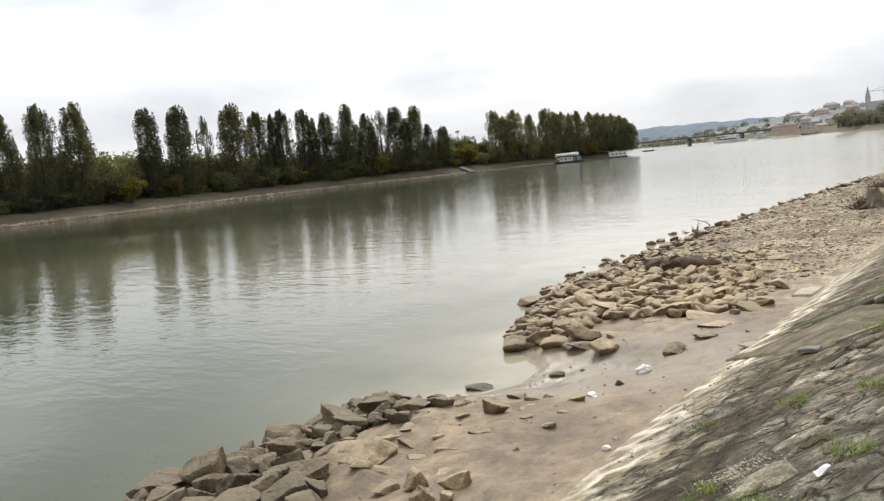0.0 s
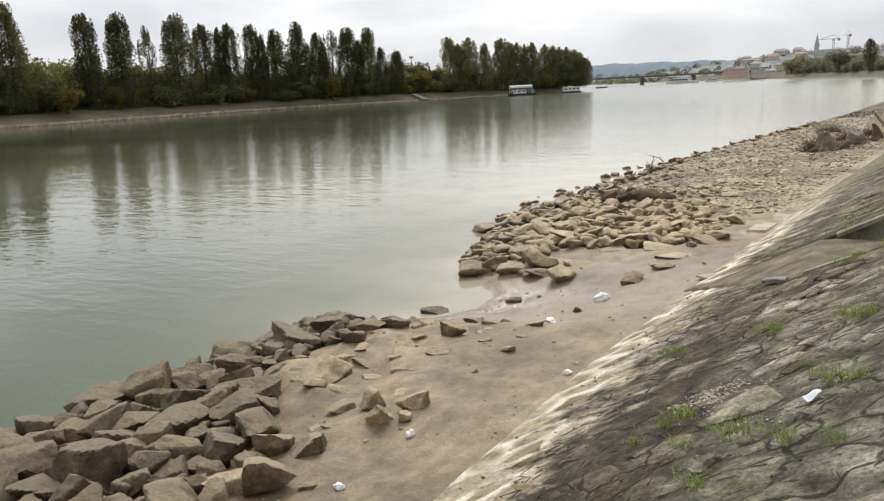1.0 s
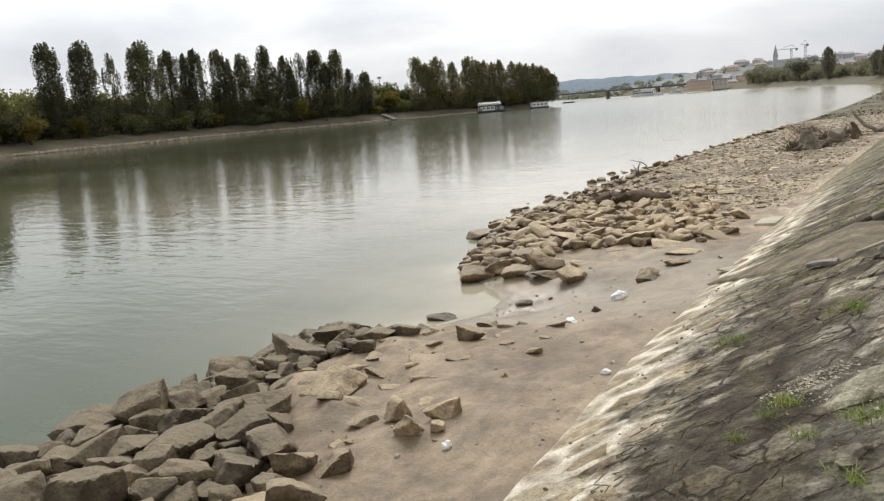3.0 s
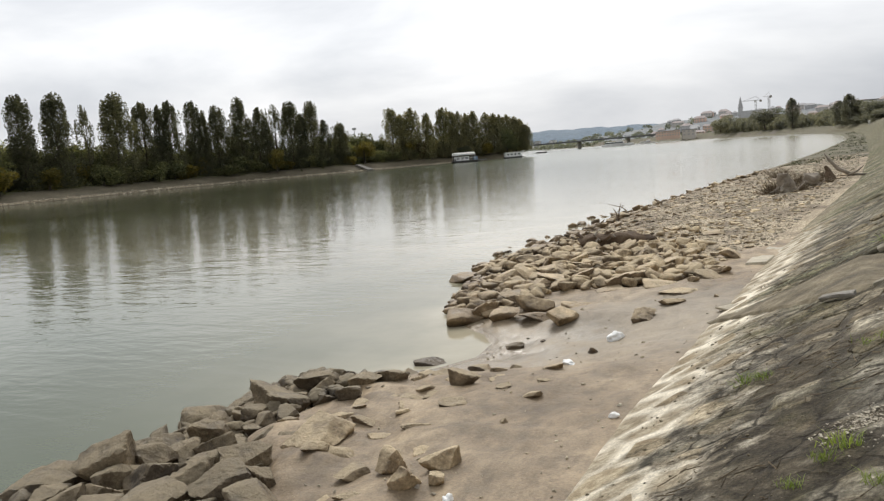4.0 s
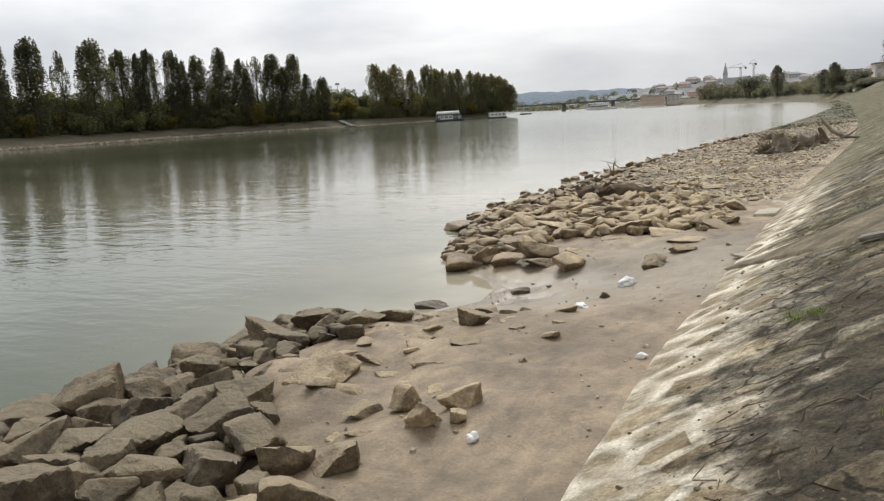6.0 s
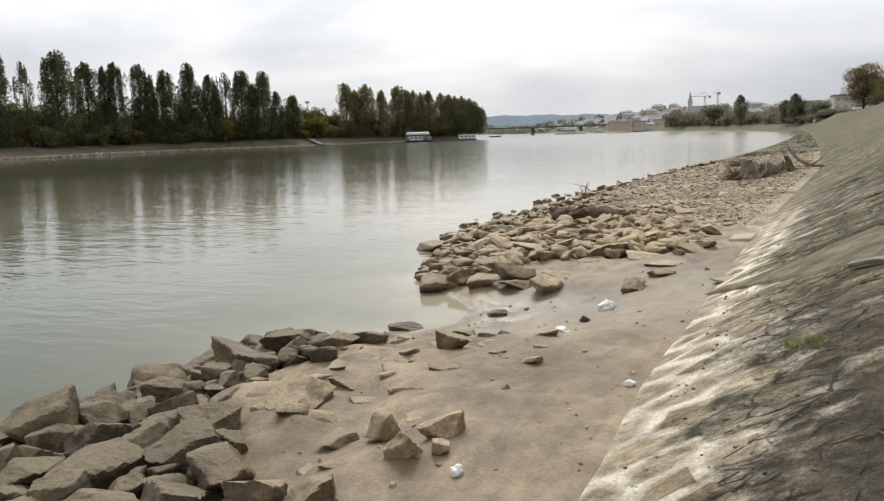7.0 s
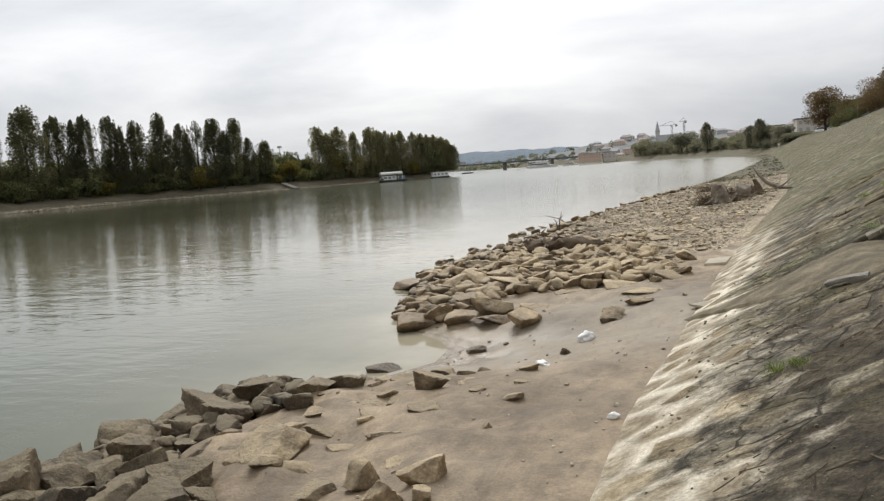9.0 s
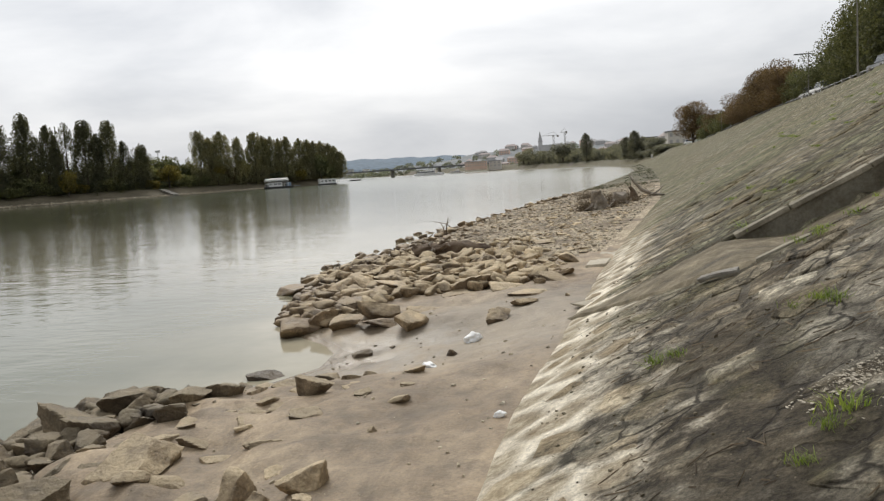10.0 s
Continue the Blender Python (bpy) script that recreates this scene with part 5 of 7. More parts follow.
def tuft(x, y, size, high):
    ob = new("grass_tuft", tuft_rng.choice(TUFTS))
    ob.matrix_world = Matrix.LocRotScale((x, y, slope_z(x, y)), Euler((0, radians(-8), tuft_rng.uniform(0, 6))), (size, size, high * 0.8))
    tagged(ob, "green grass tuft growing from a joint of the paved slope", "grass", "grass tufts on the slope")


for x, y, s, h in ((2.05, 4.78, 0.3, 0.16), (2.2, 4.72, 0.22, 0.13), (1.46, 6.6, 0.26, 0.13), (1.5, 4.34, 0.28, 0.14), (1.62, 4.3, 0.2, 0.1), (1.9, 3.97, 0.26, 0.14), (0.98, 4.83, 0.2, 0.12),
                   (2.07, 6.3, 0.34, 0.17), (2.2, 6.2, 0.26, 0.14), (0.34, 7.2, 0.3, 0.12), (2.15, 3.8, 0.2, 0.12), (1.5, 3.62, 0.22, 0.1), (1.22, 4.34, 0.2, 0.1), (1.08, 4.95, 0.24, 0.16),
                   (1.41, 6.8, 0.24, 0.12), (0.48, 7.15, 0.26, 0.12), (0.82, 4.62, 0.16, 0.08), (1.27, 6.87, 0.2, 0.1), (2.6, 5.2, 0.24, 0.14), (2.45, 7.3, 0.3, 0.15), (3.1, 8.4, 0.34, 0.16),
                   (2.9, 7.6, 0.3, 0.14), (1.75, 9.1, 0.3, 0.09), (2.0, 9.08, 0.34, 0.08), (2.25, 9.1, 0.3, 0.09), (2.55, 9.08, 0.34, 0.08), (1.9, 8.9, 0.28, 0.12), (2.7, 9.0, 0.34, 0.14), (3.4, 9.0, 0.4, 0.16)):
    tuft(x, y, s, h)
for _ in range(45):
    y = tuft_rng.uniform(9, 45)
    x = float(toe(y)) + tuft_rng.uniform(2.2, 9)
    tuft(x, y, tuft_rng.uniform(0.25, 0.55), tuft_rng.uniform(0.08, 0.16))


def straws(name, n, y0, y1, s0, s1, lo, hi, seed, label):
    """Dry twigs and stalks as one mesh of thin bars lying on the slope."""
    q = np.random.RandomState(seed)
    y, s = q.uniform(y0, y1, n), q.uniform(s0, s1, n)
    keep = lumps(y, s, 1.4, 4.0) + q.uniform(-0.9, 0.5, n) > -0.15
    y, s = y[keep], s[keep]
    n = len(y)
    a, l, w = q.uniform(0, 6.28, n), q.uniform(lo, hi, n), q.uniform(0.0015, 0.0035, n)
    v = []
    rise, _ = paving(y, s)
    for k in range(n):
        x = float(toe(y[k])) + s[k]
        dx, dy = math.cos(a[k]) * l[k] / 2, math.sin(a[k]) * l[k] / 2
        nx, ny = -math.sin(a[k]) * w[k], math.cos(a[k]) * w[k]
        zc = 0.5 + GRADE * s[k] + rise[k] + 0.008
        for sx in (-1, 1):
            for ox, oy, oz in ((nx, ny, -0.004), (-nx, -ny, -0.004), (0, 0, 0.002)):
                v.append((x + sx * dx + ox, y[k] + sx * dy + oy, zc + GRADE * (sx * dx + ox) + oz))
    f = []
    for k in range(0, 6 * n, 6):
        f += [(k, k + 1, k + 4, k + 3), (k + 1, k + 2, k + 5, k + 4), (k + 2, k, k + 3, k + 5)]
    tagged(new(name, mesh_of(name, v, f, M_TWIG)), label, "plant litter", kind="stuff")


straws("dry_twigs", 2600, 1.2, 13, 0.9, 4.6, 0.03, 0.17, 4, "dry twigs and straw scattered over the paved slope")
n = 1500
y, s = r.uniform(1.5, 15, n), r.uniform(0.3, 4.5, n)
size = 0.01 + 0.03 * r.uniform(0, 1, n) ** 3
c = np.stack([toe(y) + s, y, 0.5 + GRADE * s + paving(y, s)[0] + size * 0.15], -1)
tagged(new("stone_chips", chunks("stone_chips", c, size, 12, M_CHANNEL)), "small stone chips and crumbs on the paved slope", "gravel", kind="stuff")


def crumbs(x, y, w, d, n, seed, label):
    """A patch where pale mortar has crumbled."""
    q = np.random.RandomState(seed)
    xx, yy = x + q.normal(0, w / 2.6, n), y + q.normal(0, d / 2.6, n)
    size = 0.006 + 0.02 * q.uniform(0, 1, n) ** 3
    c = np.stack([xx, yy, 0.5 + GRADE * (xx - toe(yy)) + paving(yy, xx - toe(yy))[0] + 0.012], -1)
    tagged(new("mortar_crumbs", chunks("mortar_crumbs", c, size, seed, M_PALE, 0.2)), label, "rubble", kind="stuff")


crumbs(1.22, 5.25, 0.34, 0.24, 380, 31, "pale crumbled mortar on the slope")
crumbs(1.7, 4.5, 0.5, 0.3, 60, 32, "pale crumbled mortar on the slope")
crumbs(1.35, 4.9, 0.3, 0.22, 60, 33, "pale crumbled mortar on the slope")
crumbs(2.3, 6.3, 0.3, 0.2, 80, 34, "pale crumbled mortar on the slope")
crumbs(1.3, 5.2, 0.25, 0.25, 50, 35, "pale crumbled mortar on the slope")
bm = bmesh.new()
q4 = [bm.verts.new(p) for p in ((-0.055, -0.03, 0), (0.055, -0.022, 0.01), (0.06, 0.03, 0.02), (-0.05, 0.032, 0.015))]
bm.faces.new(q4)
bmesh.ops.subdivide_edges(bm, edges=bm.edges, cuts=5, use_grid_fill=True)
for v in bm.verts:
    v.co.z += 0.02 * noise.noise(v.co * 14) + 0.01
bmesh.ops.solidify(bm, geom=bm.faces, thickness=0.003)
single("paper", bm, M_PAPER, on_slope(1.97, 4.48, 35, 0.03), "crumpled sheet of bluish-white paper lying on the slope", "litter", "litter on the river bank")
bm = box(bmesh.new(), 0, 0, 0, 0.2, 0.1, 0.03, 0.012)
bmesh.ops.subdivide_edges(bm, edges=bm.edges, cuts=5, use_grid_fill=True)
for v in bm.verts:
    v.co += 0.04 * noise.noise_vector(v.co * 14) + 0.014 * noise.noise_vector(v.co * 45)
single("pale_stone", bm, M_KERB, on_slope(1.46, 3.9, 50, 0.0), "pale weathered stone bedded in the slope", "stone")


# ---- trees ----
def leaves(name, pts, sizes, seed, material):
    """Clumps of foliage, each two bent leaf-shaped faces, as one mesh."""
    q = np.random.RandomState(seed)
    n = len(pts)
    a = q.normal(size=(n, 3))
    a /= np.linalg.norm(a, axis=1)[:, None]
    b = np.cross(a, q.normal(size=(n, 3)))
    b /= np.linalg.norm(b, axis=1)[:, None]
    c = np.cross(a, b)
    k = sizes[:, None]
    j = lambda: q.uniform(0.6, 1.25, (n, 1))
    v = np.stack([pts - a * k * j(), pts + b * k * 0.7 * j() + c * k * 0.25, pts + a * k * j(), pts - b * k * 0.7 * j() + c * k * 0.25], 1)
    i = 4 * np.arange(n)[:, None]
    f = np.concatenate([i + [0, 1, 2], i + [0, 2, 3]])
    return mesh_of(name, v.reshape(-1, 3), f.tolist(), material)


def poplar_mesh(seed, dense, material):
    """A Lombardy poplar one unit high and wide: upright plumes of leaves that crowd into a ragged column with clefts and a rounded top."""
    q = np.random.RandomState(seed)
    pts, size = [], []
    zs = [0, 0.1, 0.3, 0.5, 0.7, 0.85, 0.94, 1.0]
    ws = np.array([0.4, 0.46, 0.49, 0.48, 0.44, 0.35, 0.25, 0.1]) * np.array([1, *q.uniform(0.85, 1.13, 6), 1])
    lean = q.normal(0, 0.05)
    two = q.uniform(0, 6.28)
    for k in range(int(130 * (0.2 + 0.8 * dense))):
        zc = q.uniform(0.03, 0.95) if k > 3 else (0.95, 0.92, 0.88, 0.84)[k]
        a = q.uniform(0, 6.28)
        w = q.uniform(0.06, 0.11) * np.interp(zc, [0, 0.5, 0.85, 1], [1.15, 1.05, 0.9, 0.75]) * (0.7 + 0.3 * dense)
        h = q.uniform(0.06, 0.115)
        room_out = max(np.interp(zc + 0.7 * h, zs, ws) * (1 + 0.12 * math.cos(a - two)) - w * 0.6, 0.02)
        rad = room_out * np.sqrt(q.uniform(0.05, 1.15)) * (q.uniform(1.15, 1.5) if k % 11 == 5 else 1.0)
        zc = min(zc, 1.0 - h * q.uniform(0.85, 1.3))
        n = 120
        t = q.uniform(-1, 1, n)
        prof = np.sqrt(np.maximum(1 - t * t, 0)) * (1 - 0.25 * t) * w
        b, rr = q.uniform(0, 6.28, n), np.sqrt(q.uniform(0.1, 1, n))
        pts.append(np.stack([math.cos(a) * rad + np.cos(b) * rr * prof + lean * zc, math.sin(a) * rad + np.sin(b) * rr * prof, zc + t * h], -1))
        size.append(q.uniform(0.5, 1.0, n))
    # the core, and denser foliage round the foot
    n = int(5200 * dense)
    t = q.uniform(0.02, 0.92, n) ** 1.1
    b, rr = q.uniform(0, 6.28, n), np.sqrt(q.uniform(0, 1, n)) * np.interp(t, zs, ws) * np.interp(t, [0, 0.3, 0.45, 1], [0.9, 0.85, 0.72, 0.66])
    pts.append(np.stack([np.cos(b) * rr + lean * t, np.sin(b) * rr, t], -1))
    size.append(np.full(n, 0.8))
    p, k = np.concatenate(pts), np.concatenate(size)
    me = leaves("crown", p * [1, 1, 3.3], k * 0.03, seed, material)
    co = np.empty(len(me.vertices) * 3, np.float32)
    me.vertices.foreach_get("co", co)
    co = co.reshape(-1, 3) / [1, 1, 3.3]
    me.vertices.foreach_set("co", co.astype(np.float32).ravel())
    return me


def trunk_mesh(seed, high, width, limbs=5):
    q = random.Random(seed)
    bm = tube(bmesh.new(), [(0, 0, -0.04), (0.01, 0, high * 0.4), (-0.01, 0.01, high * 0.75), (0, 0, high)], [width, width * 0.75, width * 0.45, width * 0.15], 7)
    for _ in range(limbs):
        a, z = q.uniform(0, 6.28), q.uniform(0.15, 0.6) * high
        d = Vector((math.cos(a), math.sin(a), 0))
        tube(bm, [(0, 0, z), d * 0.14 + Vector((0, 0, z + 0.12 * high)), d * 0.24 + Vector((0, 0, z + 0.32 * high))], [width * 0.4, width * 0.25, width * 0.08], 5)
    me = bpy.data.meshes.new("trunk")
    bm.to_mesh(me)
    bm.free()
    me.materials.append(M_BARK)
    return me


POPLARS = []
for k in range(11):
    t0 = thing("poplar", pose(0, -600, -40), "tall dark green columnar poplar on the island bank", "tree", "poplars on the island")
    part("trunk", trunk_mesh(k, 0.9, 0.035), M_BARK, t0)
    part("crown", poplar_mesh(40 + k, 1.0 if k < 9 else 0.3, M_POPLAR), M_POPLAR, t0)
    POPLARS.append(t0)
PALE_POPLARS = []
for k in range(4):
    t0 = thing("poplar", pose(10 * k, -610, -40), "haze-paled yellowing green columnar poplar at the island's tip", "tree", "poplars on the island")
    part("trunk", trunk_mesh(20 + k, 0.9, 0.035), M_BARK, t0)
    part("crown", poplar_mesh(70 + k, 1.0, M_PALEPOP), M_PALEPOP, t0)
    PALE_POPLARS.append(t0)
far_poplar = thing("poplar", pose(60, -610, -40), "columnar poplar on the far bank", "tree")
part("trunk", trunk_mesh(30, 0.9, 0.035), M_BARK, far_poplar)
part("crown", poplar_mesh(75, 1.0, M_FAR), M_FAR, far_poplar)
tree_rng = random.Random(17)


def poplar(x, y, high, wide, sparse=False):
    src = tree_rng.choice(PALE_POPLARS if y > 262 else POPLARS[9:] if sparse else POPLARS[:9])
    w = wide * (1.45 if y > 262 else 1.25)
    ob = copy_thing(src, Matrix.LocRotScale((x, y, 2.8), Euler((0, 0, tree_rng.uniform(0, 6.28))), (w, w, high)))
    if sparse:
        ob["label"] = "thin half-bare columnar poplar on the island bank"


def crown_mesh(seed, lobes, clumps, material, size=0.055):
    """A rounded crown one unit across: overlapping lobes of leaf clumps with gaps."""
    q = np.random.RandomState(seed)
    pts = []
    for k in range(lobes):
        a, rad, z = q.uniform(0, 6.28), q.uniform(0.05, 0.33), q.uniform(0.22, 0.8)
        w = q.uniform(0.14, 0.25) * (1.15 - 0.5 * abs(z - 0.45))
        n = clumps // lobes
        d = q.normal(size=(n, 3))
        d /= np.linalg.norm(d, axis=1)[:, None]
        rr = q.uniform(0.35, 1, n)[:, None] ** 0.5
        pts.append(d * rr * [w, w, w * 0.9] + [math.cos(a) * rad, math.sin(a) * rad, z])
    p = np.concatenate(pts)
    p[:, 2] = np.maximum(p[:, 2], 0.03)
    return leaves("crown", p, q.uniform(0.55, 1.1, len(p)) * size, seed, material)


BROAD = {}
for name, material, words in (("green", M_GREEN, "dark green broad-leaved tree"), ("yellow", M_YELLOW, "yellowing autumn shrub"),
                              ("brown", M_BROWN, "rusty brown autumn tree"), ("willow", M_WILLOW, "grey-green willow shrub"), ("far", M_FAR, "haze-dulled distant green tree")):
    BROAD[name] = []
    for k in range(4):
        t0 = thing("tree", pose(10 * k, -620, -40), words, "tree")
        part("trunk", trunk_mesh(60 + k, 0.6, 0.035, 4), M_BARK, t0)
        part("crown", crown_mesh(80 + k, 10 + 3 * k, 2400, material, 0.04), material, t0)
        BROAD[name].append(t0)


for name, material, words in (("near_green", M_QUAYGREEN, "dense green broad-leaved tree"), ("near_brown", M_BROWN, "rusty brown autumn tree")):
    BROAD[name] = []
    for k in range(3):
        t0 = thing("tree", pose(10 * k, -640, -40), words, "tree")
        part("trunk", trunk_mesh(90 + k, 0.6, 0.03, 6), M_BARK, t0)
        part("crown", crown_mesh(120 + k, 30, 22000, material, 0.0135), material, t0)
        BROAD[name].append(t0)


def broad(kind, x, y, z, high, wide, group, where):
    src = tree_rng.choice(BROAD[kind])
    ob = copy_thing(src, Matrix.LocRotScale((x, y, z), Euler((0, 0, tree_rng.uniform(0, 6.28))), (wide * 1.15, wide * 1.15, high * 1.05)))
    words = src["label"]
    tagged(ob, f"{words} {where}", "bush" if "shrub" in words else "tree", group)


poplar(-201.0, 80.7, 27.5, 6.5)
poplar(-201.0, 88.9, 27.5, 7.1)
poplar(-201.0, 95.4, 25.7, 7.3)
poplar(-201.0, 104.0, 28.4, 7.8)
poplar(-201.0, 114.6, 28.8, 9.2)
poplar(-202.3, 137.4, 27.3, 8.8)
poplar(-203.4, 149.2, 28.5, 8.8)
poplar(-204.6, 160.6, 25.8, 6.2, True)
poplar(-204.7, 171.3, 29.4, 10.4)
poplar(-204.2, 182.2, 26.8, 8.6)
poplar(-203.9, 188.6, 25.6, 5.8)
poplar(-203.7, 192.8, 27.4, 7.6)
poplar(-203.1, 203.4, 27.2, 7.8)
poplar(-201.5, 206.8, 24.0, 5.0)
poplar(-199.2, 210.8, 25.7, 8.2)
poplar(-195.0, 218.9, 28.4, 8.8)
poplar(-191.5, 224.3, 24.2, 7.0)
poplar(-190.0, 227.4, 21.0, 4.6)
poplar(-188.3, 230.2, 25.6, 6.4, True)
poplar(-185.2, 235.8, 26.1, 9.4)
poplar(-183.0, 239.6, 21.5, 5.0)
poplar(-181.4, 243.6, 26.1, 7.8)
poplar(-179.0, 248.0, 18.5, 5.0)
poplar(-176.4, 255.2, 17.4, 7.4)
poplar(-165.0, 277.3, 22.3, 6.6)
poplar(-162.2, 280.4, 19.6, 5.4)
poplar(-159.4, 284.0, 21.8, 8.0)
poplar(-154.7, 289.0, 19.5, 5.2, True)
poplar(-149.8, 294.4, 21.3, 6.8)
poplar(-147.3, 297.4, 19.6, 5.6)
poplar(-145.0, 300.0, 19.2, 5.2)
poplar(-142.6, 302.4, 18.2, 4.6)
poplar(-140.2, 304.8, 19.0, 6.4)
poplar(-136.2, 309.0, 18.0, 5.0)
poplar(-133.6, 311.4, 17.4, 5.6)
poplar(-131.4, 313.6, 16.6, 5.4)
poplar(-129.0, 315.6, 16.4, 5.6)
poplar(-126.4, 317.6, 15.4, 5.6)
poplar(-123.8, 318.0, 14.0, 5.5)
poplar(-121.4, 318.0, 11.3, 5.0)


def isle_x(y):
    return float(np.interp(y, ISLE_Y, ISLE_X))


ISLE = ("trees and shrubs on the island", "on the island bank")
q = random.Random(33)
y = 62.0
while y < 314:  # shrubs at the top of the island's bank
    back = q.uniform(12, 17)
    kind = q.choices(("green", "willow", "yellow"), (0.62, 0.2, 0.18))[0]
    s = 1.0 if y < 230 else 0.8
    broad(kind, isle_x(y) - back, y, 2.6, q.uniform(3.5, 8) * s, q.uniform(6, 10) * s, *ISLE)
    y += q.uniform(2.6, 4.2)
y = 60.0
while y < 316:  # taller trees behind them
    s = 1.0 if y < 230 else 0.72
    broad("green", isle_x(y) - q.uniform(20, 30), y, 3.0, q.choice((8, 10.5, 12.5, 14.5)) * q.uniform(0.85, 1.1) * s, q.uniform(7, 12) * s, *ISLE)
    y += q.uniform(1.9, 3.2)
for x, y, h, w, kind in ((-196, 125, 7.5, 9, "yellow"), (-198, 121, 9, 8, "willow"), (-205, 131, 10.5, 9, "green"), (-184, 224, 8.5, 6, "yellow"), (-202, 205, 9, 6, "yellow"), (-170, 262, 9.5, 9, "yellow"),
                         (-176, 271, 13.5, 9, "green"), (-187, 259, 13.5, 9, "green"), (-185, 266, 14, 10, "green"), (-182, 273, 13.2, 9, "green"), (-179, 279, 12.5, 8, "green"), (-172, 277, 11, 8, "green"), (-158, 286, 8, 8, "brown"), (-160, 281, 8.5, 7, "yellow"), (-146, 301, 7, 8, "yellow"),
                         (-141, 296, 4.5, 7, "willow"), (-135, 306, 5, 7, "yellow"), (-128, 312, 11, 7, "green"), (-126, 315, 9, 6, "green"), (-124, 313, 6, 6, "green")):
    broad(kind, x, y, 2.6, h, w, *ISLE)

# the wood behind, too deep to tell its trees apart
wood_rng = np.random.RandomState(5)
n = 26000
y = wood_rng.uniform(40, 322, n)
edge = np.interp(y, ISLE_Y, ISLE_X)
tall = (9.6 + 3.0 * value_noise(y, y * 0, 9.0, 21) + 1.6 * value_noise(y, y * 0, 3.5, 22)) * np.where(y < 236, 1.0, 0.75)
x = edge - 18 - wood_rng.uniform(0, 1, n) ** 0.7 * 24
z = 2.9 + wood_rng.uniform(0, 1, n) * tall
tagged(new("woodland", leaves("woodland", np.stack([x, y, z], -1), wood_rng.uniform(0.35, 0.75, n), 6, M_GREEN)), "dense dark woodland covering the island", "woodland", kind="stuff")
n = 5000
y = wood_rng.uniform(40, 318, n)
x = np.interp(y, ISLE_Y, ISLE_X) - 12.5 - np.abs(wood_rng.normal(0, 2.5, n))
z = 2.9 + np.abs(wood_rng.normal(0, 0.9, n)) * (1 + value_noise(y, y * 0, 4.0, 23))
tagged(new("undergrowth", leaves("undergrowth", np.stack([x, y, z], -1), wood_rng.uniform(0.25, 0.5, n), 7, M_GREEN)), "low tangled undergrowth along the top of the island bank", "undergrowth", kind="stuff")

r3 = np.random.RandomState(61)
n = 5200
y = 66 + 180 * r3.uniform(0, 1, n) ** 1.3
x = shore(y) + (0.15 + 0.85 * r3.uniform(0, 1, n)) * (toe(y) - shore(y))
keep = value_noise(x, y, 3.0, 62) + 0.6 * value_noise(x, y, 1.2, 63) > 0.15
x, y = x[keep], y[keep]
z = foreshore(x, y) + r3.uniform(0.0, 0.14, len(x))
tagged(new("bank_weeds", leaves("bank_weeds", np.stack([x, y, z], -1), r3.uniform(0.04, 0.1, len(x)), 64, M_WILLOW)), "low grey-green weeds on the gravel bank", "weeds", kind="stuff")

# a light mast above the island's trees
mast = thing("light_mast", pose(-183, 276, 2.8), "tall pale grey floodlight mast among the island trees", "mast")
part("pole", tube(bmesh.new(), [(0, 0, 0), (0, 0, 14.6)], [0.22, 0.14], 8), M_GREYR, mast)
part("lamp_head", box(bmesh.new(), 0, 0, 15.2, 1.7, 0.8, 0.9, 0.1), M_GREYR, mast)

# pale strip of stones along the island's waterline, and a slipway
r2 = np.random.RandomState(14)
n = 5200
y = r2.uniform(40, 297, n)
x = np.interp(y, ISLE_Y, ISLE_X) - 0.4 - np.abs(r2.normal(0, 0.9, n))
c = np.stack([x, y, 0.25 * (np.interp(y, ISLE_Y, ISLE_X) - x) + 0.1], -1)
tagged(new("bank_stones", chunks("bank_stones", c, r2.uniform(0.2, 0.6, n), 15, M_CHIP)), "pale stones along the island's waterline", "stones", kind="stuff")
bm = box(bmesh.new(), 0, 0, 0, 9, 2.4, 0.5, 0.05)
single("slipway", bm, M_CONC, pose(-165.5, 254.5, 1.5, 0, 14, -25), "pale concrete slipway on the island bank", "slipway")


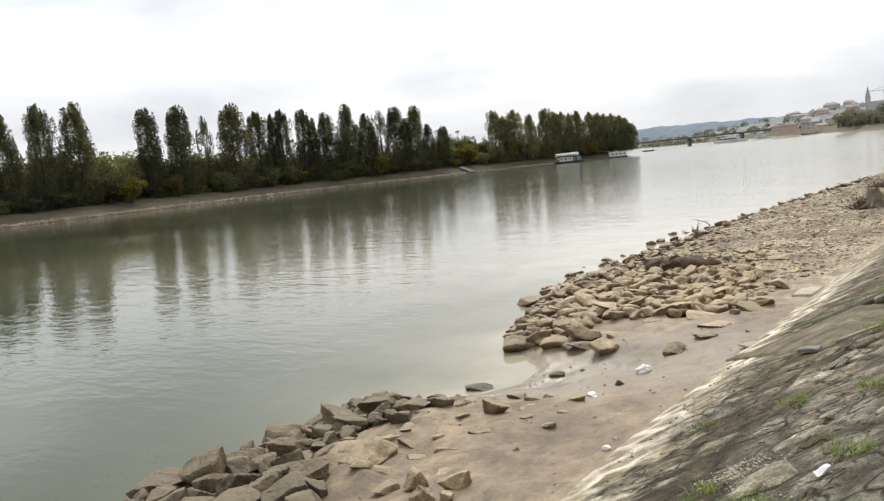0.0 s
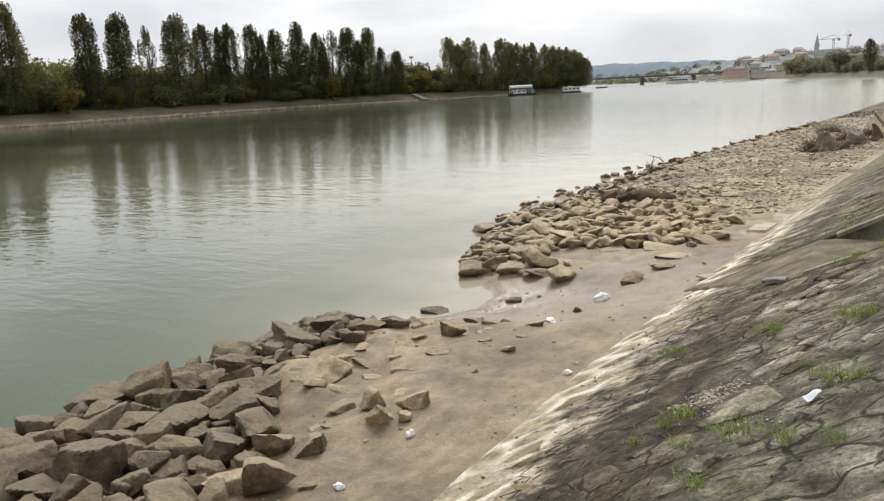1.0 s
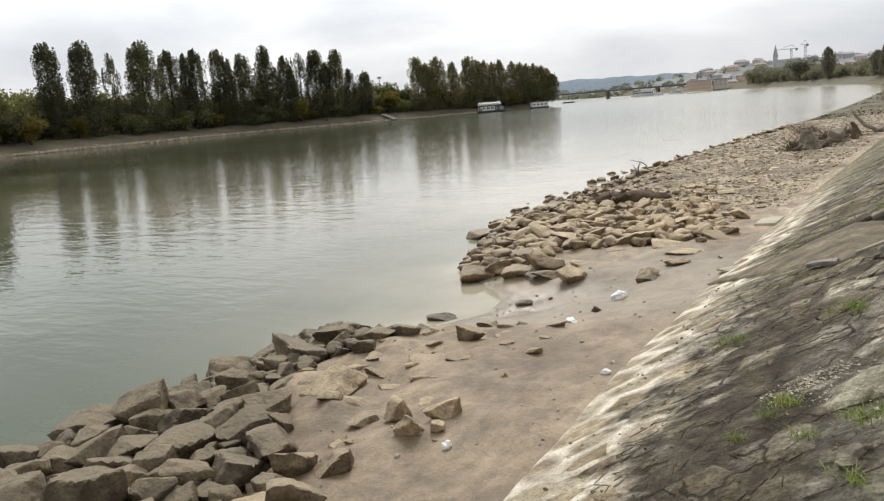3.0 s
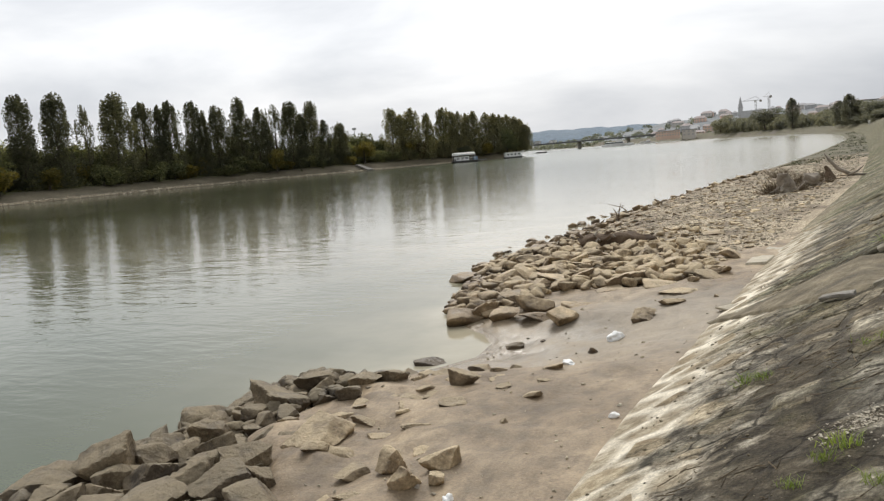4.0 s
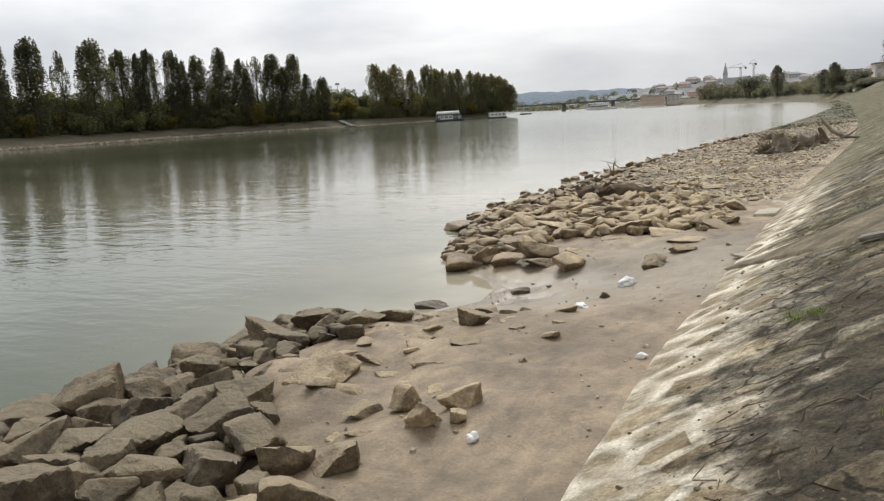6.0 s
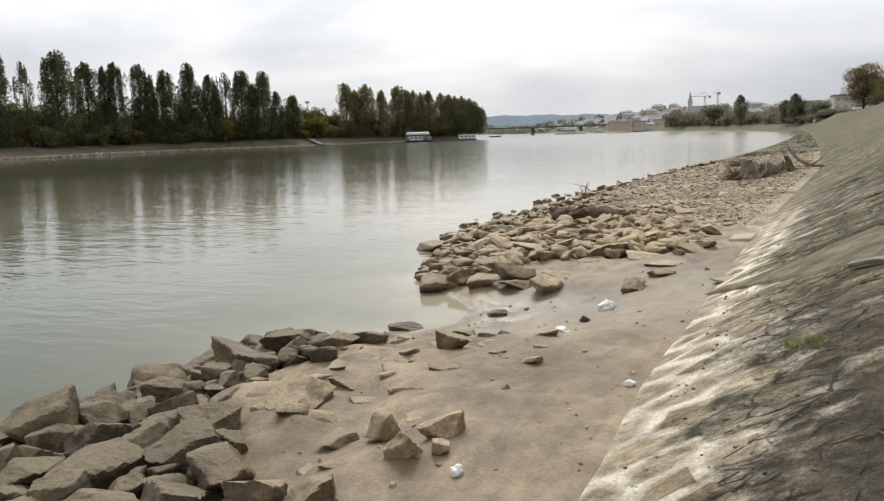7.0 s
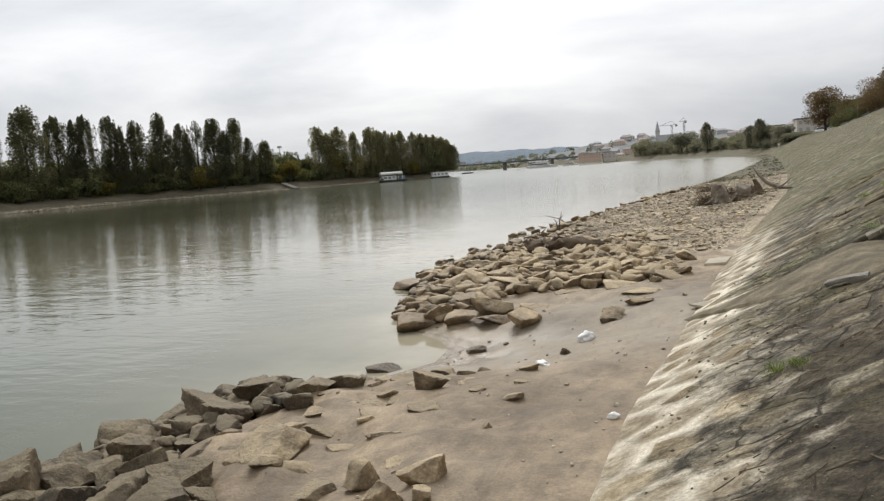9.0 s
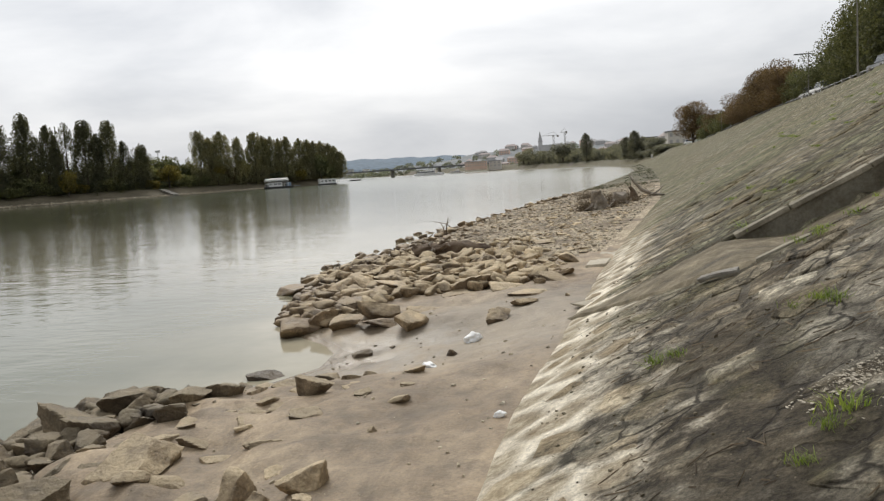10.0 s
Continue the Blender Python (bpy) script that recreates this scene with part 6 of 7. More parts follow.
# ---- boats ----
def houseboat():
    ob = thing("houseboat", pose(-134, 282, 0, 0, 0, 38), "white moored houseboat with an awning roof and dark hull", "boat", "boats moored at the island")
    bm = bmesh.new()
    prof = ((-5.6, 1.5), (-5.2, 1.9), (4.4, 1.9), (5.8, 0.5))
    lo = [bm.verts.new((x, s * w * 0.85, -0.3)) for s in (1, -1) for x, w in (prof if s == 1 else prof[::-1])]
    hi = [bm.verts.new((x * 1.03, s * w, 0.75)) for s in (1, -1) for x, w in (prof if s == 1 else prof[::-1])]
    n = len(lo)
    for k in range(n):
        bm.faces.new((lo[k], lo[(k + 1) % n], hi[(k + 1) % n], hi[k]))
    bm.faces.new(hi)
    bm.faces.new(lo[::-1])
    part("hull", bm, M_HULL, ob, "dark red-black hull")
    part("deck", box(bmesh.new(), -0.2, 0, 0.8, 10.6, 3.7, 0.12, 0.03), M_GREYPAINT, ob)
    part("cabin", box(bmesh.new(), -1.6, 0, 1.6, 5.4, 2.7, 1.6, 0.08), M_WHITE, ob)
    part("wheelhouse", box(bmesh.new(), 4.0, 0, 1.5, 1.6, 2.0, 1.4, 0.1), M_BLUE, ob, "pale blue wheelhouse")
    # the awning is a low gable of white canvas
    bm = bmesh.new()
    rim = [[bm.verts.new((x, y, z)) for y, z in ((-1.95, 3.0), (-1.8, 3.55), (0, 4.15), (1.8, 3.55), (1.95, 3.0))] for x in (-5.3, -2.3, 0.7, 3.7)]
    for a, b in zip(rim, rim[1:]):
        for k in range(4):
            bm.faces.new((a[k], b[k], b[k + 1], a[k + 1]))
    bmesh.ops.solidify(bm, geom=bm.faces, thickness=0.05)
    part("awning", bm, M_WHITE, ob, "white canvas awning")
    for k in range(6):
        for side in (-1, 1):
            part("post", tube(bmesh.new(), [(-5.0 + 1.7 * k, side * 1.75, 0.7), (-5.0 + 1.7 * k, side * 1.75, 3.2)], [0.07, 0.07], 6), M_WHITE, ob)
    for side in (-1, 1):
        part("railing", tube(bmesh.new(), [(-5.0, side * 1.78, 1.75), (3.5, side * 1.78, 1.75)], [0.05, 0.05], 6), M_WHITE, ob)
        for k in range(3):
            part("window", box(bmesh.new(), -3.4 + 1.75 * k, side * 1.36, 1.75, 1.1, 0.06, 0.7), M_GLASS, ob)
    part("gangway", box(bmesh.new(), 7.0, 0.4, 0.7, 3.4, 0.8, 0.12, 0.02), M_BLUE, ob, "narrow blue gangway")
    part("tarpaulin", box(bmesh.new(), -4.7, -0.2, 1.25, 0.9, 2.4, 0.8, 0.15), M_HULL, ob, "dark folded tarpaulin on deck")


def cabin_boat():
    ob = thing("cabin_boat", pose(-121, 301, 0, 0, 0, 40), "small white box-shaped houseboat moored by the island", "boat", "boats moored at the island")
    part("pontoon", box(bmesh.new(), 0, 0, 0.25, 7.6, 2.6, 0.8, 0.12), M_HULL, ob)
    part("cabin", box(bmesh.new(), 0, 0, 1.5, 7.0, 2.4, 1.7, 0.1), M_WHITE, ob)
    part("roof", box(bmesh.new(), 0, 0, 2.45, 7.3, 2.7, 0.16, 0.04), M_WHITE, ob)
    for k in range(4):
        part("window", box(bmesh.new(), -2.5 + 1.65 * k, -1.21, 1.65, 0.8, 0.05, 0.5), M_GLASS, ob)


def ship(x, y, length, turn, label):
    ob = thing("ship", pose(x, y, 0, 0, 0, turn), label, "ship", "boats near the bridge")
    s = length / 20
    bm = box(bmesh.new(), 0, 0, 0.5 * s, 20 * s, 4.4 * s, 1.6 * s, 0.3 * s)
    for v in bm.verts:
        if v.co.x > 6 * s:
            v.co.y *= 0.45
            v.co.z += 0.3 * s
    part("hull", bm, M_WHITE, ob)
    part("deckhouse", box(bmesh.new(), -2 * s, 0, 2.1 * s, 12 * s, 3.6 * s, 1.7 * s, 0.15 * s), M_WHITE, ob)
    part("bridge_house", box(bmesh.new(), 1 * s, 0, 3.7 * s, 4 * s, 3 * s, 1.5 * s, 0.15 * s), M_WHITE, ob)
    part("window_band", box(bmesh.new(), -2 * s, 0, 2.25 * s, 11.4 * s, 3.7 * s, 0.6 * s), M_GLASS, ob)


houseboat()
cabin_boat()
ship(-139, 545, 22, 10, "white passenger ship lying below the bridge")
ship(-124, 572, 12, 15, "small white boat moored by the bridge")
bm = box(bmesh.new(), 0, 0, 0.35, 7, 2, 1.0, 0.3)
single("barge", bm, M_HULL, pose(-163, 452, 0, 0, 0, 10), "low dark barge lying off the island's tip", "boat")

# ---- bridge ----
bridge = thing("bridge", pose(0, 0, 0), "low grey steel girder bridge across the river", "bridge")
a, b = Vector((-420, 618, 0)), Vector((-98, 590, 0))
along = (b - a).normalized()
ang = math.atan2(along.y, along.x)
mid_p = (a + b) / 2
part("deck", box(bmesh.new(), mid_p.x, mid_p.y, 6.3, (b - a).length, 9, 0.6, 0.05, ang), M_BRIDGE, bridge)
for side in (-1, 1):
    o = Vector((-along.y, along.x, 0)) * 4.2 * side
    part("girder", box(bmesh.new(), mid_p.x + o.x, mid_p.y + o.y, 5.75, (b - a).length, 0.4, 0.7, 0.03, ang), M_BRIDGE, bridge)
    part("railing", box(bmesh.new(), mid_p.x + o.x, mid_p.y + o.y, 7.4, (b - a).length, 0.08, 0.1, 0, ang), M_BRIDGE, bridge)
    for k in range(60):
        p = a.lerp(b, (k + 0.5) / 60) + o
        part("rail_post", box(bmesh.new(), p.x, p.y, 7.0, 0.12, 0.08, 0.9, 0, ang), M_BRIDGE, bridge)
for k, t in enumerate((0.12, 0.34, 0.56, 0.735, 0.86, 0.99)):
    p = a.lerp(b, t)
    part("pier", box(bmesh.new(), p.x, p.y, 1.8, 1.2, 6, 7.2, 0.3, ang), M_CONC, bridge, "pale concrete pier")


# ---- far bank: houses, trees, hills ----
def house(x, y, z, w, d, h, turn, wall, roof_mat, label, rows=2, cols=5, flat=False, group="houses of the town"):
    ob = thing("house", pose(x, y, z, 0, 0, turn), label, "house", group)
    part("wall", box(bmesh.new(), 0, 0, h / 2 - 1, w, d, h + 2), wall, ob)
    if flat:
        part("roof", box(bmesh.new(), 0, 0, h + 0.25, w + 0.6, d + 0.6, 0.5, 0.05), roof_mat, ob)
    else:
        bm = bmesh.new()
        e, rh = 0.5, d * 0.32
        lo = [bm.verts.new(p) for p in ((-w / 2 - e, -d / 2 - e, h), (w / 2 + e, -d / 2 - e, h), (w / 2 + e, d / 2 + e, h), (-w / 2 - e, d / 2 + e, h))]
        hi = [bm.verts.new((-w / 2 + d * 0.3, 0, h + rh)), bm.verts.new((w / 2 - d * 0.3, 0, h + rh))]
        bm.faces.new((lo[0], lo[1], hi[1], hi[0]))
        bm.faces.new((lo[2], lo[3], hi[0], hi[1]))
        bm.faces.new((lo[1], lo[2], hi[1]))
        bm.faces.new((lo[3], lo[0], hi[0]))
        bm.faces.new(lo[::-1])
        part("roof", bm, roof_mat, ob)
    for i in range(rows):
        for k in range(cols):
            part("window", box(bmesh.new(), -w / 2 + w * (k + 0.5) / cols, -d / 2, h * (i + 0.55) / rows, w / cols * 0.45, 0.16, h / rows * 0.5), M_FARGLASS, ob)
    return ob


house(-105, 552, 3.8, 16, 9, 3.6, 8, M_OCHRE, M_TILE, "long two-storey ochre building with a clay roof on the quay", 2, 9, True)
house(-95, 578, 3.0, 9, 8, 4.4, 5, M_CREAM, M_GREYPAINT, "small cream house at the bridge's end", 2, 3, True)
house(12, 420, 4.2, 12, 9, 8.5, 6, M_WHITE, M_GREYPAINT, "white flat-roofed house behind trees", 3, 6, True)
house(24, 400, 4.2, 11, 8, 8.2, 14, M_GREYR, M_TILE, "grey house with a clay roof behind trees", 3, 4)
house(22.5, 345, 4.2, 8, 8, 8.5, 6, M_CREAM, M_GREYPAINT, "pale narrow apartment house with a flat roof behind quay trees", 3, 3, True)

TOWN = ("trees along the far bank", "along the far bank")
q = random.Random(77)
for k in range(64):
    y = 230 + 324 * (k / 64) ** 1.1 + q.uniform(-4, 4)
    f = q.uniform(0.5, 1.2)
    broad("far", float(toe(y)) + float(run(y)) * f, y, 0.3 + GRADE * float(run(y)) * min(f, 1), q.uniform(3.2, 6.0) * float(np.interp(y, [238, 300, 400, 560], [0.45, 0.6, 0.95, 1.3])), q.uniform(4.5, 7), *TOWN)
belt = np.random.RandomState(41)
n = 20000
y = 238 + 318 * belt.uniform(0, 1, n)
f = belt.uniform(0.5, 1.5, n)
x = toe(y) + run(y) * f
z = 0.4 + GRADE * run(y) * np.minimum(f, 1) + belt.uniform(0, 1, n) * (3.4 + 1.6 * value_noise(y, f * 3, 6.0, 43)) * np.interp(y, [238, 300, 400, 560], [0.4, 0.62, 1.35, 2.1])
tagged(new("riverside_wood", leaves("riverside_wood", np.stack([x, y, z], -1), belt.uniform(0.35, 0.8, n), 44, M_FAR)), "haze-dulled green trees and scrub crowding the far bank", "woodland", kind="stuff")
for x, y, h, w, kind in ((-63, 525, 10.5, 8, "far"), (-53, 420, 7.5, 12, "far"), (-28, 372, 8.5, 12, "far"), (10, 252, 5.2, 8, "far"), (6, 283, 6.5, 8, "far")):
    broad(kind, x, y, float(top_z(y)) - 0.5, h, w, *TOWN)
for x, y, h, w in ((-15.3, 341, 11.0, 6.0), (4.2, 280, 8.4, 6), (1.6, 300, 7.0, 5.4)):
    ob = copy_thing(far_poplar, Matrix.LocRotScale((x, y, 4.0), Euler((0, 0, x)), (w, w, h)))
    tagged(ob, "haze-dulled green columnar poplar on the far bank", "tree", "trees along the far bank")


def hill(name, x0, x1, y, depth, profile, material, label, seed):
    """A ridge seen along its length, with an uneven crest."""
    n, k = 160, 14
    t, w = np.linspace(0, 1, n), np.linspace(0, 1, k)
    crest = np.interp(t, [p for p, _ in profile], [h for _, h in profile])
    X = np.repeat((x0 + (x1 - x0) * t)[None], k, 0)
    Y = np.repeat((y + depth * w)[:, None], n, 1)
    Z = np.sin(w * np.pi / 2)[:, None] ** 0.8 * (crest + 1.2 * np.sin(t * 90 + seed) + 0.9 * np.sin(t * 233 + 2 * seed))[None] - 2
    tagged(new(name, sheet(name, X, Y, Z, material)), label, "hill", kind="structure")


hill("hill_wooded", -1500, 40, 1560, 260, ((0, 41), (0.35, 44), (0.58, 45), (0.68, 41), (0.8, 36), (1, 24)), M_HILL, "distant wooded hill, blue haze mixed into its colour", 1.0)
hill("hill_town", -420, 520, 900, 330, ((0, 4), (0.12, 16), (0.25, 31), (0.36, 34), (0.5, 31), (0.75, 26), (1, 20)), M_TOWNHILL, "distant hillside behind the town, haze mixed into its colour", 2.0)
for k in range(95):  # houses climbing the hillside
    t = q.random()
    x, y = -195 + 290 * t, 820 + q.uniform(0, 300)
    rise = float(np.interp(x, [-420, -307, -185, -80, 50, 285], [4, 16, 31, 34, 31, 26])) * math.sin(min(max((y - 900) / 330, 0), 1) * math.pi / 2) ** 0.8
    house(x, y, max(rise - 2, 2), q.uniform(6, 15), q.uniform(6, 10), q.uniform(3.0, 6.5), q.uniform(-15, 25), q.choice((M_CREAM, M_GREYR, M_GREYR, M_OCHRE, M_CREAM)),
          q.choice((M_TILE, M_TILE, M_HAZY)), "pale town house with a pitched roof on the hillside", 2, 4)
def town_rise(x, y):
    return np.interp(x, [-420, -307, -185, -80, 50, 285], [4, 16, 31, 34, 31, 26]) * np.sin(np.clip((y - 900) / 330, 0, 1) * np.pi / 2) ** 0.8


clumps = np.random.RandomState(46)
cx, cy = clumps.uniform(-340, 220, 240), clumps.uniform(800, 1100, 240)
k = np.repeat(np.arange(240), 55)
d = clumps.normal(0, 1, (len(k), 3))
d *= (clumps.uniform(0.3, 1, len(k)) ** 0.4 / np.linalg.norm(d, axis=1))[:, None] * clumps.uniform(3.0, 6.5, 240)[k][:, None]
d[:, 2] = np.abs(d[:, 2]) * 1.1
c = np.stack([cx[k], cy[k], np.maximum(town_rise(cx[k], cy[k]) - 2, 1)], -1) + d
tagged(new("town_trees", leaves("town_trees", c, clumps.uniform(0.7, 1.6, len(k)), 47, M_TOWNLEAF)), "haze-tinted grey-green trees among the town's houses", "woodland", kind="stuff")
for k in range(26):  # pale blocks below the far hill
    x, y = -560 + 300 * q.random(), 1400 + q.uniform(0, 170)
    house(x, y, 2, q.uniform(8, 18), 10, q.uniform(6, 16), q.uniform(-8, 8), q.choice((M_GREYR, M_WHITE)), M_GREYPAINT, "distant pale apartment block below the hill", 4, 4, True)

church = thing("church", pose(-103.5, 996, 18), "distant grey church with a pointed spire on the hill", "church")
part("tower", box(bmesh.new(), 0, 0, 5, 5, 5, 16), M_GREYR, church)
bm = bmesh.new()
bmesh.ops.create_cone(bm, cap_ends=True, segments=8, radius1=3.2, radius2=0.1, depth=14, matrix=Matrix.Translation((0, 0, 20)))
part("spire", bm, M_HAZY, church)
part("nave", box(bmesh.new(), 14, 0, 3, 26, 10, 12), M_GREYR, church)


def crane(x, y, z, high, jib, turn):
    ob = thing("tower_crane", pose(x, y, z, 0, 0, turn), "distant tower crane above the town", "crane", "cranes above the town")
    bm = bmesh.new()
    for sx in (-1, 1):
        for sy in (-1, 1):
            tube(bm, [(sx * 0.8, sy * 0.8, -8), (sx * 0.8, sy * 0.8, high)], [0.16, 0.16], 4)
    for k in range(int(high / 2)):
        tube(bm, [(-0.8, -0.8, k * 2), (0.8, -0.8, k * 2 + 2)], [0.08, 0.08], 4)
        tube(bm, [(-0.8, 0.8, k * 2 + 2), (0.8, 0.8, k * 2)], [0.08, 0.08], 4)
    part("mast", bm, M_HAZY, ob)
    bm = bmesh.new()
    tube(bm, [(-jib * 0.35, 0, high), (jib, 0, high)], [0.28, 0.22], 4)
    tube(bm, [(-jib * 0.35, 0, high), (0, 0, high + 4), (jib * 0.8, 0, high + 0.4)], [0.14, 0.2, 0.14], 4)
    part("jib", bm, M_HAZY, ob)
    part("counterweight", box(bmesh.new(), -jib * 0.33, 0, high - 1, 2.2, 1.4, 2.2), M_CONC, ob)
    part("cab", box(bmesh.new(), 0.4, -1.4, high - 1.2, 1.6, 1.6, 2.0), M_WHITE, ob)


crane(-77.7, 898, 14, 21, 15, 190)
crane(-65, 905, 14, 24.5, 13, 120)

# ---- along the top of the embankment ----
def top_x(y, inland=0.0):
    return float(toe(y) + run(y)) + inland


QUAY = ("trees on the quay road", "beside the quay road")
for x, y, h, w, kind in ((15.8, 184, 7.6, 8, "brown"), (17.4, 158, 4.4, 6, "green"), (17.6, 148, 4.2, 6, "brown"), (17.6, 140, 3.8, 6, "green"), (18.0, 125, 4.2, 6, "brown"), (17.2, 168, 2.6, 4, "green"), (18.2, 104, 5.4, 6.5, "brown"), (18.2, 110, 4.6, 6, "brown"), (17.8, 117, 3.4, 5.5, "brown"), (17.2, 132, 2.6, 5, "green"),
                         (18.4, 97, 4.2, 6, "brown"), (20.5, 92, 3.6, 6, "green"), (21.5, 82, 5.4, 7, "green"), (21, 76, 6.0, 7, "green"), (20.5, 70, 6.6, 7, "green"), (21.5, 64, 7.8, 8, "green"),
                         (23, 58, 9, 9, "green"), (24, 52, 9, 9, "green"), (20, 87, 3.0, 6, "green"), (25, 46, 9, 9, "green"), (20.2, 66, 3.4, 5, "green"), (20, 74, 3.0, 5, "green")):
    broad("near_" + kind, x, y, float(top_z(y)) - 0.3, h * 1.25, w * 1.1, *QUAY)


def lamp_post(x, y, high, arm):
    ob = thing("street_lamp", pose(x, y, float(top_z(y)) - 0.1), "slender grey street lamp on the quay road", "street lamp", "street lamps on the quay")
    part("pole", tube(bmesh.new(), [(0, 0, 0), (0, 0, high)], [0.07, 0.045], 8), M_CONC, ob)
    if arm:
        part("arm", tube(bmesh.new(), [(0.6, 0, high - 0.05), (0, 0, high), (-arm, 0, high + 0.05)], [0.05, 0.06, 0.05], 6), M_STEEL, ob)
        part("lamp_head", box(bmesh.new(), -arm, 0, high + 0.02, 0.6, 0.22, 0.12, 0.04), M_GREYPAINT, ob)


lamp_post(15.9, 59.2, 5.1, 0)
lamp_post(18.0, 83, 4.6, 1.0)
lamp_post(15.6, 131, 3.6, 0)
lamp_post(16.4, 127, 3.4, 0)
lamp_post(18.5, 118, 4.2, 0.8)

rail = thing("guard_rail", pose(0, 0, 0), "low steel guard rail with posts along the top of the embankment", "guard rail")
y = 40.0
while y < 150:
    x, z, l = top_x(y, 0.7), float(top_z(y)), 2.6
    part("post", box(bmesh.new(), x, y, z + 0.15, 0.24, 0.24, 0.7, 0.03), M_CONC, rail)
    x2, z2 = top_x(y + l, 0.7), float(top_z(y + l))
    bm = tube(bmesh.new(), [(x, y, z + 0.42), (x2, y + l, z2 + 0.42)], [0.05, 0.05], 6)
    part("rail", bm, M_STEEL, rail)
    y += l


def car(x, y, turn, paint, words):
    ob = thing("car", pose(x, y, float(top_z(y)) + 0.02, 0, 0, turn), words, "car", "cars parked on the quay")
    bm = box(bmesh.new(), 0, 0, 0.62, 1.72, 4.2, 0.6, 0.14)
    part("body", bm, paint, ob)
    bm = box(bmesh.new(), 0, -0.15, 1.15, 1.5, 2.3, 0.55, 0.12)
    for v in bm.verts:
        if v.co.z > 1.2:
            v.co.x *= 0.86
            v.co.y *= 0.8
    part("cabin", bm, M_GLASS, ob, "dark glass and pillars")
    part("roof", box(bmesh.new(), 0, -0.12, 1.43, 1.26, 1.6, 0.06, 0.02), paint, ob)
    for sx in (-1, 1):
        for sy in (-1, 1):
            bm = bmesh.new()
            bmesh.ops.create_cone(bm, cap_ends=True, segments=14, radius1=0.32, radius2=0.32, depth=0.22, matrix=pose(sx * 0.78, sy * 1.3, 0.32, 0, 90, 0))
            wheel = part("wheel", bm, M_RUBBER, ob)
            bm = bmesh.new()
            bmesh.ops.create_cone(bm, cap_ends=True, segments=10, radius1=0.18, radius2=0.18, depth=0.24, matrix=pose(sx * 0.78, sy * 1.3, 0.32, 0, 90, 0))
            part("rim", bm, M_STEEL, wheel)


car(top_x(80, 2.2), 80, 3, M_WHITE, "white hatchback parked behind the guard rail")
car(top_x(86, 2.3), 86, 3, M_WHITE, "white hatchback parked behind the guard rail")
car(top_x(60, 2.4), 60, 4, M_GREYPAINT, "grey hatchback parked behind the guard rail")
car(top_x(54, 2.5), 54, 4, M_BLUE, "blue-grey hatchback parked behind the guard rail")
car(top_x(200, 2.0), 200, 0, M_WHITE, "white car parked on the far quay")
# a white stone post low on the far slope
bm = box(bmesh.new(), 0, 0, 0.4, 0.6, 0.6, 1.2, 0.1)
single("marker_stone", bm, M_WHITE, pose(8.6, 240, slope_z(8.6, 240)), "white kilometre stone standing on the slope", "marker stone")
for t0 in POPLARS + PALE_POPLARS + [far_poplar] + [o for l in BROAD.values() for o in l]:  # the patterns themselves are not part of the place
    for o in (*t0.children_recursive, t0):
        bpy.data.objects.remove(o)

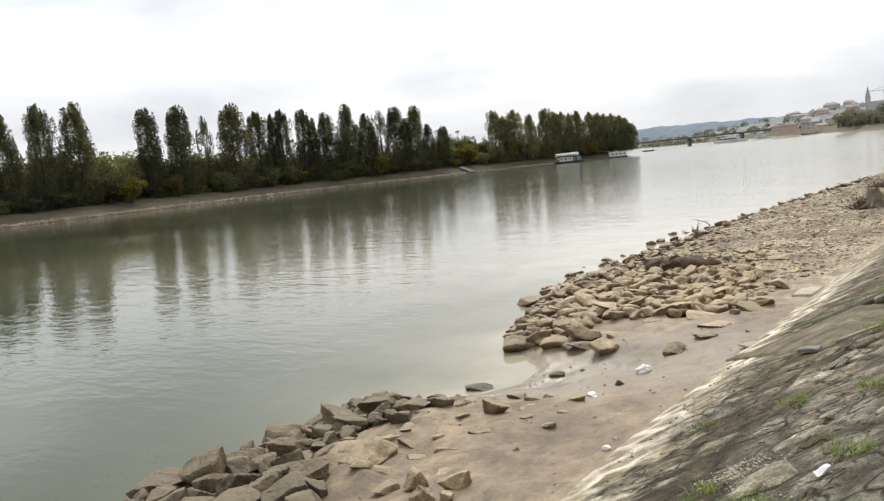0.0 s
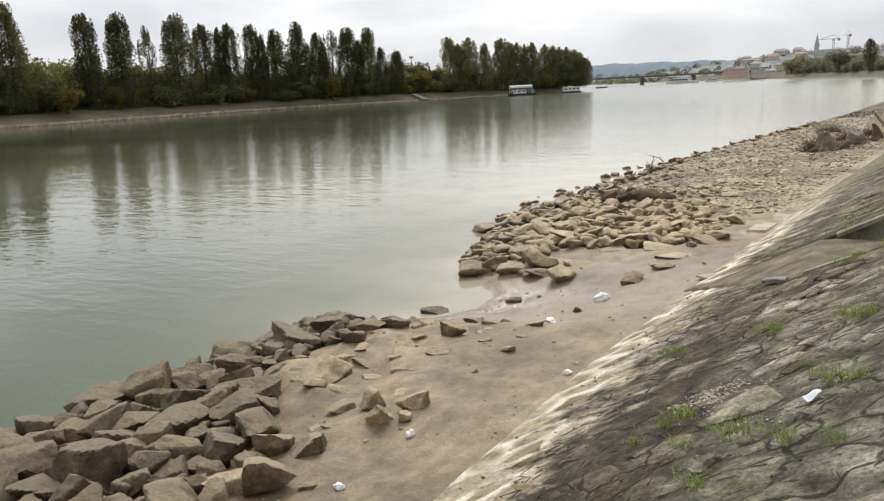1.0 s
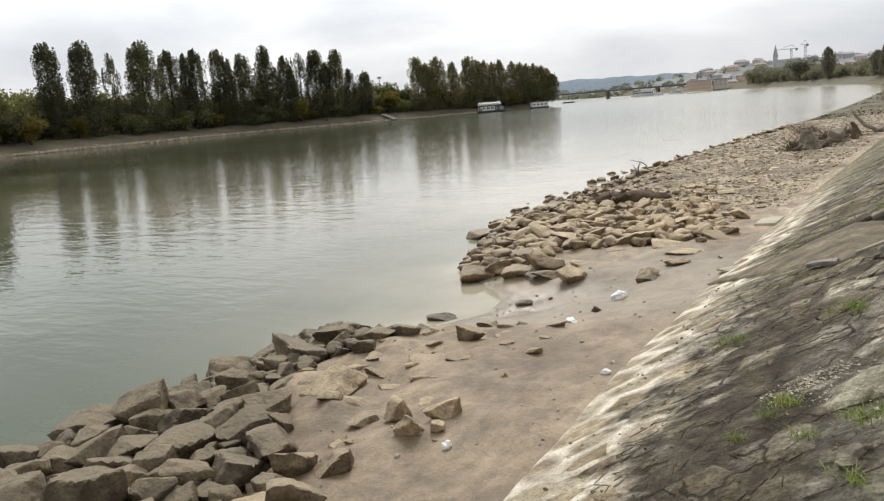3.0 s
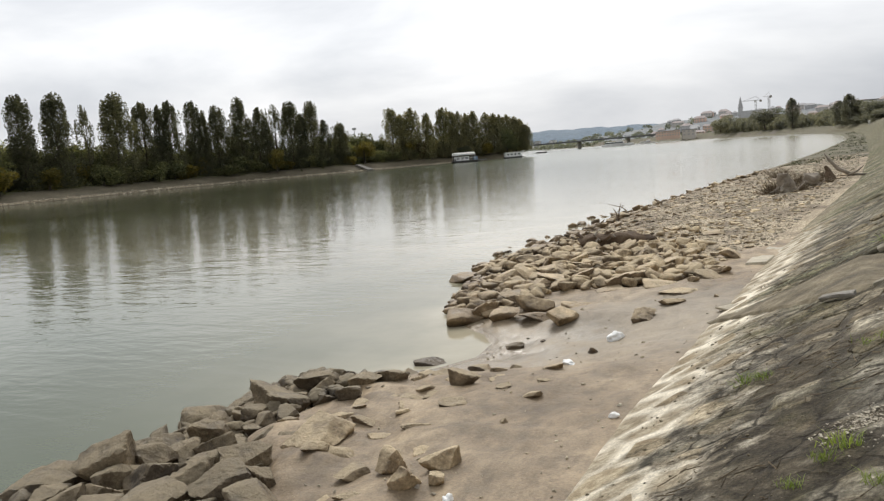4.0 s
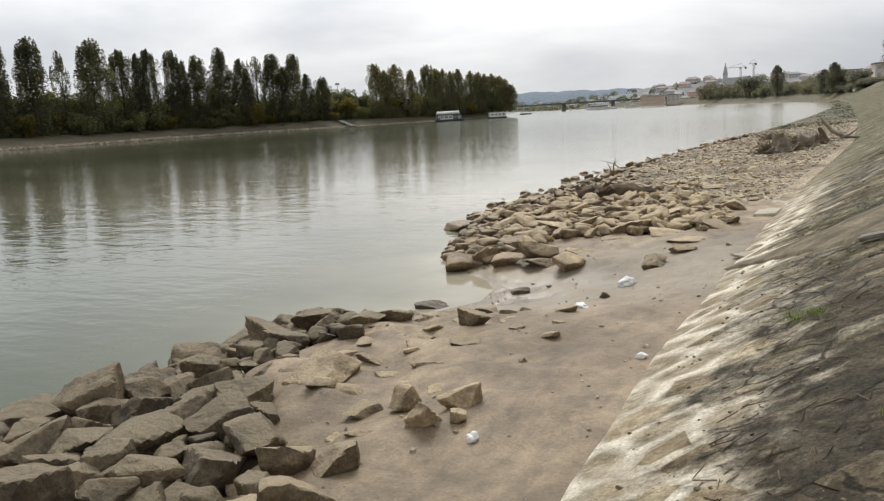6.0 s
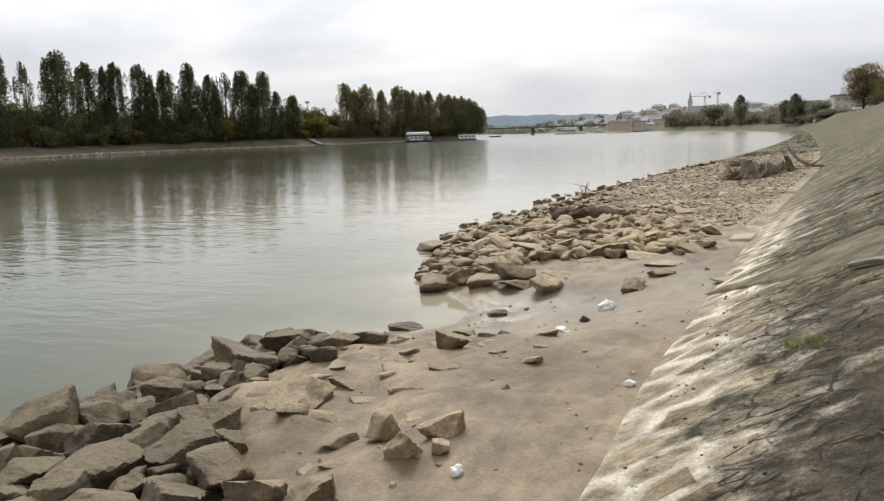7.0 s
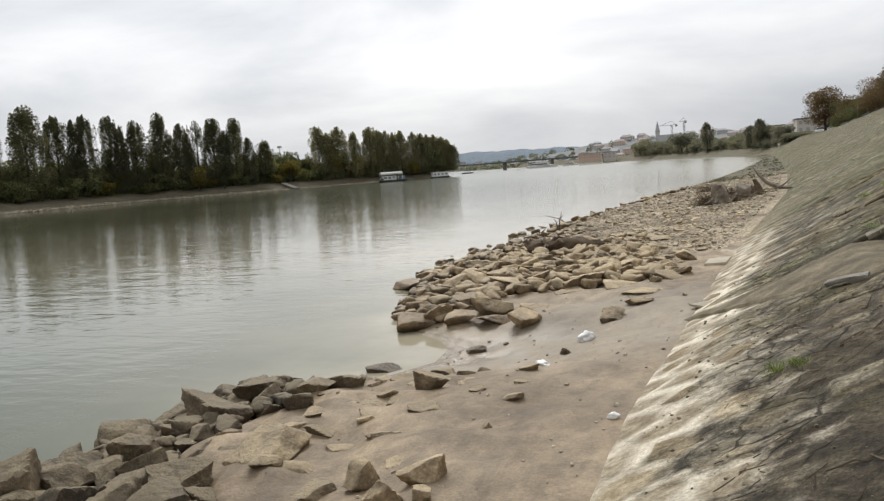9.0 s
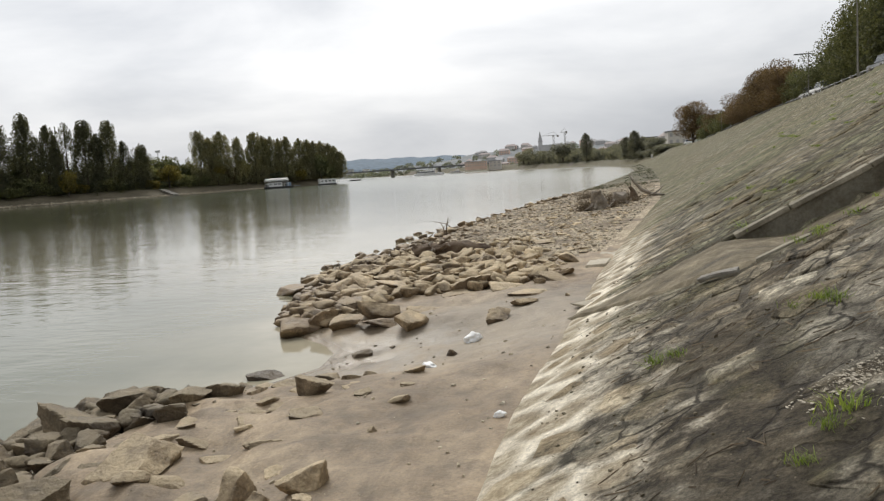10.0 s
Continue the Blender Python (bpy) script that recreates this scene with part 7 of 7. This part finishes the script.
# ---- paving stones of the slope ----
def cell(i, j):
    """Outline of one paving stone, up to the middle of its joints."""
    cy, cs = [float(v) for v in seed_at(i, j)]
    poly = [(cy - 0.8, cs - 0.8), (cy + 0.8, cs - 0.8), (cy + 0.8, cs + 0.8), (cy - 0.8, cs + 0.8)]
    for di in (-2, -1, 0, 1, 2):
        for dj in (-2, -1, 0, 1, 2):
            if di or dj:
                oy, os = [float(v) for v in seed_at(i + di, j + dj)]
                my, ms, ny, ns = (cy + oy) / 2, (cs + os) / 2, oy - cy, os - cs
                side = [(p[0] - my) * ny + (p[1] - ms) * ns for p in poly]
                out = []
                for k, p in enumerate(poly):
                    q1, s0, s1 = poly[(k + 1) % len(poly)], side[k], side[(k + 1) % len(poly)]
                    if s0 <= 0:
                        out.append(p)
                    if (s0 < 0 < s1) or (s1 < 0 < s0):
                        f = s0 / (s0 - s1)
                        out.append((p[0] + (q1[0] - p[0]) * f, p[1] + (q1[1] - p[1]) * f))
                poly = out
    return cy, cs, poly


pave_rng = random.Random(13)


def paver(i, j):
    """Vertices and faces of a paving stone with a worn, slightly domed top, about its own centre."""
    cy, cs, poly = cell(i, j)
    q = pave_rng
    b = float(band(np.float64(cy), np.float64(cs)))
    up = q.uniform(-0.014, -0.003) if b > 0.5 else q.uniform(-0.04, 0.004)
    ty, ts = q.uniform(-0.02, 0.02), q.uniform(-0.02, 0.02)
    v, f, n = [], [], len(poly)
    for k, (shrink, h) in enumerate(((0.9, -0.06), (0.86, up - 0.008), (0.7, up + 0.008))):
        for py, ps in poly:
            a, d = (py - cy) * shrink * q.uniform(0.94, 1.03), (ps - cs) * shrink * q.uniform(0.94, 1.03)
            v.append((d, a, h + ty * a + ts * d + (0.01 * lumps(py, ps, 6.0) if k else 0)))
    v.append((0, 0, up + 0.012))
    for k in range(n):
        m = (k + 1) % n
        f += [(k, k + n, m + n, m), (k + n, k + 2 * n, m + 2 * n, m + n), (k + 2 * n, 3 * n, m + 2 * n)]
    x = float(toe(cy)) + cs
    return v, f, Matrix.Translation((x, cy, 0.5 + GRADE * cs + float(value_noise(cy, cs, 0.62, 4)) * 0.012)) @ pose(0, 0, 0, 0, TILT, 0)


q0 = random.Random(6)
joined_v, joined_f = [], []
for i in range(0, 58):
    for j in range(1, 22):
        cy, cs = [float(v) for v in seed_at(i, j)]
        if cs < 0.2 or not 0.8 < cy < 24 or float(gutter_edge(toe(cy) + cs)) - 0.25 < cy < GUTTER_FAR + 0.3:
            continue
        v, f, m = paver(i, j)
        if 2.0 < cy < 9.2 and cs < 4.4:
            ob = new("paving_stone", mesh_of("paving_stone", v, [t[::-1] for t in f], M_PAVER))
            ob.parent = slope
            ob.matrix_world = m
        elif q0.random() < 0.5:
            k = len(joined_v)
            joined_v += [m @ Vector(p) for p in v]
            joined_f += [tuple(k + q1 for q1 in t[::-1]) for t in f]
ob = new("paving_stones", mesh_of("paving_stones", joined_v, joined_f, M_PAVER))
ob.parent = slope
tagged(ob, kind="stuff")
